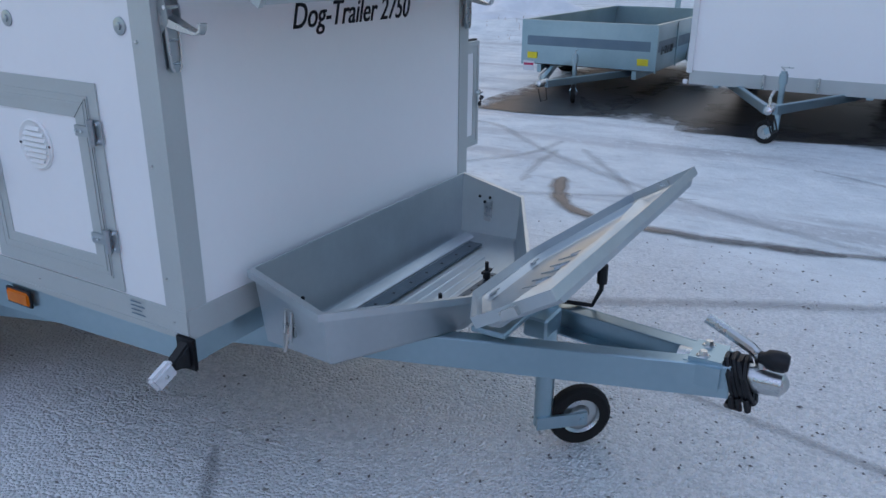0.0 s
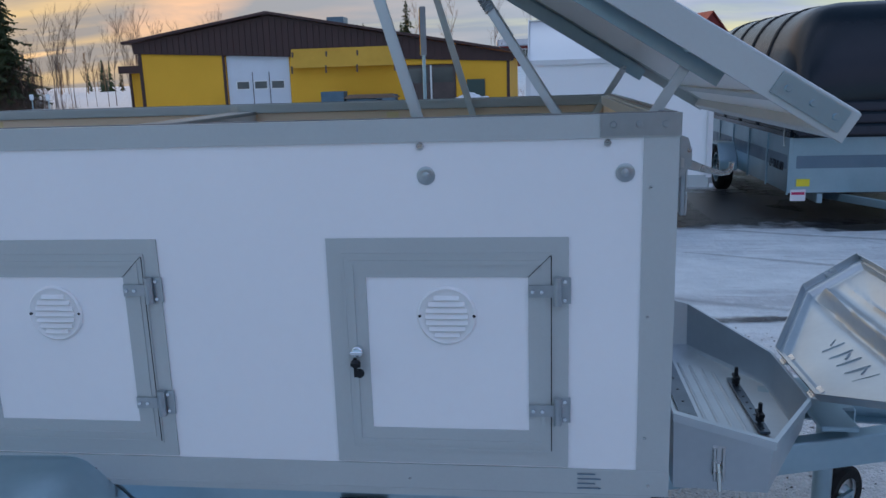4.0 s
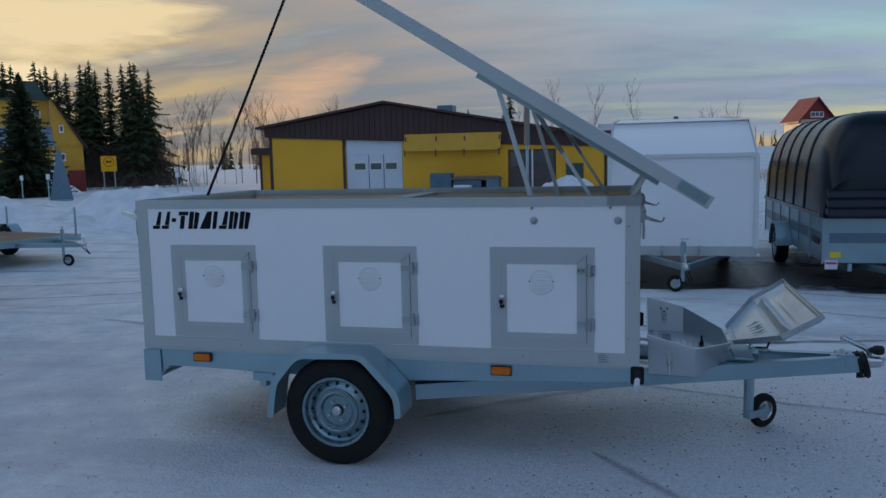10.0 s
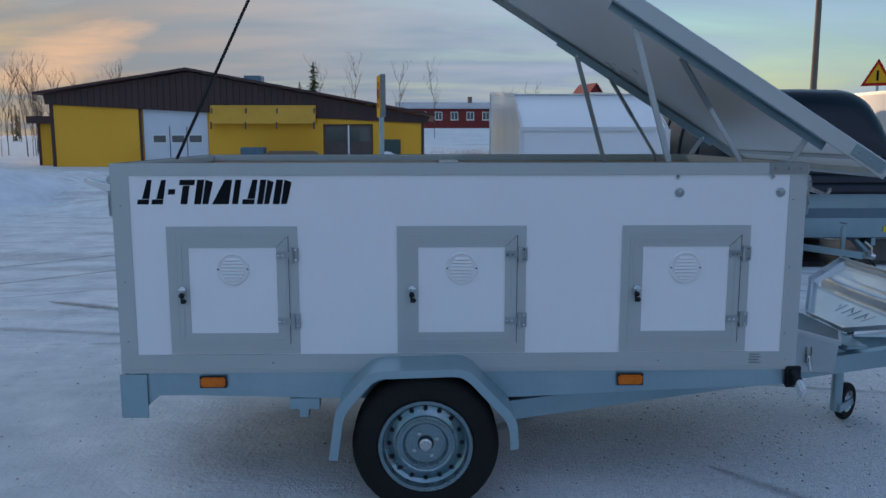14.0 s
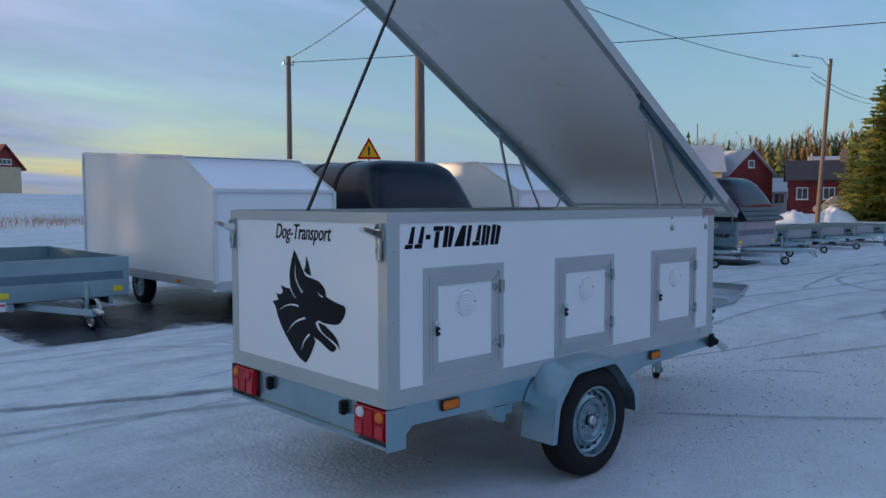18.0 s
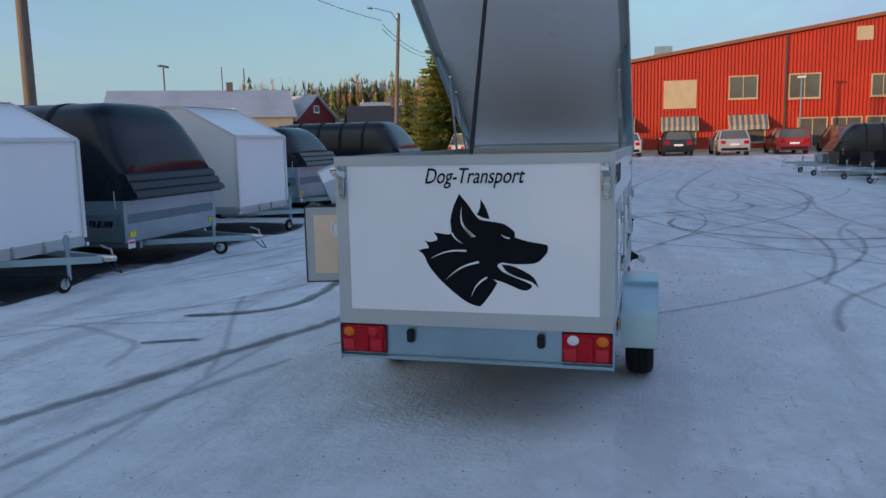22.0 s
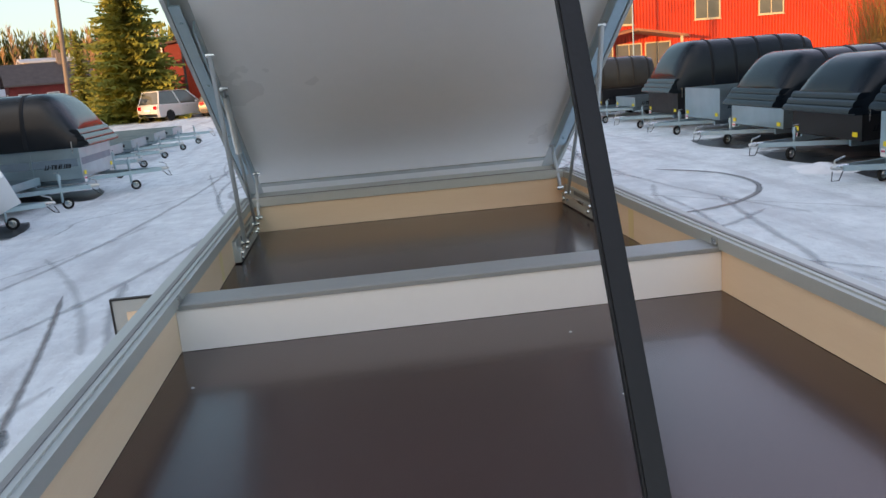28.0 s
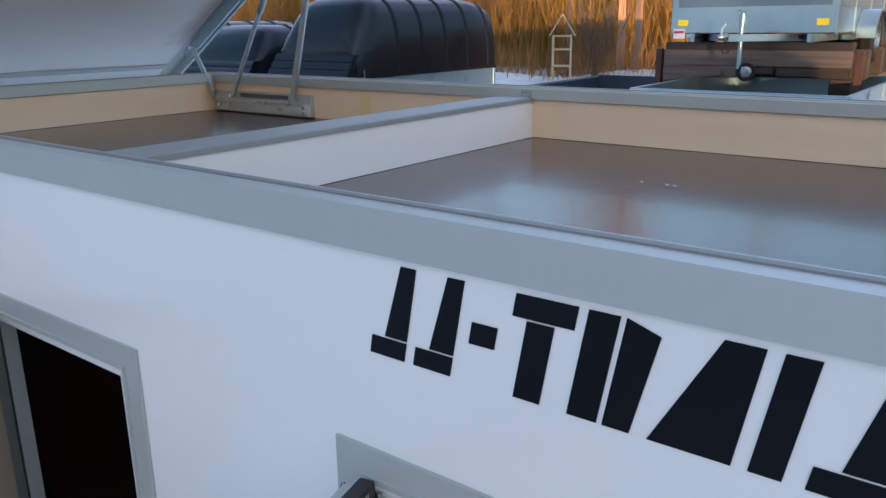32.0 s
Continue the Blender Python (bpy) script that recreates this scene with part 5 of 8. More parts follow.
# drawbar, coupling, jockey wheel
for y0, y1, inw in ((0.125, 0.655, 1), (W - 0.125, W - 0.655, -1)):
    a, b = Vector((1.55, y0, 0.325)), Vector((3.83, y1, 0.437))
    side = Vector((-(b - a).y, (b - a).x, 0)).normalized() * inw
    bm = B()
    beam(bm, a - side * 0.022, b - side * 0.022, 0.006, 0.085)
    for dz in (-0.0395, 0.0395):
        beam(bm, a + side * 0.003 + Vector((0, 0, dz)), b + side * 0.003 + Vector((0, 0, dz)), 0.044, 0.006)
    part("drawbar_beam", bevelled(bm, 0.0015), M_galv, trailer, "open galvanised drawbar channel")
bm = B()
box(bm, 3.20, 0.50, 0.468, 3.30, 0.86, 0.484)
part("drawbar_bridge", bevelled(bm, 0.003), M_galv, trailer)
bm = B()
box(bm, 3.722, 0.612, 0.408, 3.825, 0.738, 0.488)
part("coupling_saddle", bevelled(bm, 0.012, 2), M_galv, trailer)
studs("bolt_washer", trailer, M_zinc, [(3.765, y, 0.488) for y in (0.643, 0.705)], (0, 0, 1), 0.017, 0.003, 16)
studs("coupling_bolt", trailer, M_zinc, [(3.765, y, 0.491) for y in (0.643, 0.705)], (0, 0, 1), 0.012, 0.010, 6)
bm = B()
lathe(bm, [(0.001, 3.70), (0.036, 3.70), (0.038, 3.80), (0.033, 3.86), (0.035, 3.90), (0.030, 3.945), (0.012, 3.96), (0.001, 3.962)], (0, 0.675, 0.445), "x", 18)
part("coupling_head", bm, M_zinc, trailer, "zinc ball coupling")
bm = B()
pipe(bm, [(3.90, 0.675, 0.46), (3.888, 0.677, 0.502), (3.865, 0.678, 0.520), (3.775, 0.682, 0.562), (3.755, 0.683, 0.570)], 0.014, 10)
part("coupling_handle", bm, M_zinc, trailer, "zinc coupling handle")
bm = B()
lathe(bm, [(0.001, 3.885), (0.014, 3.888), (0.016, 3.900), (0.023, 3.908), (0.026, 3.925), (0.025, 3.945), (0.018, 3.955), (0.001, 3.957)], (0, 0.655, 0.512), "x", 16)
part("plug", bm, M_black, trailer, "black electric plug")
knot = random.Random(8)
bm = B()
turns = []
for k in range(54):
    a = k / 9 * math.tau
    rr = 0.046 + knot.uniform(0, 0.011)
    turns.append((3.832 + 0.0009 * k + knot.uniform(-0.004, 0.004) - 0.016 * math.sin(a), 0.675 + rr * math.cos(a), 0.443 + rr * math.sin(a) * (1.25 if math.sin(a) < 0 else 1.0)))
pipe(bm, turns, 0.0065, 6)
for k in range(3):
    x = 3.842 + 0.017 * k
    pipe(bm, [(x, 0.635, 0.40), (x + knot.uniform(-0.01, 0.01), 0.628, 0.378), (x + knot.uniform(-0.014, 0.014), 0.65, 0.366), (x, 0.68, 0.385)], 0.008, 6)
part("cable_coil", bm, M_black, trailer, "black cable wound round the coupling")


def jockey(parent, x, y, top=0.56, z0=0.0, side=0.09, turn=20, arm=False):
    """Clamp, tube, crank and small wheel."""
    t = pcyl("jockey_tube", parent, M_galv, (x, y, z0 + (0.075 if arm else 0.13)), (x, y, top), 0.028 if arm else 0.024, 14, label="galvanised jockey wheel tube")
    pcyl("jockey_collar", t, M_galv, (x, y, top - 0.10), (x, y, top - 0.02), 0.034, 14)
    bm = B()
    pipe(bm, [(x, y, top - 0.01), (x, y, top + 0.01), (x + 0.03, y, top + 0.03), (x - 0.07, y + 0.02, top + 0.032)], 0.006, 6)
    part("crank", bm, M_zinc, t)
    bm = B()
    if arm:
        beam(bm, (x - 0.028, y - 0.030, z0 + 0.095), (x + side + 0.015, y - 0.030, z0 + 0.102), 0.010, 0.040)
        cyl(bm, (x + side, y - 0.040, z0 + 0.099), (x + side, y + 0.026, z0 + 0.099), 0.009, 8)
    else:
        beam(bm, (x, y, z0 + 0.15), (x + side, y + 0.035, z0 + 0.105), 0.012, 0.05)
        beam(bm, (x, y - 0.0, z0 + 0.15), (x + side, y - 0.035, z0 + 0.105), 0.012, 0.05)
    part("fork", bm, M_galv, t)
    bm = B()
    lathe(bm, [(0.058, -0.020), (0.086, -0.022), (0.096, -0.012), (0.098, 0.0), (0.096, 0.012), (0.086, 0.022), (0.058, 0.020)], (x + side, y, z0 + 0.099), "y", 28, False)
    w = part("jockey_wheel", bm, M_tyre, t, "small black rubber wheel")
    bm = B()
    lathe(bm, [(0.063, -0.016), (0.055, -0.008), (0.03, -0.010), (0.022, -0.024), (0.001, -0.026)], (x + side, y, z0 + 0.105), "y", 24, False)
    lathe(bm, [(0.063, 0.016), (0.055, 0.008), (0.03, 0.010), (0.022, 0.024), (0.001, 0.026)], (x + side, y, z0 + 0.105), "y", 24, False)
    part("jockey_rim", bm, M_zinc, w)
    t.matrix_basis = pose(x, y, 0, 0, 0, turn) @ Matrix.Translation((-x, -y, 0))
    return t


jockey(trailer, 3.31, 0.765, 0.485, 0.0, 0.112, 40, True)
bm = B()
box(bm, 3.28, 0.655, 0.41, 3.35, 0.765, 0.47)
part("jockey_clamp", bevelled(bm, 0.006), M_galv, trailer)
bm = B()
pipe(bm, [(3.33, 0.80, 0.47), (3.41, 0.84, 0.46), (3.43, 0.85, 0.51), (3.43, 0.85, 0.54)], 0.007, 6)
cyl(bm, (3.43, 0.85, 0.53), (3.43, 0.85, 0.585), 0.015, 10)
part("clamp_handle", bm, M_black, trailer, "black clamp handle")

# ---- tool box on the drawbar, lid folded open ----
tool = thing("tool_box", "open aluminium tool box with raised lid on the drawbar", "tool box")
TC = 0.72
plan = [(2.755, TC - 0.535), (2.978, TC - 0.55), (3.172, TC - 0.182), (3.172, TC + 0.182), (2.978, TC + 0.55), (2.755, TC + 0.535)]


def rim_z(x):
    return 0.663 - (x - 2.755) * 0.27


def shrink(p, k, cx=2.93):
    return (cx + (p[0] - cx) * k, TC + (p[1] - TC) * k)


bm = B()
n6 = len(plan)
lev = []
for k, dz in ((1.035, -0.02), (1.035, 0.0), (1.0, 0.0), (0.955, None), (0.92, None)):
    lev.append([bm.verts.new((*shrink(p, k), rim_z(p[0]) + dz if dz is not None else (0.455 if k > 0.93 else 0.445))) for p in plan])
for a, b in zip(lev, lev[1:]):
    for i in range(n6):
        bm.faces.new((a[i], a[(i + 1) % n6], b[(i + 1) % n6], b[i]))
bm.faces.new(lev[-1])
bmesh.ops.recalc_face_normals(bm, faces=bm.faces)
bmesh.ops.solidify(bm, geom=bm.faces[:], thickness=0.003)
part("tray", bm, M_alu_sheet, tool, "bare aluminium tray")
for x, y0, y1 in ((2.872, TC - 0.42, TC + 0.42), (3.06, TC - 0.20, TC + 0.20)):
    bm = B()
    box(bm, x - (0.024 if x < 2.9 else 0.014), y0, 0.449, x + (0.024 if x < 2.9 else 0.014), y1, 0.456)
    studs("rail_hole", tool, M_black, [(x, y0 + (y1 - y0) * (k + 0.5) / 9, 0.456) for k in range(9)], (0, 0, 1), 0.005, 0.0012)
    part("mounting_rail", bm, M_darksteel, tool, "dark perforated mounting rail")
for k in range(4):
    bm = B()
    lathe(bm, [(0.0065, TC - 0.36 + k * 0.03), (0.0065, TC + 0.36 - k * 0.03)], (2.918 + k * 0.033, 0, 0.4415), "y", 14)
    part("floor_rib", bm, M_alu_sheet, tool)
bm = B()
prism(bm, [(2.790, 0.446), (2.832, 0.446), (2.822, 0.455), (2.790, 0.463)], "y", TC - 0.49, TC + 0.49)
part("floor_step", bevelled(bm, 0.006, 2), M_alu_sheet, tool, "pressed step along the tray's rear")
for dy in (-0.14, 0.14):
    bm = B()
    cyl(bm, (3.06, TC + dy, 0.456), (3.06, TC + dy, 0.515), 0.006, 8)
    cyl(bm, (3.06, TC + dy, 0.462), (3.06, TC + dy, 0.478), 0.012, 10)
    box(bm, 3.052, TC + dy - 0.022, 0.480, 3.068, TC + dy + 0.022, 0.488)
    part("wing_bolt", bm, M_black, tool, "black clamp bolt")
for sy in (-1, 1):
    bm = B()
    y = TC + sy * 0.525
    box(bm, 2.845, min(y, y + sy * 0.012), 0.50, 2.875, max(y, y + sy * 0.012), 0.575)
    pipe(bm, [(2.85, y + sy * 0.014, 0.57), (2.85, y + sy * 0.022, 0.49), (2.87, y + sy * 0.022, 0.49), (2.87, y + sy * 0.014, 0.57)], 0.004, 6)
    pipe(bm, [(2.86, y + sy * 0.012, 0.53), (2.86, y + sy * 0.035, 0.47)], 0.006, 6)
    part("box_latch", bm, M_zinc, tool, "bright toggle latch")
    studs("rivet", tool, M_black, [(2.86 + dx, TC + sy * 0.505, 0.58 + dz) for dx, dz in ((0, 0), (0.02, 0.018), (-0.02, 0.018))], (0, -sy, 0), 0.006, 0.004)

# lid: a stamped hexagon rising forwards from the tray's front edge
LT = 31.5
ct, st = math.cos(radians(LT)), math.sin(radians(LT))
tl_m = Matrix(((ct, 0, -st, 3.20), (0, 1, 0, TC), (st, 0, ct, 0.545), (0, 0, 0, 1)))
lp = [(0.0, -0.19), (0.215, -0.54), (0.43, -0.555), (0.43, 0.555), (0.215, 0.54), (0.0, 0.19)]


def pressed(x, y, k):
    """Depth of the pressing: a flat rim, a rounded step, a swelling field and two ridges across it."""
    def ease(v):
        v = min(1.0, max(0.0, v))
        return v * v * (3 - 2 * v)
    z = -0.020 * ease((0.955 - k) / 0.06) - 0.012 * ease((0.86 - k) / 0.5)
    inside = ease((0.90 - k) / 0.05)
    z += inside * (0.026 * math.exp(-((x - 0.262) / 0.017) ** 2) - 0.014 * math.exp(-((x - 0.222) / 0.016) ** 2))
    z += inside * 0.006 * math.exp(-((x - 0.325) / 0.006) ** 2)
    return z


bm = B()
EDGE = 12
outline = []
for i in range(n6):
    (xa, ya), (xb, yb) = lp[i], lp[(i + 1) % n6]
    outline += [(xa + (xb - xa) * q / EDGE, ya + (yb - ya) * q / EDGE) for q in range(EDGE)]
ks = [1.0, 0.965, 0.95, 0.935, 0.92, 0.905, 0.89, 0.87] + list(np.linspace(0.84, 0.03, 26))
rows = [[bm.verts.new((x, y, 0.026)) for x, y in outline]]
rows += [[bm.verts.new((0.25 + (x - 0.25) * k, y * k, pressed(0.25 + (x - 0.25) * k, y * k, k))) for x, y in outline] for k in ks]
for a, b in zip(rows, rows[1:]):
    for i in range(len(a)):
        bm.faces.new((a[i], a[(i + 1) % len(a)], b[(i + 1) % len(a)], b[i]))
bm.faces.new(rows[-1])
bmesh.ops.recalc_face_normals(bm, faces=bm.faces)
bmesh.ops.solidify(bm, geom=bm.faces[:], thickness=0.0025)
tlid = part("tool_lid", bm, M_alu_sheet, tool, "raised stamped aluminium lid")
tlid.matrix_basis = tl_m
for k in range(5):
    pbeam("embossed_bar", tlid, M_alu_sheet, (0.105, -0.13 + k * 0.06, -0.026), (0.178, -0.155 + k * 0.065, -0.030), 0.006, 0.008, bev=0.002)
    if k % 2 == 0:
        pbeam("embossed_bar", tlid, M_alu_sheet, (0.14, -0.115 + k * 0.06, -0.027), (0.165, -0.09 + k * 0.06, -0.030), 0.006, 0.008, bev=0.002)
for y in (-0.13, 0.13):
    bm = B()
    box(bm, -0.03, y - 0.02, -0.006, 0.03, y + 0.02, -0.002)
    cyl(bm, (0.0, y - 0.022, -0.006), (0.0, y + 0.022, -0.006), 0.006, 10)
    part("lid_hinge", bm, M_zinc, tlid, "small zinc hinge")
for y in (-0.55, 0.55):
    bm = B()
    box(bm, 0.30, y - 0.012, 0.0, 0.34, y + 0.012, 0.02)
    part("strike", bm, M_zinc, tlid)

# ---- other trailers in the yard ----
# each is built pointing along x, its box ending at x = 0, its middle at y = 0


def drawbar(th, w, z, reach=1.2, jx=0.55, jz=0.0, mat=None, jy=0.09, turn=20):
    mat = mat or M_galv
    for s in (-1, 1):
        pbeam("drawbar_beam", th, mat, (-0.5, s * w * 0.36, z), (reach - 0.1, s * 0.03, z + 0.02), 0.045, 0.07, bev=0.005)
    bm = B()
    lathe(bm, [(0.001, reach - 0.18), (0.036, reach - 0.18), (0.038, reach - 0.05), (0.030, reach + 0.03), (0.001, reach + 0.05)], (0, 0, z + 0.03), "x", 12)
    part("coupling_head", bm, M_zinc, th)
    bm = B()
    pipe(bm, [(reach, 0, z + 0.05), (reach - 0.01, 0, z + 0.12), (reach - 0.14, 0, z + 0.16)], 0.012, 6)
    part("coupling_handle", bm, M_zinc, th)
    bm = B()
    pipe(bm, [(reach - 0.1, 0.03, z - 0.02), (reach - 0.02, 0.08, z - 0.12), (reach + 0.06, 0.05, z - 0.13), (reach + 0.02, 0.0, z - 0.02)], 0.007, 5)
    part("cable", bm, M_black, th)
    jockey(th, jx, jy, z + 0.26, jz, 0.08, turn)


def running_gear(th, w, cx, r=0.285, mat=None, tandem=False, under=False):
    if under:          # small wheels tucked in below the body
        for s in (-1, 1):
            road_wheel(th, (cx, s * (w / 2 - 0.16), 0.115), s, 0.115, 0.10, 0.07)
        pbeam("axle", th, M_galv, (cx, -w / 2 + 0.12, 0.115), (cx, w / 2 - 0.12, 0.115), 0.05, 0.05)
        return
    for s in (-1, 1):
        for dx in ((-0.36, 0.36) if tandem else (0,)):
            road_wheel(th, (cx + dx, s * (w / 2 + 0.10), r), s, r)
            mudguard(th, cx + dx, *sorted((s * (w / 2 + 0.005), s * (w / 2 + 0.205))), mid=0.0)
    pbeam("axle", th, M_galv, (cx, -w / 2 - 0.02, r), (cx, w / 2 + 0.02, r), 0.06, 0.06)


def box_sides(th, w, length, z0, z1, mat, stripe=True, mark=True):
    for s in (-1, 1):
        y = s * w / 2
        bm = B()
        box(bm, -length, min(y, y - s * 0.02), z0, 0, max(y, y - s * 0.02), z1)
        box(bm, -length - 0.005, min(y + s * 0.006, y - s * 0.035), z1, 0.005, max(y + s * 0.006, y - s * 0.035), z1 + 0.03)
        side = part("side_panel", bm, mat, th)
        for k in range(int(length / 0.75) + 1):
            x = -0.02 - k * (length - 0.04) / int(length / 0.75)
            pbox("side_post", th, mat, x - 0.02, y, z0 - 0.02, x + 0.02, y + s * 0.012, z1 + 0.028)
        if stripe:
            pbox("stripe", side, M_stripe, -length + 0.06, y + s * 0.0006, z0 + (z1 - z0) * 0.42, -0.06, y + s * 0.003, z0 + (z1 - z0) * 0.68)
        if mark:
            word_mark(side, Matrix.Translation((-0.42, y + s * 0.004, z0 + (z1 - z0) * 0.45)) @ (FACE_POS_Y if s > 0 else FACE_NEG_Y), 0.48, 0.085)
    for x in (0, -length):
        d = -1 if x == 0 else 1
        bm = B()
        box(bm, min(x, x + d * 0.02), -w / 2 + 0.021, z0, max(x, x + d * 0.02), w / 2 - 0.021, z1)
        box(bm, min(x - d * 0.006, x + d * 0.035), -w / 2 + 0.036, z1, max(x - d * 0.006, x + d * 0.035), w / 2 - 0.036, z1 + 0.03)
        end = part("end_panel", bm, mat, th)
        if stripe and x == 0:
            pbox("stripe", end, M_stripe, 0.0006, -w / 2 + 0.06, z0 + (z1 - z0) * 0.45, 0.003, w / 2 - 0.06, z0 + (z1 - z0) * 0.68)
    pbox("load_floor", th, M_phen, -length + 0.021, -w / 2 + 0.021, z0 - 0.01, -0.021, w / 2 - 0.021, z0 + 0.012)
    for s in (-1, 1):
        pbox("frame_rail", th, M_galv, -length, s * w * 0.36 - 0.025, z0 - 0.10, 0, s * w * 0.36 + 0.025, z0 - 0.011)


def front_tags(th, w, z, tag=True):
    for s in (-1, 1):
        pbox("reflector", th, M_yellow, 0.007, s * (w / 2 - 0.13) - 0.06, z, 0.013, s * (w / 2 - 0.13) + 0.06, z + 0.07, label="yellow front reflector plate")
    if tag:
        q = pbox("shipping_tag", th, M_tagwhite, 0.008, -w / 2 + 0.02, z - 0.14, 0.011, -w / 2 + 0.16, z - 0.03)
        pbox("tag_stripe", q, M_tagred, 0.0115, -w / 2 + 0.03, z - 0.08, 0.0125, -w / 2 + 0.15, z - 0.055)


def hood(th, w, length, z, h, mat, name="hood", ribs=5, blunt=False):
    """A moulded cover: rounded across and along, with raised ribs and a stepped nose."""
    def height(u):      # u from 0 at the nose to 1 at the tail
        a = min(1.0, (u * length + 0.02) / (0.22 if blunt else 0.62))
        return h * (0.34 + 0.66 * math.sin(a * math.pi / 2) ** 0.9) * (1 - 0.10 * max(0, u - 0.9) / 0.1)

    def section(u, grow=0.0, n=22):
        hh, ww = height(u) + grow, w / 2 + grow
        pts = []
        for k in range(n + 1):
            a = math.pi * k / n
            c, s = math.cos(a), math.sin(a)
            e = 0.34
            pts.append((math.copysign(abs(c) ** e, c) * ww * (1 - 0.10 * abs(s)), abs(s) ** 0.52 * hh))
        return pts
    us = list(np.linspace(0, 0.3, 10)) + list(np.linspace(0.34, 1, 10))
    bm = B()
    rows = [[bm.verts.new((-u * length, y, z + zz)) for y, zz in section(u)] for u in us]
    for a, b in zip(rows, rows[1:]):
        for i in range(len(a) - 1):
            bm.faces.new((a[i], a[i + 1], b[i + 1], b[i]))
    bm.faces.new(rows[0])
    bm.faces.new(rows[-1][::-1])
    body = part(name, bm, mat, th, "moulded black cover")
    for k in range(ribs):
        u = 0.26 + 0.68 * k / max(1, ribs - 1)
        bm = B()
        rr = [[bm.verts.new((-(u + d) * length, y, z + zz)) for y, zz in section(u, g)] for d, g in ((-0.012, -0.004), (-0.008, 0.011), (0.008, 0.011), (0.012, -0.004))]
        for a, b in zip(rr, rr[1:]):
            for i in range(len(a) - 1):
                bm.faces.new((a[i], a[i + 1], b[i + 1], b[i]))
        part("hood_rib", bm, M_hoodrib, body)
    step = min(0.105, h * 0.115)
    for k in range(3):
        f = 0.05 + 0.07 * (2 - k)
        zk = z + 0.004 + k * step
        bm = B()
        prism(bm, [(-0.30, zk), (f + 0.02, zk), (f, zk + step * 0.62), (f - 0.045, zk + step * 0.96), (-0.30, zk + step * 0.96)], "y", -w / 2 + 0.012 + 0.012 * k, w / 2 - 0.012 - 0.012 * k)
        part("nose_step", bevelled(bm, 0.010, 2), mat, body)
    bm = B()
    for s in (-1, 1):
        box(bm, -length, min(s * (w / 2 - 0.02), s * (w / 2 + 0.02)), z - 0.02, 0.06, max(s * (w / 2 - 0.02), s * (w / 2 + 0.02)), z + 0.025)
    box(bm, 0.0, -w / 2, z - 0.02, 0.12, w / 2, z + 0.012)
    part("hood_flange", bm, mat, body)
    for s in (-1, 1):
        bm = B()
        pipe(bm, [(-0.10, s * (w / 2 + 0.022), z + 0.10), (-0.10, s * (w / 2 + 0.03), z), (-0.10, s * (w / 2 + 0.02), z - 0.12)], 0.008, 6)
        part("hood_latch", bm, M_zinc, body)
    return body


def open_trailer(m, label, w=1.5, length=2.6, z0=0.42, z1=0.80, cover=None, cover_h=0.75, mat=None, stripe=True, mark=True, tags=True, reach=1.2, group="parked trailers", jz=0.0, blunt=False, tandem=False, turn=20, under=False):
    th = thing("utility_trailer", label, "trailer", group, m)
    mt = mat or M_galv
    box_sides(th, w, length, z0, z1, mt, stripe, mark)
    drawbar(th, w, z0 - 0.06, reach, jz=jz, turn=turn)
    running_gear(th, w, -length * 0.52, tandem=tandem, under=under)
    if tags:
        front_tags(th, w, z0 + (z1 - z0) * 0.12)
    if cover:
        hood(th, w + 0.02, length, z1 + 0.032, cover_h, cover, blunt=blunt)
    return th


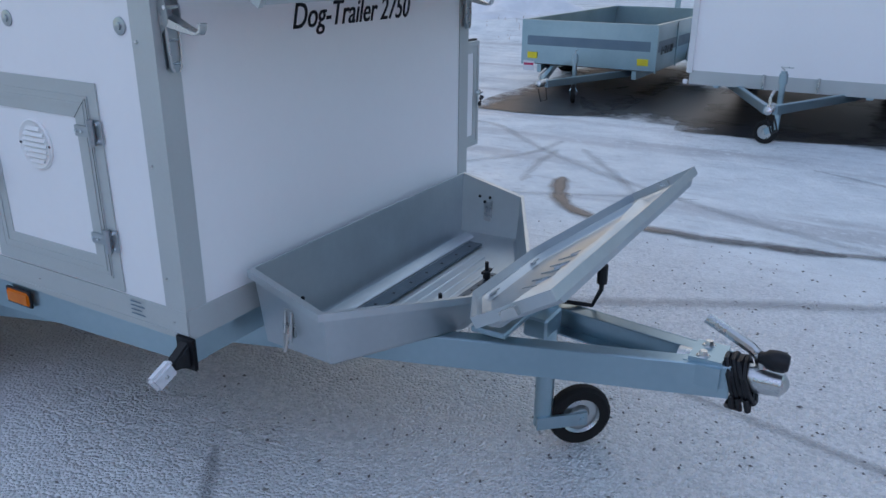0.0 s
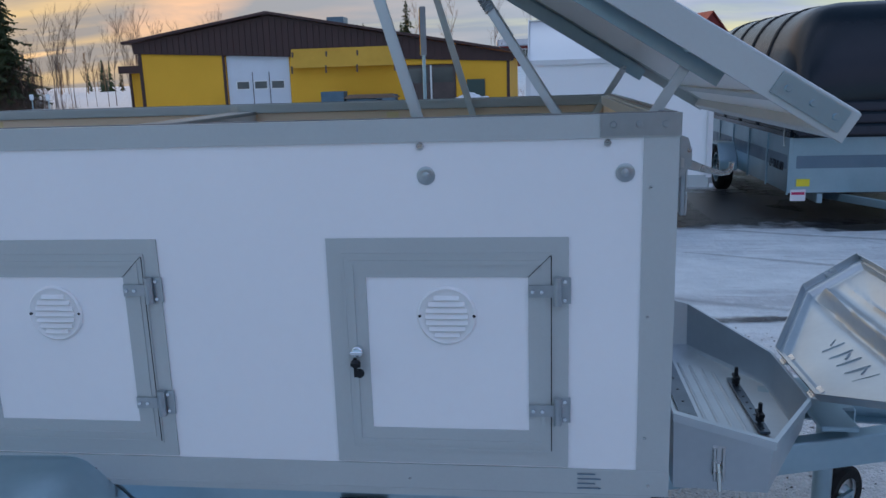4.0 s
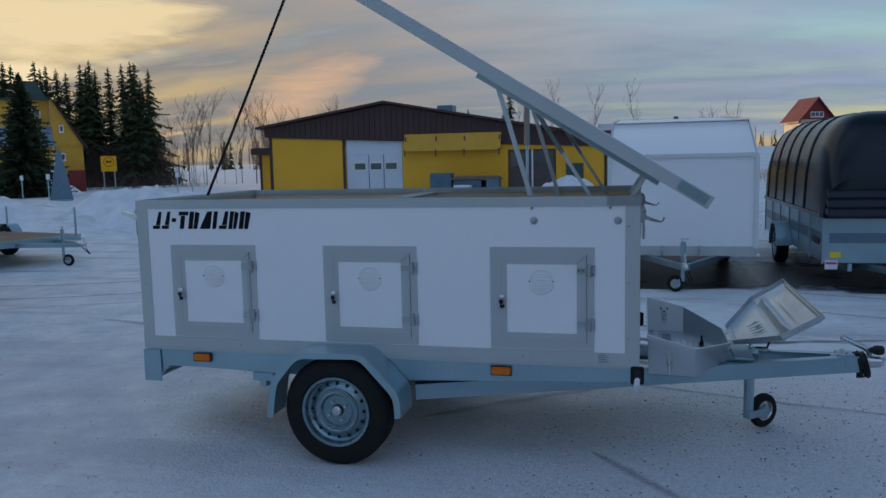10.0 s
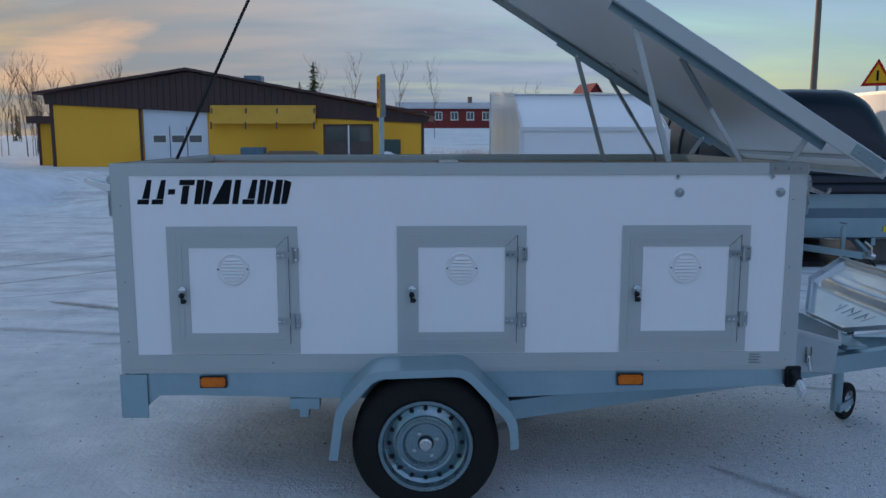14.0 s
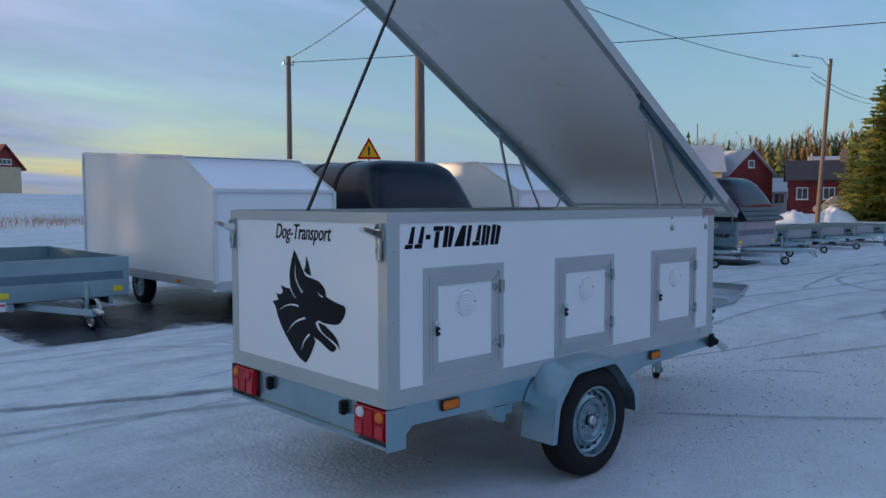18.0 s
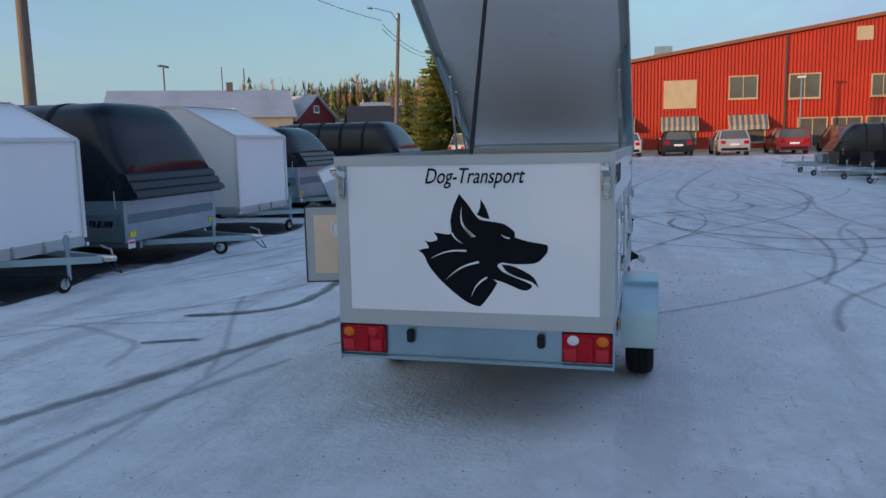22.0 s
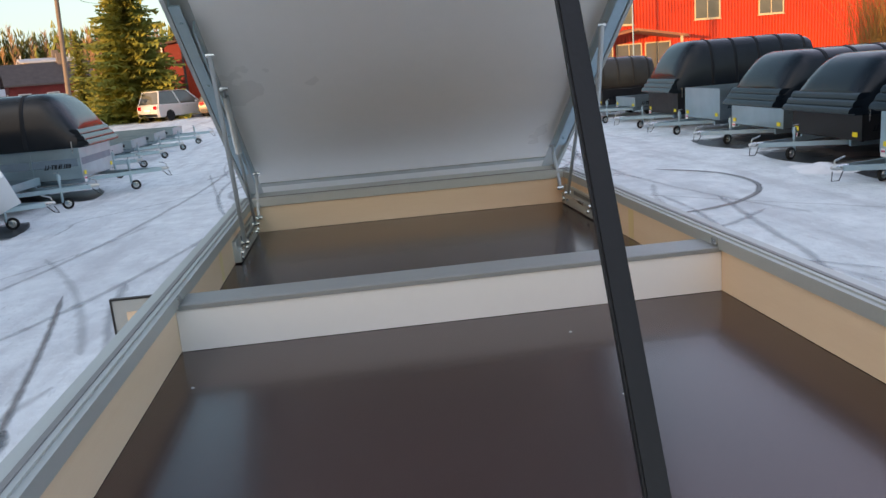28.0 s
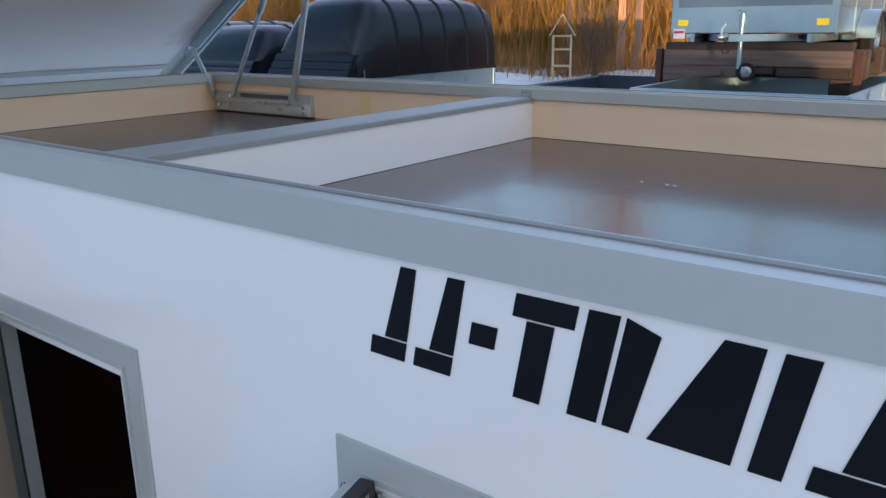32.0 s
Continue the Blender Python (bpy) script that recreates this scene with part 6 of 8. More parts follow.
def box_trailer(m, label, w=1.75, length=3.4, z0=0.47, zf=1.62, zr=2.03, nose=0.85, dark=False, climb=0.0):
    th = thing("enclosed_trailer", label, "trailer", "parked trailers", m)
    bm = B()
    prism(bm, [(0, z0), (0, zf), (-nose, zr), (-length, zr + climb), (-length, z0)], "y", -w / 2, w / 2)
    part("body", bevelled(bm, 0.012, 2), M_black if dark else M_white, th, "white laminate body" if not dark else "black body")
    edge = M_trimwhite
    for s in (-1, 1):
        y = s * (w / 2 + 0.003)
        pbeam("edge_trim", th, edge, (0.002, y, z0), (0.002, y, zf), 0.05, 0.05, up=(0, 1, 0))
        pbeam("edge_trim", th, edge, (0.0, y, zf), (-nose, y, zr), 0.012, 0.045)
        pbeam("edge_trim", th, edge, (-nose, y, zr), (-length, y, zr + climb), 0.012, 0.045)
        pbeam("edge_trim", th, edge, (-length, y, z0), (-length, y, zr + climb), 0.05, 0.05, up=(0, 1, 0))
        pbox("sill", th, M_alu, -length, s * w / 2 - 0.004, z0 - 0.09, 0.0, s * w / 2 + 0.006, z0 + 0.03)
        bm = B()
        box(bm, -1.1, min(y, y + s * 0.012), z0 - 0.06, -1.0, max(y, y + s * 0.014), z0 - 0.02)
        part("side_marker", bm, M_orange, th)
    pbeam("edge_trim", th, edge, (0.004, -w / 2, zf), (0.004, w / 2, zf), 0.045, 0.045)
    pbeam("edge_trim", th, edge, (-nose, -w / 2, zr + 0.004), (-nose, w / 2, zr + 0.004), 0.05, 0.01)
    pbox("front_sill", th, M_alu, -0.01, -w / 2, z0 - 0.10, 0.008, w / 2, z0 + 0.02)
    for s in (-1, 1):
        bm = B()
        cyl(bm, (0.008, s * 0.22, z0 - 0.07), (0.03, s * 0.22, z0 - 0.07), 0.016, 8)
        cyl(bm, (0.02, s * 0.22, z0 - 0.10), (0.02, s * 0.22, z0 + 0.03), 0.012, 8)
        part("clamp_bolt", bm, M_zinc, th)
        pbox("marker_lamp", th, M_clear, 0.0, s * (w / 2 + 0.03) - 0.02, z0 - 0.10, 0.03, s * (w / 2 + 0.03) + 0.02, z0 - 0.06, 0.004)
    drawbar(th, w, z0 - 0.13, 1.05, 0.50, jy=0.0, turn=-95)
    for s in (-1, 1):
        pbox("frame_rail", th, M_galv, -length, s * w * 0.36 - 0.025, z0 - 0.12, 0, s * w * 0.36 + 0.025, z0 - 0.001)
    for s in (-1, 1):
        road_wheel(th, (-length * 0.55, s * (w / 2 - 0.12), 0.285), s)
    return th


def gz(x, y):
    return float(ground_z(x, y))


# the row across the lane, drawbars towards the dog trailer
def row_north(x, y):
    return pose(x, y, gz(x, y), 0, 0, -90)


def row_south(x, y):
    return pose(x, y, gz(x, y), 0, 0, 90)


open_trailer(row_north(0.92, 7.35), "low open galvanised trailer with a blue-grey stripe", 1.55, 3.2, 0.30, 0.75, reach=1.25)
box_trailer(row_north(3.195, 6.25), "white enclosed trailer with a sloped front", 1.72, 4.55, 0.47, 1.60, 2.04, 0.89, climb=0.20)
open_trailer(row_north(5.86, 6.25), "galvanised trailer under a tall glossy black cover", 2.1, 4.5, 0.30, 0.82, M_hood, 1.24, reach=1.3)
box_trailer(row_north(8.95, 6.5), "white enclosed trailer with a sloped snowy front", 1.75, 4.8, 0.45, 1.64, 2.16, 1.0)
open_trailer(row_north(11.9, 6.8), "galvanised trailer under a domed dark cover", 1.8, 3.3, 0.40, 1.02, M_hoodgrey, 0.80, reach=1.3)
open_trailer(row_north(15.75, 5.95), "galvanised trailer under a long dark grey cover", 1.9, 3.5, 0.42, 0.98, M_hoodgrey, 1.0, reach=1.3)
open_trailer(row_north(13.75, 6.6), "low galvanised flat trailer", 1.4, 2.2, 0.42, 0.52, stripe=False, mark=False, tags=False)
for x, w in ((18.4, 1.5), (20.6, 1.5), (23.0, 1.6), (25.6, 1.5), (28.2, 1.5)):
    open_trailer(row_north(x, 7.0), "low galvanised trailer in the row", w, 2.6, 0.42, 0.62, stripe=False, tags=False)

# the row on the other side
open_trailer(row_south(8.70, -6.2), "galvanised trailer under a glossy black stepped cover", 1.66, 3.4, 0.24, 0.78, M_hood, 1.10, stripe=False, under=True)
open_trailer(row_south(11.15, -6.4), "black painted trailer under a long black cover", 1.8, 3.8, 0.30, 0.66, M_hood, 0.85, mat=M_black, stripe=False)
open_trailer(row_south(13.75, -6.65), "galvanised trailer under a tall black cover", 1.9, 3.4, 0.28, 0.64, M_hood, 0.95, stripe=False)
open_trailer(row_south(16.2, -6.7), "galvanised trailer with tall plain open sides", 1.7, 3.0, 0.30, 0.92, stripe=False)
open_trailer(row_south(18.4, -6.7), "dark trailer under a tall black cover", 1.8, 3.4, 0.32, 0.80, M_hood, 1.15, mat=M_black, stripe=False)
open_trailer(row_south(20.8, -6.6), "low galvanised trailer in the row", 1.5, 2.6, 0.40, 0.62, stripe=False)
open_trailer(row_south(23.0, -6.4), "black trailer with open sides", 1.6, 2.8, 0.40, 0.80, mat=M_black, stripe=False)
open_trailer(row_south(25.6, -6.0), "dark trailer under a grey cover", 1.7, 3.0, 0.40, 0.8, M_hoodgrey, 0.9, mat=M_black, stripe=False)
open_trailer(row_south(28.2, -6.0), "low galvanised trailer in the row", 1.5, 2.6, 0.40, 0.62, stripe=False)
long_bed = open_trailer(row_south(5.42, -5.55), "long open galvanised trailer with a grey floor and dark tailboard", 1.94, 5.0, 0.25, 0.61, stripe=False, under=True)
for q in (-1, 1):
    pbox("side_lining", long_bed, M_navy, -4.95, min(q * 0.935, q * 0.945), 0.268, -0.03, max(q * 0.935, q * 0.945), 0.606, label="dark blue inner lining")
pbox("frost_layer", long_bed, M_snowpile, -4.9, -0.90, 0.2625, -0.35, 0.90, 0.268, 0.002, "thin frost on the load floor")
pbox("tailboard", long_bed, M_navy, -4.975, -0.945, 0.265, -4.955, 0.945, 0.655, 0.004, "dark inner tailboard")
open_trailer(row_south(2.55, -5.6), "galvanised trailer with high plain sides", 2.0, 3.2, 0.40, 0.86, stripe=False, reach=1.1)

# a trailer stored on a stack of old timbers behind it
stack = thing("timber_stack", "stack of dark weathered timbers under a stored trailer", "timber")
stack.matrix_world = pose(2.89, -8.3, gz(2.89, -8.3))
for y in (-1.0, 0.25):
    for x in (-0.85, 0.85):
        for k in range(4):
            pbox("sleeper", stack, M_oldwood, x - 0.11 + 0.02 * (k % 2), y - 0.35, 0.22 * k, x + 0.11 + 0.02 * (k % 2), y + 0.35, 0.22 * k + 0.215, 0.012)
for y in (-1.25, -0.55, 0.25):
    pbox("beam", stack, M_oldwood, -1.05, y, 0.88, 1.03, y + 0.20, 1.20, 0.014)
# front face: a broad board over a broken row of narrow ones, between two posts
pbox("board", stack, M_greywood, -1.02, 1.02, 1.035, 1.00, 1.075, 1.205, 0.006, "broad weathered grey board")
for x0, x1, zb, zt, t in ((-1.0, -0.28, 0.935, 1.025, 0.0), (-0.24, 0.12, 0.955, 1.028, 0.012), (0.15, 1.0, 0.905, 1.03, -0.008)):
    pbox("board", stack, M_greywood if t < 0 else M_oldwood, x0, 1.02 - t, zb, x1, 1.068 - t, zt, 0.005)
pbeam("board", stack, M_greywood, (0.98, 1.10, 0.885), (0.30, 1.09, 0.955), 0.03, 0.05, bev=0.004)
for x in (-1.08, 1.06):
    pbox("post", stack, M_redpost, x - 0.035, 0.99, 0.0, x + 0.035, 1.09, 1.215, 0.008, "dark red-brown corner post")
for y in (-1.15, 0.9):
    pbox("runner", stack, M_oldwood, -1.0, y, 1.206, 1.0, y + 0.13, 1.288, 0.006)
open_trailer(pose(2.96, -7.3, 1.03 + gz(2.96, -8.3), 0, 0, 90), "galvanised trailer stored on old timbers", 1.76, 2.6, 0.36, 0.98, stripe=True, mark=False, reach=0.9, group="", jz=-0.13, turn=100)

# flat bed with wooden deck on the far left, and a dark enclosed trailer beside it
flat = thing("flatbed_trailer", "low flatbed trailer with weathered wooden deck and stakes", "trailer", m=pose(-7.1, 7.2, gz(-7.1, 7.2), 0, 0, -14))
for k in range(10):
    pbox("deck_plank", flat, M_wood, -4.0, -0.80 + k * 0.16, 0.42, 0, -0.80 + k * 0.16 + 0.152, 0.45)
for s in (-1, 1):
    pbox("deck_rail", flat, M_galv, -4.0, s * 0.82 - 0.02, 0.34, 0.0, s * 0.82 + 0.02, 0.452)
    for x in (-0.06, -2.0):
        pcyl("stake", flat, M_galv, (x, s * 0.80, 0.40), (x, s * 0.80, 0.92), 0.018, 8)
pbox("deck_rail", flat, M_galv, -0.02, -0.84, 0.34, 0.02, 0.84, 0.453)
drawbar(flat, 1.5, 0.36, 1.2)
running_gear(flat, 1.5, -2.1)
box_trailer(pose(-7.7, 4.2, gz(-7.4, 4.1), 0, 0, 140), "dark enclosed trailer with a pale frame", 1.7, 3.0, 0.45, 1.9, 2.0, 0.3, True)

# white storage box lying askew on a drawbar in the row
wb = thing("storage_box", "white storage box lying tilted on a drawbar", "box", m=pose(11.2, 6.05, gz(11.2, 6.05) + 0.70, -28, 34, 10))
pbox("body", wb, M_white, -0.42, -0.26, -0.16, 0.42, 0.26, 0.12, 0.01)
pbox("lid", wb, M_tagwhite, -0.44, -0.28, 0.121, 0.44, 0.28, 0.15, 0.008)

# ---- tyre tracks, bare ice, shade under the trailers ----
for q in (
    [(-2.6, 3.0), (-1.4, 2.75), (0.0, 2.5), (1.1, 2.15)],
    [(3.6, 4.9), (7.0, 3.4), (11.0, 2.6), (17.0, 2.2), (26.0, 2.6)],
    [(3.9, 6.0), (7.4, 4.7), (11.2, 4.0), (17.0, 3.7), (26.0, 4.2)],
    [(5.0, -3.2), (8.0, -1.0), (13.0, 0.6), (20.0, 0.4), (32.0, -1.0)],
    [(9.0, -2.4), (13.6, -0.8), (20.0, -1.0), (32.0, -2.6)],
    [(4.6, 0.6), (8.0, -0.6), (12.0, -2.8), (18.0, -3.6), (27.0, -3.2)],
    [(8.7, -3.5), (6.85, -3.1), (5.5, -2.83), (4.55, -2.34), (3.8, -1.85), (3.1, -1.6), (2.4, -1.5)],
    [(-6.0, 6.6), (-9.0, 6.0), (-13.0, 6.4)],
    [(-2.6, 7.2), (-5.0, 5.2), (-9.0, 4.6), (-14.0, 5.0)],
    [(-1.4, 6.9), (-4.0, 4.3), (-8.0, 3.4), (-14.0, 3.6)],
):
    track(q, 0.13, M_track)
for q in ([(1.7, 4.85), (1.68, 4.33), (1.45, 3.87), (1.2, 3.5), (0.6, 3.3)], [(1.95, 4.66), (2.26, 4.22), (2.6, 3.75), (2.85, 3.3)], [(1.80, 4.5), (1.86, 3.95), (1.98, 3.45)]):
    track(q, 0.12, M_faint)
wander = random.Random(41)
for k in range(34):
    x, y, a, bend = wander.uniform(4.0, 26.0), wander.uniform(-4.6, 4.6), wander.uniform(-0.7, 0.7) + (math.pi if k % 2 else 0), wander.uniform(-0.16, 0.16)
    q = []
    for _ in range(wander.randint(5, 9)):
        q.append((x, y))
        x, y, a = x + math.cos(a) * 1.1, min(5.2, max(-5.2, y + math.sin(a) * 1.1)), a + bend
    track(q, wander.choice((0.07, 0.10, 0.14)), wander.choice((M_faint, M_track)))
for k in range(12):
    x, y, a = wander.uniform(-5.0, 1.0), wander.uniform(-4.0, 4.0), wander.uniform(-0.5, 0.6)
    q = []
    for _ in range(5):
        q.append((x, y))
        x, y, a = x + math.cos(a) * 0.7, y + math.sin(a) * 0.7, a + wander.uniform(-0.12, 0.12)
    if all(not (-0.4 < p[0] < 3.6 and -0.3 < p[1] < 1.7) for p in q):
        track(q, 0.09, M_faint)
track(arc(9.9, -2.4, 2.0, 70, 320, 10), 0.11, M_trackdark)
# one broad sheet along the north row, wet ice and painted shade together
track([(1.0, 7.4), (4.0, 7.3), (7.0, 7.2), (10.2, 7.4)], 2.6, M_iceshade, name="ice_and_shade_patch")
track(arc(9.4, -1.6, 2.6, 0, 230, 10), 0.13, M_track)
track(arc(13.5, 0.5, 2.6, 0, 300, 10), 0.16, M_track)
track([(2.16, 3.72), (2.34, 3.25), (2.62, 2.98), (3.21, 2.92), (4.0, 3.03)], 0.17, M_trackdark)
track([(1.26, 3.5), (1.33, 3.3), (1.43, 3.08)], 0.11, M_trackdark)
track([(-2.2, 3.95), (-1.2, 3.5), (-0.01, 3.03), (0.60, 2.82), (1.16, 2.66), (1.91, 2.39), (2.5, 2.24), (2.9, 2.1)], 0.18, M_trackmid)
track([(4.2, 0.42), (4.4, 0.25), (4.58, -0.02)], 0.08, M_track)
track([(3.6, 2.95), (4.05, 3.06), (5.6, 3.4), (7.2, 3.8)], 0.085, M_rut, name="ice_ridge")
track([(3.0, -6.5), (7.0, -6.8), (11.0, -7.1), (15.5, -7.3)], 2.6, M_brownice, name="ice_and_shade_patch")
# a sheet beneath each trailer, its shade painted in with the dark ice
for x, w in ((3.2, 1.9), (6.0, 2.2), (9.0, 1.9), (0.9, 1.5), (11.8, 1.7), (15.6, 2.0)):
    track([(x, 10.0), (x, 8.2), (x, 6.6), (x + 0.1, 5.9)], w, M_iceshade, name="ice_and_shade_patch")
# likewise for the south row: dark ice plus painted shade
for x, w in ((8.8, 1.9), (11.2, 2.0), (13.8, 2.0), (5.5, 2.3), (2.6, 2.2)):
    track([(x, -10.0), (x, -8.4), (x, -6.6), (x, -5.6)], w, M_iceshade, name="ice_and_shade_patch")


# ---- buildings ----
def window(parent, face, w, h, frame=M_trim, name="window", bars=1):
    """Frame, sill and panes on a wall plane: x along, y up, z out."""
    bm = B()
    ring(bm, 0, 0, w, h, 0.08, 0.0, 0.06, "z")
    win = part(name, bm, frame, parent)
    win.matrix_basis = face
    pw = (w - 0.16 - 0.05 * (bars - 1)) / bars
    for k in range(bars):
        x = 0.08 + k * (pw + 0.05)
        pbox("pane", win, M_glass, x, 0.08, 0.01, x + pw, h - 0.08, 0.025)
        if k:
            pbox("mullion", win, frame, x - 0.05, 0.08, 0.0, x, h - 0.08, 0.055)
    pbox("sill", win, frame, -0.05, -0.05, 0.0, w + 0.05, 0.0, 0.12)
    return win


# yellow workshop
Y0 = 36.0
shop = thing("yellow_workshop", "yellow workshop with brown gable and white lift gate", "building")
zb = -0.15
bm = B()
slab(bm, [-17.0, -12.7, -9.5, -3.9, -1.45, 1.0], [zb, 2.0, 2.2, 2.9, 2.95], [(1, 0), (1, 1), (1, 2), (3, 0), (4, 2), (4, 3)], Y0, Y0 + 0.25, "y")
part("front_wall", bm, M_yellowwall, shop, "yellow painted wall")
for x in (-17.0, 0.75):
    pbox("side_wall", shop, M_yellowwall, x, Y0 + 0.251, zb, x + 0.25, Y0 + 16, 2.3 if x > 0 else 3.0)
pbox("rear_wall", shop, M_yellowwall, -16.7, Y0 + 15.7, zb, 0.7, Y0 + 15.95, 2.3)
bm = B()
prism(bm, [(-17.3, 2.95), (1.2, 2.02), (1.35, 2.35), (-10.35, 4.50), (-17.35, 3.42)], "y", Y0 - 0.10, Y0 - 0.004)
part("gable", bm, M_brownroof, shop, "dark brown boarded gable")
for k in range(60):
    x = -17.0 + k * 0.305
    top = 3.40 + (x + 17.35) * 1.08 / 7.0 if x < -10.35 else 4.46 - (x + 10.35) * 2.15 / 11.7
    low = 2.97 - (x + 17.3) * 0.93 / 18.5
    pbox("gable_board", shop, M_brownroof, x, Y0 - 0.125, low, x + 0.26, Y0 - 0.101, top)
for (xa, za), (xb, zc) in (((-17.7, 3.40), (-10.35, 4.56)), ((-10.35, 4.56), (1.6, 2.36))):
    bm = B()
    prism(bm, [(xa, za), (xb, zc), (xb, zc + 0.12), (xa, za + 0.12)], "y", Y0 - 0.45, Y0 + 16)
    part("roof", bm, M_brownroof, shop, "brown sheet roof")
pbox("corner_board", shop, M_brownroof, -17.12, Y0 - 0.03, zb, -16.95, Y0 - 0.003, 3.0)
pbox("corner_board", shop, M_brownroof, 0.92, Y0 - 0.03, zb, 1.06, Y0 - 0.003, 2.1)
gate = pbox("lift_gate", shop, M_gate, -12.66, Y0 + 0.08, zb, -9.54, Y0 + 0.13, 2.88, label="white lift gate with three small windows")
for k in range(5):
    pbox("gate_rib", gate, M_gate, -12.66, Y0 + 0.066, 0.35 + k * 0.52, -9.54, Y0 + 0.079, 0.385 + k * 0.52)
for x in (-12.2, -11.3, -10.45):
    pbox("gate_pane", gate, M_glass, x, Y0 + 0.055, 1.12, x + 0.6, Y0 + 0.079, 1.45)
    bm = B()
    ring(bm, x - 0.05, 1.07, x + 0.65, 1.50, 0.05, Y0 + 0.05, Y0 + 0.079, "y")
    part("pane_frame", bm, M_trim, gate)
pbox("wicket_frame", gate, M_brown, -11.42, Y0 + 0.06, zb, -11.39, Y0 + 0.079, 1.9)
pbox("wicket_frame", gate, M_brown, -10.58, Y0 + 0.06, zb, -10.55, Y0 + 0.079, 1.9)
pbox("gate_surround", shop, M_brownroof, -12.84, Y0 - 0.03, zb, -12.70, Y0 - 0.003, 2.95)
bm = B()
prism(bm, [(Y0 - 0.50, 2.02), (Y0 - 0.004, 2.02), (Y0 - 0.004, 2.12), (Y0 - 0.42, 2.12), (Y0 - 0.12, 2.90), (Y0 - 0.19, 2.90)], "x", -9.3, -4.2)
aw = part("canopy", bm, M_yellowboard, shop, "yellow boarded canopy")
for x in (-9.25, -7.6, -6.1, -4.3):
    pbox("canopy_strap", aw, M_brown, x, Y0 - 0.53, 1.75, x + 0.07, Y0 - 0.50, 2.10)
    pbox("canopy_strap", aw, M_brown, x, Y0 - 0.33, 2.45, x + 0.07, Y0 - 0.28, 2.75)
dd = pbox("double_door", shop, M_brown, -3.86, Y0 + 0.1, zb, -1.49, Y0 + 0.15, 1.97, label="grey-brown double door with windows")
for x in (-3.75, -2.55):
    pbox("door_pane", dd, M_glass, x, Y0 + 0.085, 1.15, x + 0.95, Y0 + 0.099, 1.82)
    pbox("door_panel", dd, M_brown, x, Y0 + 0.08, 0.1, x + 0.95, Y0 + 0.099, 0.95)
pbox("door_post", dd, M_trim, -2.70, Y0 + 0.07, zb, -2.62, Y0 + 0.099, 1.97)
pbox("notice_board", shop, M_greenpaint, -0.95, Y0 - 0.08, 0.35, -0.1, Y0 - 0.004, 1.25, 0.01)
pcyl("flue", shop, M_brown, (-12.0, Y0 + 3, 4.2), (-12.0, Y0 + 3, 4.62), 0.14, 12)
for x, w in ((-8.6, 0.9), (-13.2, 0.5)):
    pbox("roof_vent", shop, M_stripe, x, Y0 + 4, 3.8, x + w, Y0 + 5, 4.62, 0.02)
annex = thing("yellow_annex", "low yellow annex with a framed window", "building")
pbox("wall", annex, M_yellowwall, -18.5, Y0 + 1.6, zb, -17.05, Y0 + 8, 2.05)
pbox("roof", annex, M_brownroof, -18.9, Y0 + 1.2, 2.06, -17.05, Y0 + 8.3, 2.42)
window(annex, Matrix.Translation((-17.75, Y0 + 1.597, 0.55)) @ FACE_NEG_Y, 0.6, 1.05)
pbox("corner_board", annex, M_brownroof, -18.55, Y0 + 1.56, zb, -18.42, Y0 + 1.597, 2.05)
for k, (x, w, h, mt) in enumerate(((-7.6, 1.1, 0.95, M_blueplast), (-6.4, 1.7, 0.6, M_blueplast), (-5.0, 0.9, 0.75, M_stripe), (-6.2, 0.8, 0.35, M_tagwhite))):
    bm = B()
    y = Y0 - 1.6 - (0.8 if k == 3 else 0)
    box(bm, x, y, gz(x, y), x + w, y + 0.7, gz(x, y) + h)
    cr = part("crate", bevelled(bm, 0.03), mt)
    tagged(cr, "grey-blue storage crate by the yellow wall", "crate", "crates by the wall")
for k in range(3):
    zp = gz(-6, Y0 - 1.6) + 0.61
    pl = pbox("plank", None, M_wood, -6.5 + 0.1 * k, Y0 - 1.7 + 0.04 * k, zp + 0.057 * k, -4.0 - 0.12 * k, Y0 - 0.95 - 0.05 * k, zp + 0.057 * k + 0.055, 0.01)
    tagged(pl, "dark broad plank lying on the crates", "plank", "planks on the crates")


# red hall with ribbed cladding and low pitched gable
XR = 52.0
ZR = 0.28
hall = thing("red_hall", "large red ribbed-steel hall with low gable and shop windows", "building")
def hall_top(y):
    return 4.95 + 0.145 * (11.0 - y) if y > -25 else 10.17 - 0.145 * (-25 - y)
bm = B()
prism(bm, [(11.0, ZR), (11.0, 4.95), (-25.0, 10.17), (-61.0, 4.95), (-61.0, ZR)], "x", XR, XR + 20)
part("wall", bm, M_redboard, hall, "bright red ribbed steel wall")
bm = B()
for k in range(235):
    y = 10.9 - k * 0.22
    prism(bm, [(y, ZR + 0.25), (y - 0.12, ZR + 0.25), (y - 0.12, hall_top(y - 0.12) - 0.05), (y, hall_top(y) - 0.05)], "x", XR - 0.075, XR - 0.002)
q = part("wall_ribs", bm, M_redboard, hall)
q["kind"] = "stuff"
bm = B()
for k in range(70):
    x = XR + 0.2 + k * 0.28
    box(bm, x, 11.002, ZR + 0.25, x + 0.14, 11.045, 4.9)
q = part("wall_ribs", bm, M_redboard, hall)
q["kind"] = "stuff"
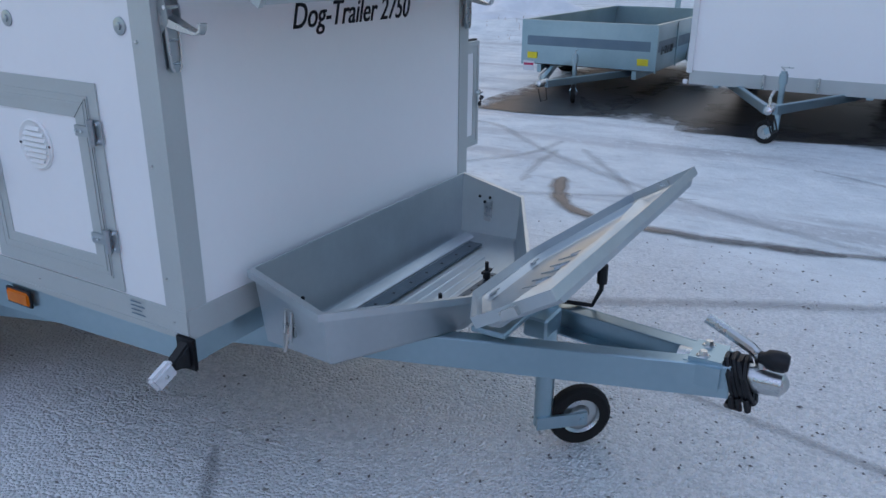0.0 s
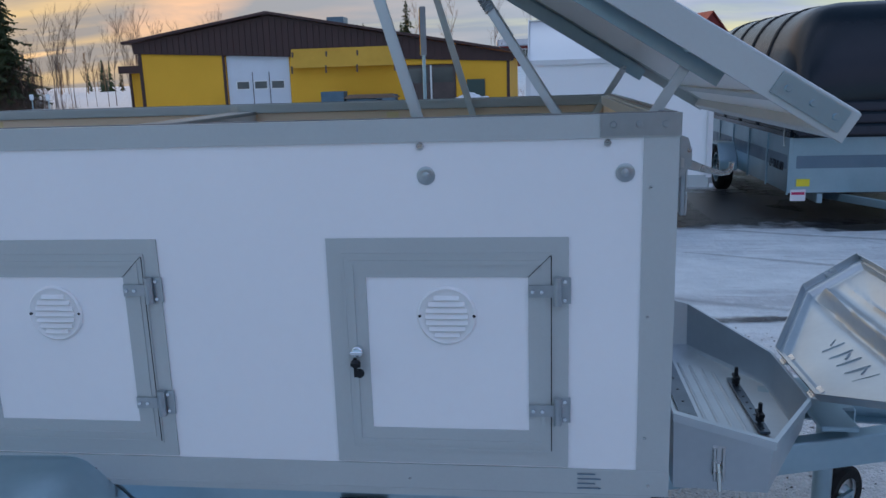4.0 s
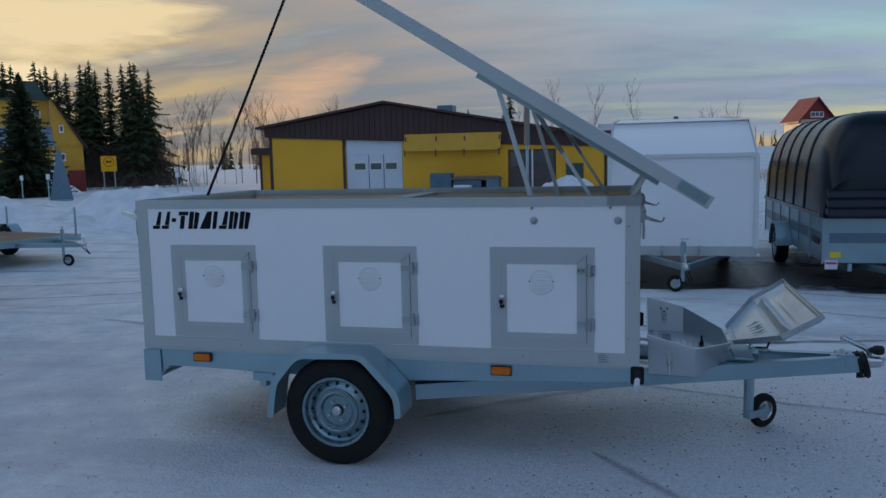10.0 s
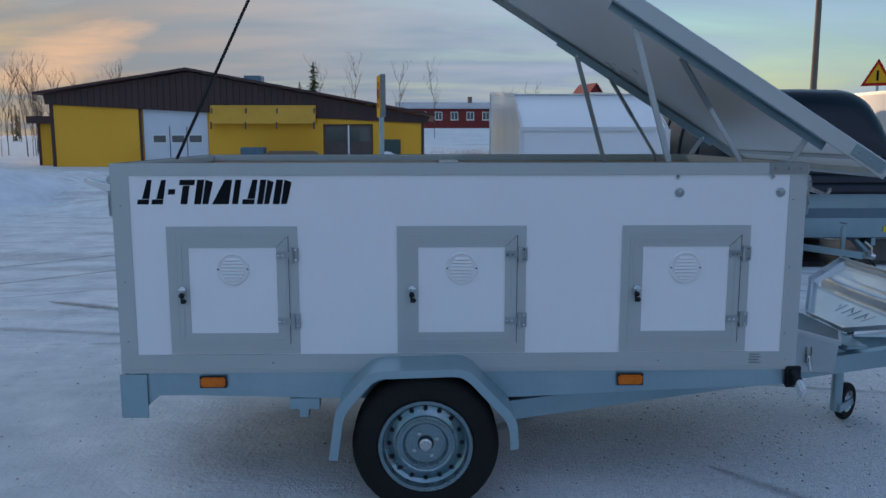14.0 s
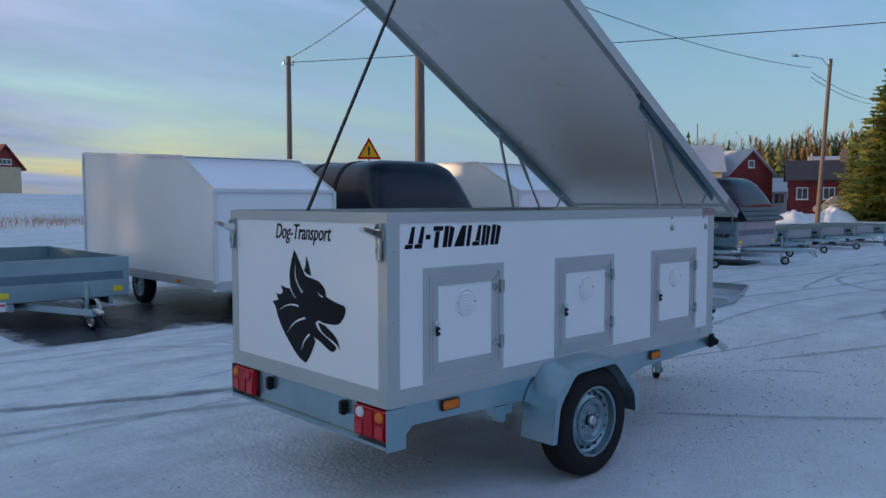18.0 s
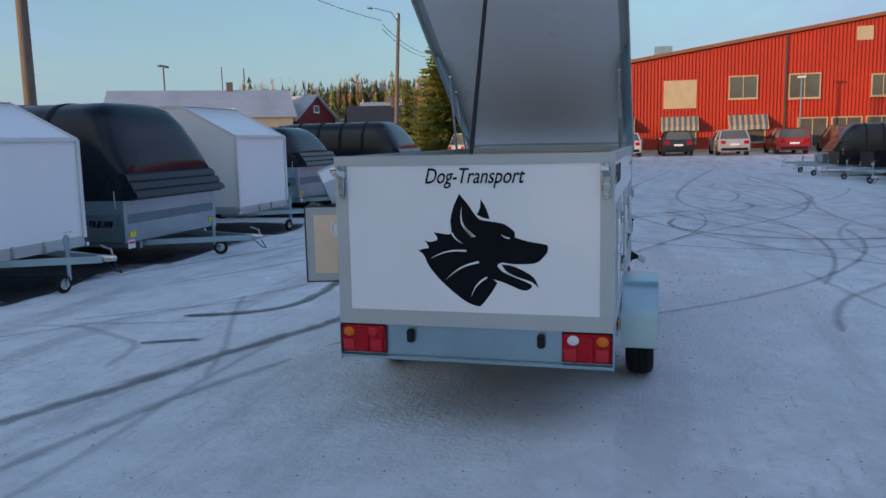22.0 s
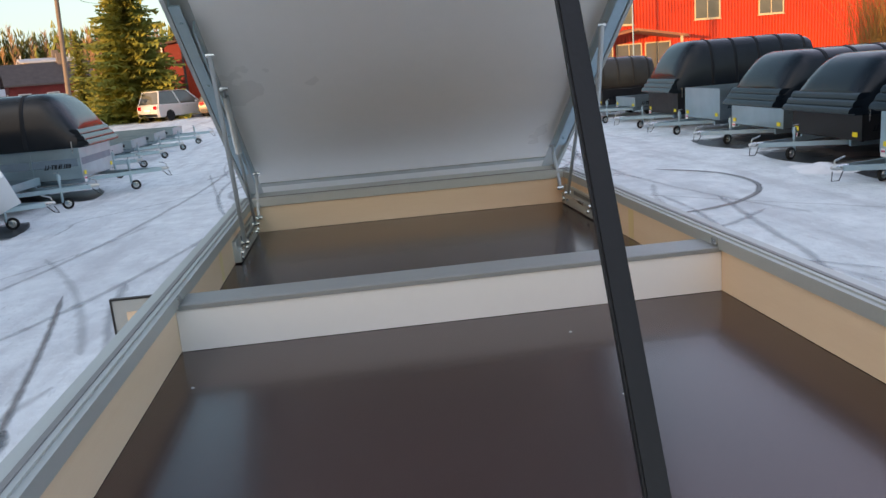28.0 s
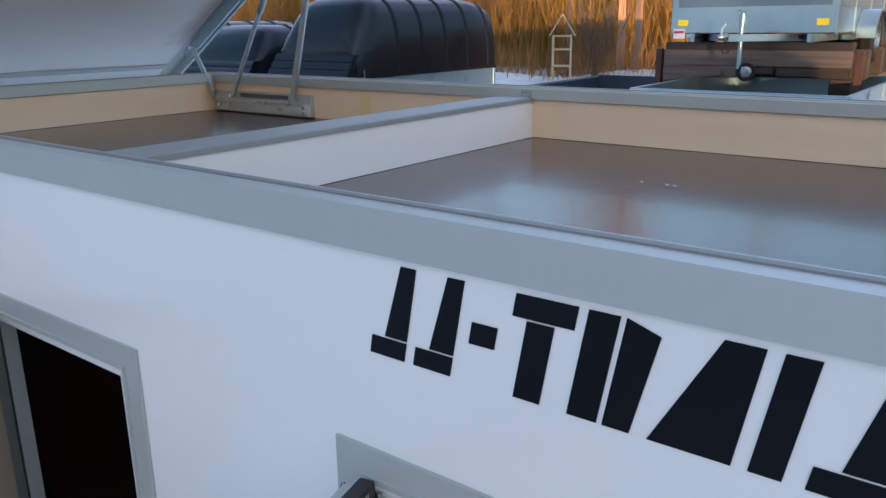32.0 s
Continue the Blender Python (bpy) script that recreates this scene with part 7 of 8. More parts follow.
for ya, za, yb2, zb2 in ((11.4, 4.92, -25.0, 10.2), (-25.0, 10.2, -61.4, 4.92)):
    bm = B()
    prism(bm, [(ya, za), (yb2, zb2), (yb2, zb2 + 0.22), (ya, za + 0.22)], "x", XR - 0.35, XR + 20.3)
    part("roof", bm, M_canopy, hall, "brown-edged roof")
pbox("plinth", hall, M_cream, XR - 0.09, -60, ZR, XR - 0.003, 10.9, ZR + 0.24)
for y in (11.06, -8.2):
    pbox("downpipe", hall, M_brown, XR - 0.16, y - 0.06, ZR, XR - 0.05, y + 0.06, hall_top(y) - 0.1)
pbox("roof_unit", hall, M_galv, XR + 2, -1.2, 6.5, XR + 3.2, -0.0, 7.6, 0.03)
pbox("raised_ridge", hall, M_redboard, XR + 6, -2.0, 6.0, XR + 14, 7.0, 7.0)
def on_hall(y, z):
    return Matrix.Translation((XR - 0.08, y, z)) @ FACE_NEG_X
for y, z, w, h in ((-4.75, 3.75, 1.8, 1.5), (-8.4, 3.65, 1.9, 1.6), (-13.2, 3.65, 1.4, 1.4), (-16.4, 3.65, 1.85, 1.45), (-22.5, 3.65, 1.8, 1.45), (-27.0, 3.65, 1.8, 1.45)):
    window(hall, on_hall(y, z), w, h, M_cream, bars=2)
pbox("boarded_panel", hall, M_cream, XR - 0.09, -2.75, 3.25, XR - 0.047, -0.65, 5.1, label="beige boarded-over window")
pbox("wall_vent", hall, M_cream, XR - 0.09, -13.2, 7.15, XR - 0.047, -12.25, 8.0)
sg = pbox("sign_board", hall, M_cream, XR - 0.14, -20.2, 5.25, XR - 0.047, -15.0, 6.15, label="cream company sign with plain dark shapes")
for k in range(9):
    pbox("sign_block", sg, M_ink, XR - 0.15, -15.55 - k * 0.36 - 0.27, 5.52, XR - 0.141, -15.55 - k * 0.36, 5.88)
bm = B()
for k in range(14):
    a0, a1 = math.pi * (0.1 + 1.1 * k / 14) - 1.4, math.pi * (0.1 + 1.1 * (k + 1) / 14) - 1.4
    prism(bm, [(-18.9 - 0.75 * math.cos(a0), 5.7 + 0.26 * math.sin(a0)), (-18.9 - 0.75 * math.cos(a1), 5.7 + 0.26 * math.sin(a1)), (-18.9 - 0.68 * math.cos(a1), 5.7 + 0.20 * math.sin(a1)), (-18.9 - 0.68 * math.cos(a0), 5.7 + 0.20 * math.sin(a0))], "x", XR - 0.155, XR - 0.141)
part("sign_swoosh", bm, M_ink, sg)
for ya, yb2 in ((6.6, 4.6), (3.25, 1.2), (-0.5, -2.9), (-4.75, -7.2)):
    bm = B()
    prism(bm, [(XR - 0.95, 1.95), (XR - 0.06, 2.65), (XR - 0.06, 2.72), (XR - 0.98, 2.02), (XR - 0.98, 1.75), (XR - 0.95, 1.75)], "y", yb2, ya)
    awn = part("awning", bm, M_cream, hall, "striped fabric awning")
    n = 7
    for k in range(n):
        y = yb2 + (ya - yb2) * (k + 0.25) / n
        bm = B()
        prism(bm, [(XR - 0.99, 1.76), (XR - 0.985, 2.03), (XR - 0.07, 2.735), (XR - 0.07, 2.742), (XR - 0.992, 2.035), (XR - 0.998, 1.76)], "y", y, y + (ya - yb2) / n * 0.45)
        part("awning_stripe", bm, M_stripe, awn)
    window(hall, on_hall(ya - 0.1, 0.9), ya - yb2 - 0.2, 1.2, M_cream, bars=2)
for k in range(6):
    window(hall, on_hall(-9.0 - k * 2.0, 0.55), 1.8, 1.9, M_cream, "shop_window", 2)
bm = B()
prism(bm, [(-14.2, 2.75), (-17.6, 3.35), (-21.0, 2.75), (-21.0, 2.6), (-17.6, 3.2), (-14.2, 2.6)], "x", XR - 2.6, XR - 0.06)
part("entrance_canopy", bm, M_canopy, hall, "brown entrance canopy")
for y in (-14.6, -20.6):
    pbox("canopy_post", hall, M_cream, XR - 2.5, y - 0.07, ZR - 0.05, XR - 2.36, y + 0.07, 2.68)
hp = pbox("heat_pump", hall, M_cream, XR - 0.45, 3.4, 0.95, XR - 0.06, 4.35, 1.65, 0.02, "cream heat pump unit")
bm = B()
lathe(bm, [(0.26, -0.01), (0.26, 0.0), (0.20, 0.012), (0.001, 0.016)], (0, 0, 0), "z", 20)
fn = part("fan_grille", bm, M_galv, hp)
fn.matrix_basis = Matrix.Translation((XR - 0.455, 3.8, 1.3)) @ FACE_NEG_X
wing = thing("red_barn", "dark red barn behind the spruce", "building")
pbox("wall", wing, M_redwood, XR + 3, 11.3, 0.2, XR + 16, 13.0, 5.0)
bm = B()
prism(bm, [(11.4, 5.0), (13.4, 4.8), (13.4, 4.95), (11.4, 5.15)], "x", XR + 2.6, XR + 16.4)
part("roof", bm, M_brownroof, wing)
pbox("wing_pipe", wing, M_trim, XR + 2.88, 12.9, 0.2, XR + 2.97, 13.0, 4.8)


def house(name, label, m, w, d, h, ridge, wall_mat, roof_mat, wins=2, trim=M_trim):
    """A gabled house, ridge along local x, front on local -y."""
    th = thing(name, label, "building", m=m)
    bm = B()
    prism(bm, [(-d / 2, -0.3), (-d / 2, h), (0, ridge), (d / 2, h), (d / 2, -0.3)], "x", -w / 2, w / 2)
    part("wall", bm, wall_mat, th)
    for s in (-1, 1):
        bm = B()
        k = (ridge - h) / (d / 2)
        prism(bm, [(s * (d / 2 + 0.4), h - 0.4 * k), (0, ridge), (0, ridge + 0.15), (s * (d / 2 + 0.4), h - 0.4 * k + 0.15)], "x", -w / 2 - 0.35, w / 2 + 0.35)
        part("roof", bm, roof_mat, th)
    for k in range(wins):
        x = -w / 2 + (k + 0.5) * w / wins
        window(th, Matrix.Translation((x - 0.5, -d / 2 - 0.002, h * 0.4)) @ FACE_NEG_Y, 1.0, 1.1, trim, bars=2)
    for s in (-1, 1):
        f = FACE_POS_X if s > 0 else FACE_NEG_X
        window(th, Matrix.Translation((s * (w / 2 + 0.002), -s * 0.5, h * 0.42)) @ f, 1.0, 1.1, trim, bars=2)
        window(th, Matrix.Translation((s * (w / 2 + 0.002), -s * 0.35, h + (ridge - h) * 0.25)) @ f, 0.7, 0.7, trim)
    pbox("chimney", th, M_masonry, w * 0.15, -0.3, ridge - 0.3, w * 0.15 + 0.6, 0.3, ridge + 0.9)
    return th


house("grey_roofed_hall", "long low hall with a pale snowy roof", pose(64.3, 42.0, 0, 0, 0, -58.5), 16, 12, 4.1, 6.6, M_cream, M_roofgrey, 4)
house("red_house", "red house with white window frames and snowy roof", pose(72.3, 36.9, 0.2, 0, 0, 65), 9, 5.0, 3.8, 6.0, M_redwood, M_roofgrey, 3)
house("red_cottage", "low red cottage with dark roof", pose(73.5, 27.0, 0.2, 0, 0, -64), 6.6, 4.4, 3.3, 4.8, M_redwood, M_brown, 3)
house("cream_house", "pale yellow house behind the cottage", pose(88.9, 32.3, 0.2, 0, 0, -64), 4.6, 3.6, 5.7, 6.0, M_cream, M_roofgrey, 1)
house("white_shed", "small pale shed in the snow", pose(78, 33.3, 0.2, 0, 0, -70), 5, 4, 2.2, 3.4, M_trim, M_roofgrey, 1)
house("red_storehouse", "long low red storehouse with a row of windows", pose(4.6, 108, 2.4, 0, 0, 4), 15, 8, 2.6, 3.4, M_redwood, M_roofgrey, 7)
house("dark_cottage", "far red cottage among the trees", pose(-33, 120, 0.4, 0, 0, 10), 10, 7, 2.6, 4.6, M_redwood, M_roofgrey, 2)
house("pink_hall", "long pale hall beyond the trailers", pose(95, 62, 0.2, 0, 0, -55), 30, 14, 4.0, 7.0, M_cream, M_roofgrey, 5)
tower = thing("grain_tower", "square grain tower with grey walls and red gable roof", "building", m=pose(24.6, 113.0, 0.55, 0, 0, 18))
bm = B()
prism(bm, [(-2.2, -2.5), (-2.2, 5.3), (2.2, 5.3), (2.2, -2.5)], "y", -2.2, 2.2)
part("wall", bm, M_cream, tower, "pale weathered rendered wall")
bm = B()
prism(bm, [(-2.2, 5.3), (0, 8.0), (2.2, 5.3)], "y", -2.2, 2.2)
part("gable", bm, M_redwood, tower, "red boarded gable")
for s_ in (-1, 1):
    bm = B()
    prism(bm, [(s_ * 2.7, 4.85), (0, 8.05), (0, 8.25), (s_ * 2.7, 5.05)], "y", -2.6, 2.6)
    part("roof", bm, M_roofred, tower, "brown-red sheet roof")
window(tower, Matrix.Translation((-0.9, -2.202, 5.6)) @ FACE_NEG_Y, 1.8, 0.7, bars=3)
for x in (-1.2, 0.2):
    window(tower, Matrix.Translation((x, -2.202, 0.2)) @ FACE_NEG_Y, 0.7, 0.8)

# yellow tower house on the left
yt = thing("yellow_mill", "yellow timber mill with blue lean-to roofs", "building", m=pose(-38.2, 43.0, 0.1, 0, 0, 41.5) @ Matrix.Translation((-0.95, 0, 0)) @ Matrix.Diagonal((0.69, 0.80, 0.98, 1)))
pbox("wall", yt, M_yellowboard, -1.9, -2.4, -0.4, 2.6, 2.4, 6.2)
bm = B()
prism(bm, [(-2.2, 6.15), (-0.6, 6.3), (0.3, 7.4), (1.5, 7.4), (2.3, 6.3), (3.0, 6.15)], "y", -2.8, 2.8)
part("roof", bm, M_greenpaint, yt, "green roof with raised hatch")
pbox("low_wall", yt, M_yellowboard, -3.9, -4.0, -0.4, 2.6, -2.401, 3.0)
bm = B()
prism(bm, [(-4.5, 2.95), (-2.2, 4.35), (-2.2, 4.47), (-4.5, 3.07)], "x", -4.3, 2.75)
part("lean_to_roof", bm, M_bluepaint, yt, "blue snowy lean-to roof")
pbox("side_wing", yt, M_yellowboard, 2.601, -4.0, -0.4, 5.2, 2.4, 3.0)
bm = B()
prism(bm, [(2.601, 3.0), (2.601, 6.2), (5.3, 2.9)], "y", -4.0, 2.4)
part("sloped_wall", bm, M_yellowboard, yt)
bm = B()
prism(bm, [(2.58, 6.2), (5.5, 2.75), (5.6, 2.85), (2.58, 6.34)], "y", -4.3, 2.8)
part("side_roof", bm, M_brownroof, yt)
window(yt, Matrix.Translation((0.9, -2.402, 5.0)) @ FACE_NEG_Y, 0.8, 0.5)
for x, z in ((3.2, 3.9), (3.2, 2.0)):
    window(yt, Matrix.Translation((x, -4.002, z)) @ FACE_NEG_Y, 0.4, 0.5)
pbox("corner_board", yt, M_trim, 2.55, -2.45, 2.5, 2.68, -2.40, 6.2)
pbox("corner_board", yt, M_trim, 2.5, -4.05, -0.4, 2.62, -4.0, 3.0)
pbox("porch", yt, M_redwood, 3.7, -4.9, -0.3, 5.2, -4.01, 1.3)

# ---- signs and poles ----
def post_sign(name, label, m, w, h, z, face, posts=2, kind=0):
    th = thing(name, label, "sign", m=m)
    for x in ((-w * 0.35, w * 0.35) if posts == 2 else (0,)):
        pcyl("post", th, M_galv, (x, 0.03, -0.3), (x, 0.03, z + h * 0.95), 0.03, 10)
    pbox("plate", th, face, -w / 2, -0.012, z, w / 2, 0.0, z + h, 0.003)
    if kind == 1:
        bm = B()
        lathe(bm, [(w * 0.34, 0.0), (w * 0.34, 0.003), (w * 0.30, 0.003), (w * 0.30, 0.0)], (0, 0, 0), "z", 24, False)
        r = part("ring", bm, M_signred, th)
        r.matrix_basis = Matrix.Translation((0, -0.014, z + h * 0.62)) @ FACE_NEG_Y
        pbox("figure_bar", th, M_ink, -w * 0.16, -0.016, z + h * 0.56, -w * 0.02, -0.0125, z + h * 0.70)
        pbox("figure_bar", th, M_ink, w * 0.03, -0.016, z + h * 0.56, w * 0.17, -0.0125, z + h * 0.70)
    return th


sp = thing("speed_sign", "yellow box-shaped speed sign on two grey posts", "sign", m=pose(0.21, 13.55, gz(0.21, 13.55), 0, 0, -81))
for x in (-0.22, 0.22):
    pcyl("post", sp, M_galv, (x, 0.055, -0.3), (x, 0.055, 1.85), 0.03, 10)
pbox("case", sp, M_rimseal, -0.36, 0.0, 1.72, 0.36, 0.11, 2.58, 0.01, "dark grey metal case")
pbox("face", sp, M_signyellow, -0.35, -0.006, 1.73, 0.35, -0.0005, 2.57, label="yellow face")
bm = B()
lathe(bm, [(0.27, 0.0), (0.27, 0.004), (0.22, 0.004), (0.22, 0.0)], (0, 0, 0), "z", 28, False)
q = part("ring", bm, M_signred, sp)
q.matrix_basis = Matrix.Translation((0, -0.0065, 2.18)) @ FACE_NEG_Y
lettering("lettering", "50", 0.30, M_ink, sp, Matrix.Translation((0, -0.0085, 2.18)) @ FACE_NEG_Y, 0.0, 0.002, 0.85)
post_sign("road_sign", "square yellow road sign on two posts", pose(-27.6, 36.3, gz(-27.6, 36.3), 0, 0, 42), 0.85, 0.9, 1.35, M_signyellow, 2, 1)
tri = thing("warning_sign", "triangular warning sign on a post", "sign", m=pose(12.0, 15.9, gz(12, 15.9), 0, 0, -38))
pcyl("post", tri, M_galv, (0, 0.03, -0.2), (0, 0.03, 2.9), 0.03, 10)
bm = B()
prism(bm, [(-0.36, 2.46), (0.36, 2.46), (0.0, 3.10)], "y", -0.015, 0.0)
part("rim", bm, M_signred, tri, "red rim")
bm = B()
prism(bm, [(-0.26, 2.53), (0.26, 2.53), (0.0, 2.98)], "y", -0.019, -0.0155)
part("face", bm, M_signyellow, tri, "yellow face")
pbox("mark", tri, M_ink, -0.025, -0.023, 2.58, 0.025, -0.0195, 2.82)
wedge = thing("sign_back", "grey triangular road sign seen from behind", "sign", m=pose(-23.1, 26.9, gz(-23.1, 26.9), 0, 0, 42) @ Matrix.Scale(0.66, 4, (1, 0, 0)))
bm = B()
prism(bm, [(-0.75, 0.0), (0.75, 0.0), (0.12, 2.3), (-0.12, 2.3)], "y", -0.05, 0.05)
part("panel", bevelled(bm, 0.01), M_stripe, wedge)
pbox("foot", wedge, M_galv, -0.6, -0.4, -0.1, 0.6, 0.4, 0.05)
for k, (x, y) in enumerate(((-28.5, 30.5), (-21.0, 33.0), (-19.2, 31.5), (-23.0, 26.0))):
    mk = thing("snow_marker", "slim reflective snow marker post", "post", "snow markers", pose(x, y, gz(x, y)))
    pcyl("post", mk, M_galv, (0, 0, -0.1), (0, 0, 1.25), 0.025, 8)
    pbox("reflector", mk, M_tagwhite, -0.09, -0.03, 1.0, 0.09, 0.03, 1.25, 0.01)


def pole(x, y, h, label, lean=0.0, lamp=False, r=0.13):
    th = thing("utility_pole", label, "pole", "utility poles", pose(x, y, gz(x, y), lean, 0, 0))
    pcyl("shaft", th, M_pole, (0, 0, -0.5), (0, 0, h), r, 12, r * 0.72)
    pbox("cross_pin", th, M_galv, -0.25, -0.03, h - 0.35, 0.25, 0.03, h - 0.27)
    for s in (-1, 1):
        pcyl("insulator", th, M_trim, (s * 0.2, 0, h - 0.27), (s * 0.2, 0, h - 0.12), 0.04, 8)
    if lamp:
        bm = B()
        pipe(bm, [(0, 0, h - 0.5), (-0.4, 0.3, h + 0.0), (-1.3, 1.0, h + 0.1)], 0.03, 6)
        part("lamp_arm", bm, M_galv, th)
        bm = B()
        box(bm, -1.75, 1.1, h + 0.04, -1.25, 1.35, h + 0.14)
        part("lamp_head", bevelled(bm, 0.03), M_galv, th)
    return th


pole(14.8, 24.8, 7.2, "weathered timber utility pole")
pole(13.8, 15.7, 9.5, "tall timber utility pole behind the trailers", 0, False, 0.17)
pole(41.4, 14.9, 8.8, "leaning timber pole with a street lamp", 3.0, True)
pole(-15.1, 12.4, 9.0, "dark timber pole at the yard's edge")
pole(66, 19.0, 9.5, "far timber utility pole")
for x, y, h in ((49.5, 9.3, 6.2), (49.4, -8.75, 4.5), (49.4, -17.3, 5.9)):
    lm = thing("yard_lamp", "slim metal yard lamp post", "lamp", "yard lamps", pose(x, y, gz(x, y)))
    pcyl("post", lm, M_galv, (0, 0, -0.2), (0, 0, h), 0.045, 10)
    pbox("lamp_head", lm, M_trim, -0.30, -0.22, h, 0.1, 0.22, h + 0.12, 0.02)
mast = thing("flood_mast", "tall mast with floodlights", "lamp", m=pose(88, 62, 0))
pcyl("post", mast, M_pole, (0, 0, 0), (0, 0, 12), 0.10, 8)
pbox("lamp_bar", mast, M_pole, -0.8, -0.06, 11.9, 0.8, 0.06, 12.02)
for s in (-0.75, 0.75):
    pbox("floodlight", mast, M_pole, s - 0.3, -0.2, 11.75, s + 0.3, 0.2, 11.98, 0.05)
for x, y in ((210, 125), (216, 121)):
    py = thing("power_pylon", "far lattice power pylon", "pylon", "pylons", pose(x, y, 0, 0, 0, 30))
    for s in (-1, 1):
        pbeam("leg", py, M_pole, (s * 2.2, 0, 0), (s * 1.6, 0, 24.5), 0.26, 0.26)
    pbox("cross_arm", py, M_pole, -4.5, -0.12, 21.5, 4.5, 0.12, 21.8)
    pbeam("brace", py, M_pole, (-2, 0, 8), (1.8, 0, 21), 0.18, 0.18)
    pbeam("brace", py, M_pole, (2, 0, 8), (-1.8, 0, 21), 0.18, 0.18)


def wire(a, b, sag, r=0.016):
    a, b = Vector(a), Vector(b)
    bm = B()
    pipe(bm, [a + (b - a) * t - Vector((0, 0, sag * 4 * t * (1 - t))) for t in np.linspace(0, 1, 18)], r, 4)
    return tagged(part("overhead_wire", bm, M_black), "thin black overhead wire", "wire", "overhead wires")


wire((14.8, 24.8, 7.05), (13.8, 15.7, 8.6), 0.2)
wire((14.8, 24.8, 6.9), (46.0, -31.5, 9.0), 0.7)
wire((13.8, 15.7, 9.3), (41.8, 15.6, 8.6), 0.6)
wire((41.8, 15.6, 8.4), (66, 19.0, 9.3), 0.6)
wire((41.8, 15.6, 8.1), (66, 19.0, 9.0), 0.6)
wire((13.8, 15.7, 9.4), (44.0, -40.0, 13.5), 0.6, 0.014)


# ---- cars ----
def car(m, label, paint, tall=1.46, length=4.5, estate=True, lights=M_red):
    """Parked with its tail towards local -x."""
    th = thing("car", label, "car", "parked cars", m)
    w, g = 1.78, 0.2
    bm = B()
    prism(bm, [(0, 0.42), (0.05, 0.25), (length - 0.1, 0.25), (length, 0.45), (length - 0.05, 0.72), (length - 1.2, 0.92), (0.06, 0.98), (0.0, 0.8)], "y", -w / 2, w / 2)
    part("body", bevelled(bm, 0.06, 3), paint, th)
    tail = 0.12 if estate else 0.55
    bm = B()
    lo = [(tail, 0.95), (length - 1.25, 0.92)]
    hi = [(tail + (0.28 if estate else 0.45), tall), (length - 2.1, tall)]
    rows = []
    for (x0, z0), k in ((lo[0], 0.94), (lo[1], 0.94), (hi[1], 0.74), (hi[0], 0.74)):
        rows.append([bm.verts.new((x0, s * w / 2 * k, z0)) for s in (-1, 1)])
    for i in range(4):
        j = (i + 1) % 4
        bm.faces.new((rows[i][0], rows[i][1], rows[j][1], rows[j][0]))
    bm.faces.new([r[0] for r in rows])
    bm.faces.new([r[1] for r in rows][::-1])
    part("glasshouse", bevelled(bm, 0.04, 2), M_glass, th)
    bm = B()
    box(bm, hi[0][0] - 0.02, -w * 0.36, tall - 0.02, hi[1][0] + 0.05, w * 0.36, tall + 0.035)
    part("roof", bevelled(bm, 0.03, 2), paint, th)
    for s in (-1, 1):
        for xa, za, xb, zc in ((lo[0][0], 0.95, hi[0][0], tall), (length - 1.25, 0.93, hi[1][0], tall), ((lo[0][0] + lo[1][0]) / 2, 0.94, (hi[0][0] + hi[1][0]) / 2, tall)):
            pbeam("pillar", th, paint, (xa, s * w * 0.47, za), (xb, s * w * 0.37, zc), 0.06, 0.07)
        pbox("tail_light", th, lights, -0.02, s * w * 0.36 - 0.14, 0.68, 0.06, s * w * 0.36 + 0.14, 0.88, 0.02)
        pbox("mirror", th, paint, length - 1.75, s * (w / 2 + 0.02), 0.92, length - 1.6, s * (w / 2 + 0.18), 1.05, 0.02)
        for x in (0.85, length - 0.85):
            bm = B()
            lathe(bm, [(0.2, -0.1), (0.31, -0.1), (0.325, -0.06), (0.325, 0.06), (0.31, 0.1), (0.2, 0.1)], (x, s * (w / 2 - 0.09), 0.325), "y", 24)
            wh = part("wheel", bm, M_tyre, th)
            bm = B()
            lathe(bm, [(0.2, s * 0.09), (0.18, s * 0.07), (0.05, s * 0.085), (0.001, s * 0.09)], (x, s * (w / 2 - 0.09), 0.325), "y", 20)
            part("rim", bm, M_galv, wh)
    pbox("bumper", th, M_black, -0.04, -w * 0.42, 0.30, 0.06, w * 0.42, 0.46, 0.03)
    pbox("number_plate", th, M_tagwhite, -0.03, -0.26, 0.60, -0.005, 0.26, 0.71)
    return th


P_silver, P_red, P_black, P_grey, P_white, P_brown = (car_paint("car_paint_" + n, c) for n, c in (("silver", (0.45, 0.45, 0.46)), ("red", (0.38, 0.02, 0.02)), ("black", (0.02, 0.02, 0.022)), ("grey", (0.18, 0.18, 0.18)), ("white", (0.62, 0.61, 0.60)), ("bronze", (0.16, 0.11, 0.08))))
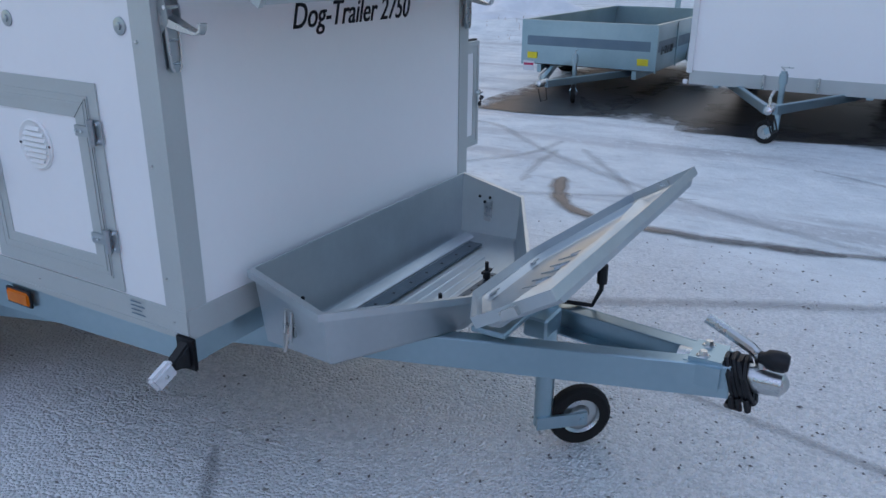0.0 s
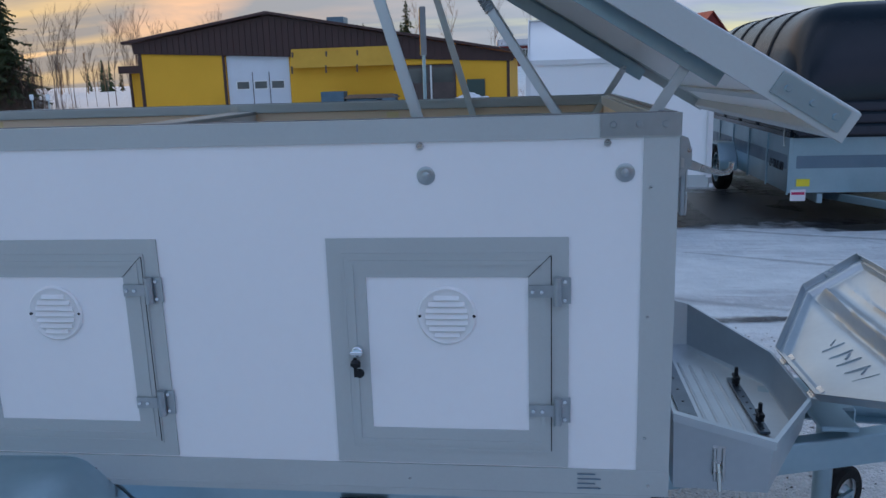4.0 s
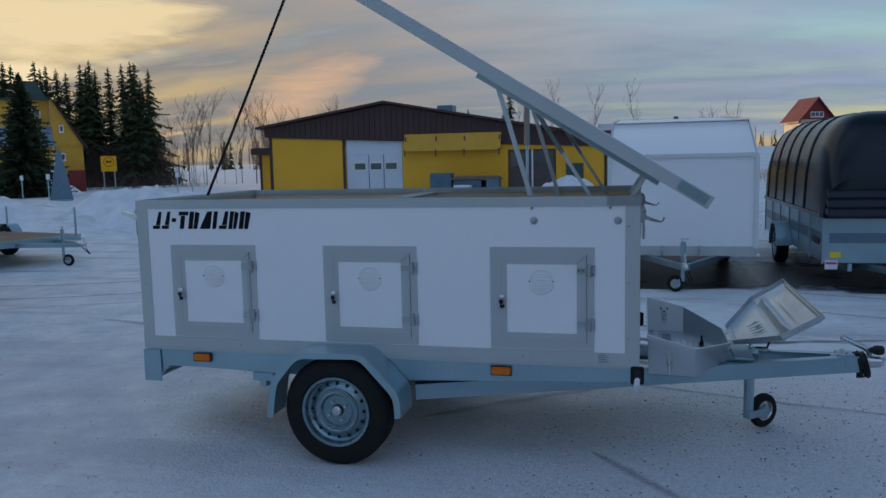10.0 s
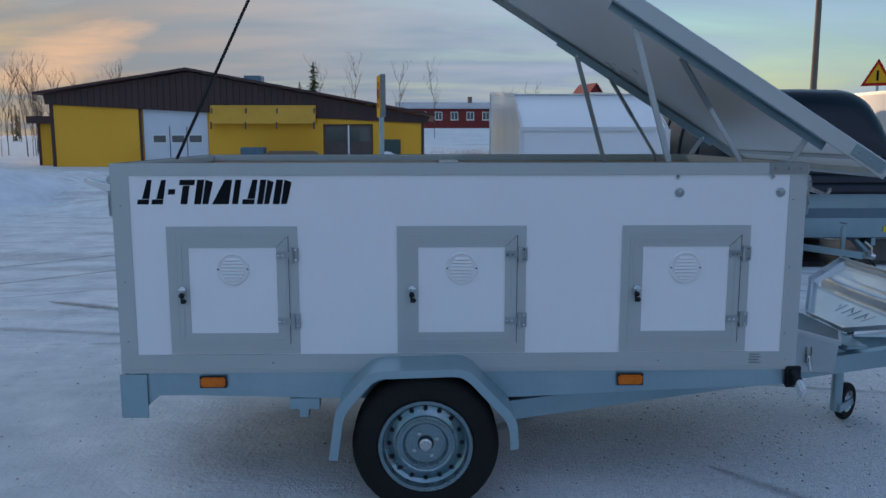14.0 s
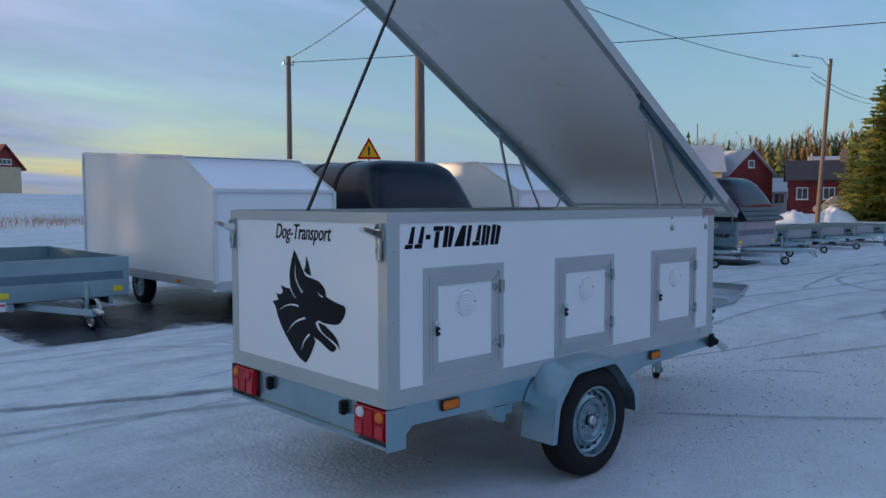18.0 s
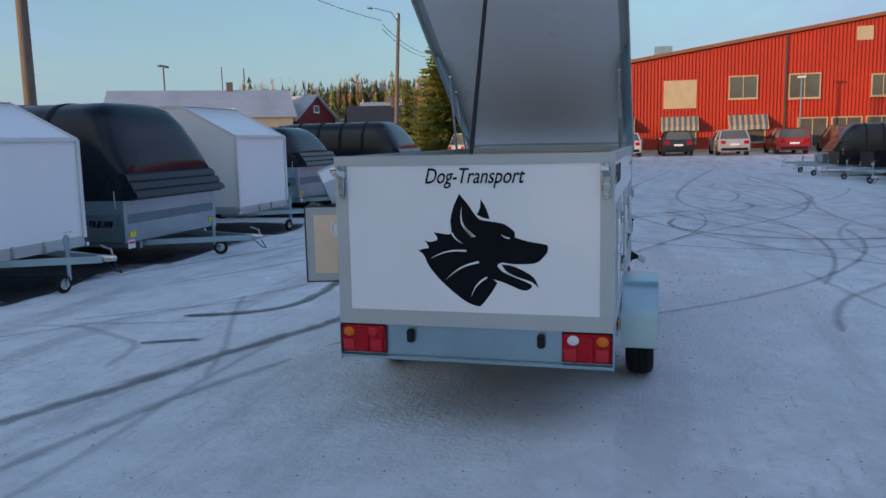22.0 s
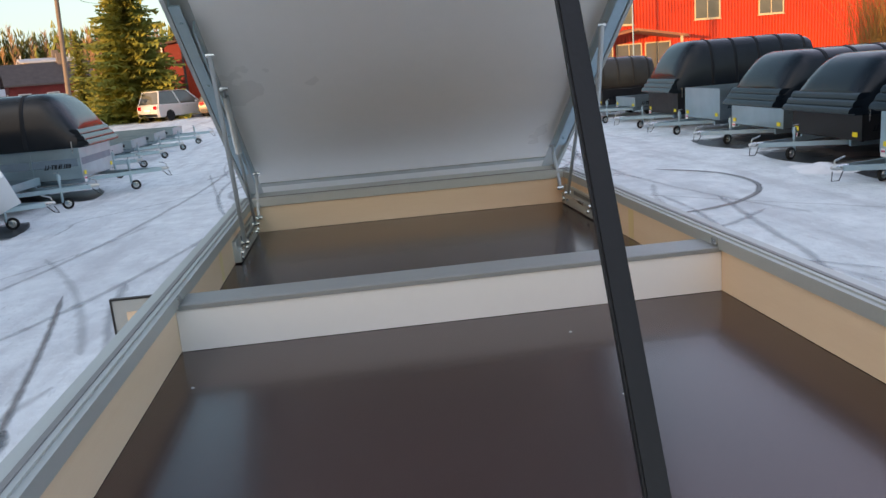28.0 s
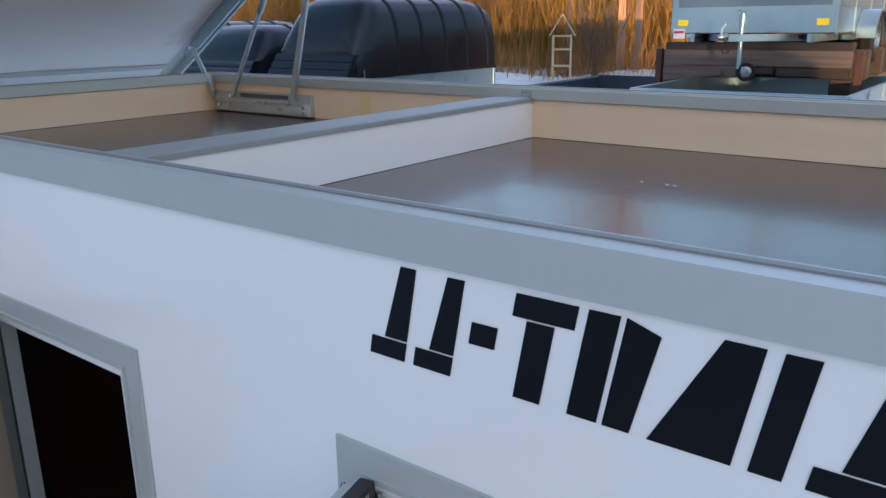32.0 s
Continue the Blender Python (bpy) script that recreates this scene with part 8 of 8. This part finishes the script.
for x, y, label, paint, est, tall in (
    (45.8, 5.3, "dark red hatchback with its tail to the yard", P_red, True, 1.45), (45.2, 1.5, "white saloon with its tail to the yard", P_white, False, 1.43),
    (45.6, -1.5, "black estate car with its tail to the yard", P_black, True, 1.48), (45.0, -4.6, "silver estate car with its tail to the yard", P_silver, True, 1.48),
    (45.6, -7.9, "bright red estate car by the hall", P_red, True, 1.5), (46.0, -11.0, "dark bronze estate car by the hall", P_brown, True, 1.6),
    (47.0, 8.9, "grey-brown estate car near the spruce", P_brown, True, 1.5), (46.5, 12.4, "white sport utility car near the spruce", P_white, True, 1.68),
):
    car(pose(x, y, gz(x, y), 0, 0, -36 if y > 12 else -22 if y > 8 else 4), label, paint, tall, 4.5, est)
car(pose(62, 20.0, gz(62, 20), 0, 0, 60), "dark blue car by the cottage", P_grey, 1.5, 4.3, True)


# ---- trees ----
def spruce_mesh(name, h, r, levels, nb, seed, droop=0.35, short=0.62):
    """Boughs at uneven heights all round the stem, each feathered with small hanging sprays."""
    rnd = random.Random(seed)
    vs, fs = [], []
    count = levels * nb
    for j in range(count):
        f = (j + rnd.random() * 6) / (count + 6)
        z = h * (0.04 + 0.955 * f)
        a = j * 2.39996 + rnd.uniform(-0.5, 0.5)
        reach = r * (1 - f) ** 0.85 * (0.80 + 0.28 * math.sin(j * 0.37 + seed)) + 0.05
        ln = reach * rnd.uniform(short, 1.74 - short)
        d = Vector((math.cos(a), math.sin(a), 0))
        s = Vector((-d.y, d.x, 0))
        dip = droop * rnd.uniform(0.6, 1.5)
        n = 3 + int(ln * 2.2)
        for i in range(n):
            t0, t1 = i / n, (i + 1.4) / n
            p0 = d * ln * t0 + Vector((0, 0, z - dip * ln * t0 ** 1.3 + 0.16 * ln * t0 ** 3))
            p1 = d * ln * t1 + Vector((0, 0, z - dip * ln * t1 ** 1.3 + 0.16 * ln * t1 ** 3))
            wd = 0.10 + 0.15 * ln * (1.1 - t0)
            for q in (-1, 1):
                o = len(vs)
                tip = p0.lerp(p1, rnd.uniform(0.5, 1.3)) + s * (q * wd * rnd.uniform(0.5, 1.3)) - Vector((0, 0, wd * rnd.uniform(0.1, 0.9)))
                vs += [p0[:], p1[:], tip[:]]
                fs.append((o, o + 1, o + 2))
            if rnd.random() < 0.6:
                o = len(vs)
                tip = p0.lerp(p1, 0.5) + s * rnd.uniform(-0.5, 0.5) * wd - Vector((0, 0, wd * rnd.uniform(0.8, 1.6)))
                vs += [p0[:], p1[:], tip[:]]
                fs.append((o, o + 1, o + 2))
    me = bpy.data.meshes.new(name)
    me.from_pydata(vs, [], fs)
    return me


def trunk_mesh(name, h, r):
    bm = B()
    cyl(bm, (0, 0, -0.3), (0, 0, h), r, 8, r * 0.12)
    return finish(name, bm)


def plant_spruce(meshes, x, y, sc, label, mat, group=""):
    th = thing("spruce", label, "tree", group, pose(x, y, gz(x, y), 0, 0, (x * 57 + y * 31) % 360) @ Matrix.Scale(sc, 4))
    for nm, me, mt in (("trunk", meshes[0], M_bark), ("crown", meshes[1], mat)):
        if not me.materials:
            me.materials.append(mt)
        ob = new(nm, me)
        ob.parent = th
    return th


dark_set = [(trunk_mesh("trunk", 9.6, 0.16), spruce_mesh("crown", 10, rr, 30, 10, sd, 0.5, 0.34)) for rr, sd in ((2.3, 1), (1.9, 2), (2.7, 3))]
wide_set = (trunk_mesh("trunk", 9.6, 0.22), spruce_mesh("crown", 10, 3.6, 60, 18, 23))
lit_set = (trunk_mesh("trunk", 9.6, 0.18), spruce_mesh("crown", 10, 3.3, 80, 20, 9, 0.30))
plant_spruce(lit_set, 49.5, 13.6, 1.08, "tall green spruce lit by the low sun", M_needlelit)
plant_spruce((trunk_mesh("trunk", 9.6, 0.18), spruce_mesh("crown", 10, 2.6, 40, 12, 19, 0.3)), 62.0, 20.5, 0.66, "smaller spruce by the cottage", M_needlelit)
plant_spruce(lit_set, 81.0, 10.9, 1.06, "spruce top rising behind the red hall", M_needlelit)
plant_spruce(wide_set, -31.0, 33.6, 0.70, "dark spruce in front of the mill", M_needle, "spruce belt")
rnd = random.Random(5)
for k, (px, hh) in enumerate(((-51.5, 8.6), (-49.5, 9.8), (-47.6, 10.0), (-46.2, 9.2), (-44.6, 9.6), (-43.2, 9.9), (-41.8, 9.4), (-40.4, 10.3), (-39.2, 9.6), (-38.0, 10.4), (-36.8, 9.8), (-35.8, 9.9), (-34.6, 9.4), (-50.5, 9.0), (-45.4, 9.9), (-42.4, 8.8), (-37.4, 9.0))):
    t = (px + 51.5) / 18
    px -= 2.4 * t
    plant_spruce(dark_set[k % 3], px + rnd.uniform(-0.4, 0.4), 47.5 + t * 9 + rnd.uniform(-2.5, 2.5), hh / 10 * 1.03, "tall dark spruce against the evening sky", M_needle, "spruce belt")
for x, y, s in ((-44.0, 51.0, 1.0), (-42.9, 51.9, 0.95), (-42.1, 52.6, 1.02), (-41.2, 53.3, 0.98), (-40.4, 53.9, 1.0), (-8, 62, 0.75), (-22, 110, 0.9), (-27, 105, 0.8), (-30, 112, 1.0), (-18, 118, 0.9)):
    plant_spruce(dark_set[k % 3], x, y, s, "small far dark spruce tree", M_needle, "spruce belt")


def bare_tree_mesh(name, h, seed, spread=0.32, r0=0.11, stems=1):
    """Leafless trunk with limbs and fine twigs, as tapering three-sided sticks."""
    rnd = random.Random(seed)
    vs, fs = [], []

    def stick(a, b, ra, rb):
        d = (b - a).normalized()
        s = d.orthogonal().normalized()
        u = d.cross(s)
        o = len(vs)
        for p, r in ((a, ra), (b, rb)):
            for k in range(3):
                vs.append((p + (s * math.cos(k * 2.094) + u * math.sin(k * 2.094)) * r)[:])
        for k in range(3):
            fs.append((o + k, o + (k + 1) % 3, o + 3 + (k + 1) % 3, o + 3 + k))

    def grow(p, d, ln, r, depth):
        n = 4 if depth == 0 else 3
        for i in range(n):
            q = p + d * (ln / n)
            stick(p, q, r * (1 - 0.7 * i / n), r * (1 - 0.7 * (i + 1) / n))
            p = q
            d = (d + Vector((rnd.uniform(-1, 1), rnd.uniform(-1, 1), rnd.uniform(-0.2, 0.6))) * 0.12).normalized()
            if depth < 3 and (i > 0 or depth > 0):
                for _ in range(4 if depth == 0 else 3 if depth == 1 else 2):
                    a = rnd.uniform(0, math.tau)
                    side = Vector((math.cos(a), math.sin(a), rnd.uniform(0.9, 2.3)))
                    grow(p, (d * 0.5 + side * 0.8).normalized(), ln * rnd.uniform(spread, spread + 0.16), r * 0.42, depth + 1)
    for k in range(stems):
        lean = 0.0 if stems == 1 else rnd.uniform(0.15, 0.75)
        a = math.tau * k / stems
        grow(Vector((0, 0, -0.2)), Vector((math.cos(a) * lean, math.sin(a) * lean, 1)).normalized(), h * (1 if stems == 1 else rnd.uniform(0.6, 1)), r0, 0 if stems == 1 else 1)
    me = bpy.data.meshes.new(name)
    me.from_pydata(vs, [], fs)
    return me


bare = [bare_tree_mesh("branches", 8.6, s, 0.19, 0.06) for s in (1, 2, 3, 4)]
for me in bare:
    me.materials.append(M_birch)


def plant_bare(x, y, sc, k, label="leafless birch with fine bare twigs"):
    ob = new("bare_tree", bare[k % 4])
    ob.matrix_world = pose(x, y, gz(x, y), 0, 0, k * 77 % 360) @ Matrix.Scale(sc, 4)
    return tagged(ob, label, "tree", "bare trees")


k = 0
for x, y, s in [(-36.5 + i * 0.5 + rnd.uniform(-0.5, 0.5), 55 + rnd.uniform(-3, 5), rnd.uniform(0.42, 0.68)) for i in range(22)] + [(-33.5 + i * 0.75 + rnd.uniform(-0.5, 0.5), 66 + rnd.uniform(-3, 5), rnd.uniform(0.4, 0.7)) for i in range(14)] + [(-52 - i * 1.5, 38 + i * 0.6 + rnd.uniform(-3, 3), rnd.uniform(0.85, 1.2)) for i in range(9)] + [(-6, 75, 0.75), (-1.0, 62, 0.66), (2.0, 80, 0.7), (-10, 82, 0.75)]:
    plant_bare(x, y, s, k)
    k += 1


shrub = bare_tree_mesh("branches", 4.4, 8, 0.40, 0.07, 11)
shrub.materials.append(M_birch)
ob = new("bare_shrub", shrub)
ob.matrix_world = pose(8.4, 56.5, gz(8.4, 56.5)) @ Matrix.Scale(0.8, 4)
tagged(ob, "wide many-stemmed leafless shrub in the snow", "shrub")


# far woods, one object
def far_woods():
    rnd = random.Random(11)
    vs, fs, mi = [], [], []
    def tri(a, b, c, m):
        o = len(vs)
        vs.extend((a, b, c))
        fs.append((o, o + 1, o + 2))
        mi.append(m)
    spots = []
    for i in range(520):
        deg = rnd.uniform(-8, 62)
        a = radians(deg)
        d = rnd.uniform(150, 230)
        spots.append((d * math.cos(a), d * math.sin(a), rnd.uniform(8, 12.5) * (1 if deg < 30 else 0.62), 0.32 + 0.68 * rnd.random()))
    for i in range(170):
        a = radians(rnd.uniform(5, 30))
        d = rnd.uniform(100, 135)
        spots.append((d * math.cos(a), d * math.sin(a), rnd.uniform(7, 11), 0.9 if i % 3 else 0.3))
    for i in range(620):
        a = radians(rnd.uniform(6, 30))
        d = rnd.uniform(122, 168)
        spots.append((d * math.cos(a), d * math.sin(a), rnd.uniform(8.5, 12.0), rnd.choice((0.2, 0.6, 0.6, 0.6, 0.95, 0.95))))
    for i in range(260):
        a = radians(rnd.uniform(78, 142))
        d = rnd.uniform(180, 280)
        spots.append((d * math.cos(a), d * math.sin(a), rnd.uniform(6, 9), rnd.choice((0.95, 0.95, 0.95, 0.05))))
    for x, y, h, kind in spots:
        if kind > 0.86:            # leafless, reddish brown
            tri((x, y - 0.12, 0), (x, y + 0.12, 0), (x, y, h * 0.95), 1)
            tri((x - 0.12, y, 0), (x + 0.12, y, 0), (x, y, h * 0.95), 1)
            for _ in range(80):
                a, f = rnd.uniform(0, math.tau), rnd.uniform(0.2, 0.92)
                rr = h * 0.17 * (1.05 - f) ** 0.6 * rnd.uniform(0.4, 1.0)
                q = (x + math.cos(a) * rr, y + math.sin(a) * rr, h * min(1.0, f + 0.10))
                tri((x, y, h * f), q, (x + 0.05, y + 0.10, h * f + 0.10), 1)
        elif kind > 0.45:          # pine: bare stem, tuft on top
            tri((x - 0.2, y, 0), (x + 0.2, y, 0), (x, y, h * 0.8), 2)
            tri((x, y - 0.2, 0), (x, y + 0.2, 0), (x, y, h * 0.8), 2)
            for _ in range(85):
                a, f = rnd.uniform(0, math.tau), rnd.uniform(0.45, 1.0)
                rr = h * 0.22 * math.sqrt(max(0.05, 1 - ((f - 0.72) / 0.3) ** 2)) * rnd.uniform(0.4, 1.1)
                c = (x + math.cos(a) * rr, y + math.sin(a) * rr, h * f)
                s = h * 0.055
                tri((c[0] - s, c[1] - s * 0.5, c[2] - s * 0.4), (c[0] + s, c[1] + s * 0.5, c[2] - s * 0.4), (c[0] + rnd.uniform(-s, s), c[1], c[2] + s * 0.8), 0)
        else:                      # spruce
            for i in range(13):
                f = i / 13
                rr = h * 0.16 * (1 - f) + 0.2
                for _ in range(4):
                    a = rnd.uniform(0, math.tau)
                    tri((x, y, h * (0.06 + 0.94 * f) + h * 0.08), (x + math.cos(a) * rr, y + math.sin(a) * rr, h * f), (x + math.cos(a + 0.9) * rr, y + math.sin(a + 0.9) * rr, h * f), 3 if kind < 0.1 else 0)
    me = bpy.data.meshes.new("far_woods")
    me.from_pydata(vs, [], fs)
    # far conifers mostly take the needle colour that has sunlight painted in
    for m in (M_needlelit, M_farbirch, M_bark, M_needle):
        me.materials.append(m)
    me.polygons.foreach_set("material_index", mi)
    return tagged(new("far_woods", me), "distant mixed woods of pine and bare birch", "woods", kind="stuff")


far_woods()


def bushes(name, label, spots, mat, height, stems, seed, kind="stuff"):
    rnd = random.Random(seed)
    vs, fs = [], []
    for x, y, rad in spots:
        for _ in range(stems):
            a, rr = rnd.uniform(0, math.tau), rad * math.sqrt(rnd.random())
            p = Vector((x + math.cos(a) * rr, y + math.sin(a) * rr, 0))
            p.z = gz(p.x, p.y) - 0.05
            h = height * rnd.uniform(0.5, 1.1)
            lean = Vector((rnd.uniform(-0.35, 0.35), rnd.uniform(-0.35, 0.35), 1)).normalized()
            w = 0.0065 * rnd.uniform(0.5, 1.6) * max(1, height / 3)
            for i in range(3):
                q = p + lean * h / 3
                s = Vector((rnd.uniform(-1, 1), rnd.uniform(-1, 1), 0)).normalized() * w * (1 - i * 0.28)
                o = len(vs)
                vs += [(p - s)[:], (p + s)[:], (q + s * 0.6)[:], (q - s * 0.6)[:]]
                fs.append((o, o + 1, o + 2, o + 3))
                p = q
                lean = (lean + Vector((rnd.uniform(-0.3, 0.3), rnd.uniform(-0.3, 0.3), 0))).normalized()
    me = bpy.data.meshes.new(name)
    me.from_pydata(vs, [], fs)
    me.materials.append(mat)
    return tagged(new(name, me), label, "bush", kind=kind)


bushes("willow_thicket", "orange-brown leafless willow thicket", [(x, -17.5 - (x % 3) * 0.8, 1.7) for x in np.arange(-4, 27, 1.5)], M_twig, 4.2, 1100, 3)
bushes("withered_weeds", "brown withered weeds at the edge of the yard", [(x, -14.8 - (x % 2) * 0.5, 1.0) for x in np.arange(-3, 30, 1.0)], M_drygrass, 0.9, 150, 13)
bushes("dry_grass", "tufts of dry brown grass in the snow", [(x, 12.6 + (x * 7 % 3) * 0.5, 1.2) for x in np.arange(-2, 24, 1.3)], M_drygrass, 0.16, 60, 4)
bushes("field_grass", "dry brown grass in the far field", [(x, 44 + (x * 5 % 17), 2.5) for x in np.arange(3, 40, 0.8)], M_drygrass, 0.7, 130, 6)
bushes("spruce_undergrowth", "dark undergrowth beneath the spruce belt", [(-42.6 + k * 0.85, 49.6 + k * 0.62, 1.2) for k in range(9)], M_bark, 3.6, 420, 21)
bushes("dark_scrub", "dark leafless scrub by the road", [(x, 38 + (x + 45) * 0.8, 1.5) for x in np.arange(-46, -30, 1.2)], M_birch, 1.3, 120, 7)
for k, (x, y) in enumerate(((9.4, -15.0), (12.6, -16.2), (5.0, -16.0), (1.5, -16.5), (15.5, -16.5))):
    plant_bare(x, y, 0.85, k, "bare tree behind the trailer row")
pale = bare_tree_mesh("branches", 7.0, 12, 0.24, 0.13)
pale.materials.append(M_palebark)
for x, y, sc, turn in ((8.4, -15.6, 1.0, 40), (7.85, -15.4, 0.85, 200)):
    ob = new("bare_tree", pale)
    ob.matrix_world = pose(x, y, gz(x, y), 0, 0, turn) @ Matrix.Scale(sc, 4)
    tagged(ob, "leafless tree with a pale pinkish trunk", "tree", "bare trees")
ob = new("bare_shrub", shrub)
ob.matrix_world = pose(8.5, -14.6, gz(8.5, -14.6)) @ Matrix.Scale(0.30, 4)
tagged(ob, "low round tangle of dark bare twigs", "shrub")
# snow heaps
for x, y, r, h in ((-33.5, 36.5, 3.2, 1.5), (46.4, 15.9, 1.7, 0.75), (44.6, 17.6, 1.5, 0.6), (-3.5, 15.0, 2.0, 0.5), (-9.0, 14.0, 2.6, 0.6), (-0.6, 34.2, 1.6, 0.6), (-15.0, 12.5, 3.0, 0.6), (4.5, -4.72, 0.55, 0.09), (3.6, -4.85, 0.6, 0.11), (6.5, -4.8, 0.5, 0.06), (7.3, -5.25, 0.6, 0.07), (9.9, -5.6, 0.7, 0.08)):
    bm = B()
    rings = []
    for i in range(13):
        f, row = i / 12, []
        for k in range(40):
            a = k * math.tau / 40
            d = Vector((math.cos(a) * f, math.sin(a) * f, 0))
            edge = 1 + 0.25 * noise.noise(Vector((math.cos(a), math.sin(a), x)) * 1.6)
            px, py = d.x * r * edge, d.y * r * 0.8 * edge
            up = h * (1 - f ** 2.2) * (1 + 0.55 * noise.noise(d * 2.3 + Vector((x, y, 0))) + 0.25 * noise.noise(d * 7 + Vector((y, x, 2))))
            row.append(bm.verts.new((px, py, gz(x + px, y + py) - gz(x, y) + up - 0.05 * f)))
        rings.append(row)
    for q, w in zip(rings, rings[1:]):
        for k in range(40):
            bm.faces.new((q[k], q[(k + 1) % 40], w[(k + 1) % 40], w[k]))
    bmesh.ops.remove_doubles(bm, verts=bm.verts, dist=1e-4)
    heap = part("snow_mound", bm, M_snowpile)
    heap.matrix_world = pose(x, y, gz(x, y))
    tagged(heap, "lumpy heap of ploughed snow", "snow mound", "snow mounds")
# small wooden lantern house among the willows
lan = thing("wooden_lantern", "slim wooden lantern house ornament with open sides", "ornament", m=pose(8.80, -13.6, gz(8.80, -13.6), 0, 0, 28))
for sx in (-1, 1):
    for sy in (-1, 1):
        pbox("post", lan, M_cream, sx * 0.19 - 0.02, sy * 0.19 - 0.02, 0, sx * 0.19 + 0.02, sy * 0.19 + 0.02, 1.12)
for z in (0.05, 0.45, 0.80, 1.08):
    pbox("shelf_frame", lan, M_cream, -0.20, -0.20, z, 0.20, 0.20, z + 0.03)
for s in (-1, 1):
    bm = B()
    prism(bm, [(s * 0.26, 1.10), (0, 1.52), (0, 1.56), (s * 0.285, 1.10)], "y", -0.25, 0.25)
    part("roof", bm, M_cream, lan)


# loose gravel frozen onto the yard
def loose_gravel():
    rnd = random.Random(77)
    vs, fs = [], []
    for k in range(2600):
        if k < 2100:
            x, y, r = rnd.gauss(4.4, 1.6), rnd.gauss(0.7, 1.25), rnd.uniform(0.0025, 0.0065)
            if y > 2.85:
                continue
        else:
            x, y, r = rnd.uniform(-4.2, 0.4), rnd.uniform(-2.2, 3.4), rnd.uniform(0.0025, 0.006)
        z, a, o = float(ground_z(x, y)) + r * 0.3, rnd.uniform(0, 3.1), len(vs)
        ca, sa, e = math.cos(a), math.sin(a), rnd.uniform(0.9, 1.9)
        for px, py, pz in ((e, 0, 0), (0.2, 0.9, 0), (-e, 0.1, 0), (-0.1, -0.8, 0), (0.15, 0.1, 0.8), (0, 0, -0.6)):
            vs.append((x + (px * ca - py * sa) * r, y + (px * sa + py * ca) * r, z + pz * r))
        for q in range(4):
            fs.append((o + q, o + (q + 1) % 4, o + 4))
            fs.append((o + (q + 1) % 4, o + q, o + 5))
    me = bpy.data.meshes.new("loose_gravel")
    me.from_pydata(vs, [], fs)
    me.materials.append(M_pebble)
    return tagged(new("loose_gravel", me), "dark loose gravel scattered on the frozen yard", "gravel", kind="stuff")


loose_gravel()
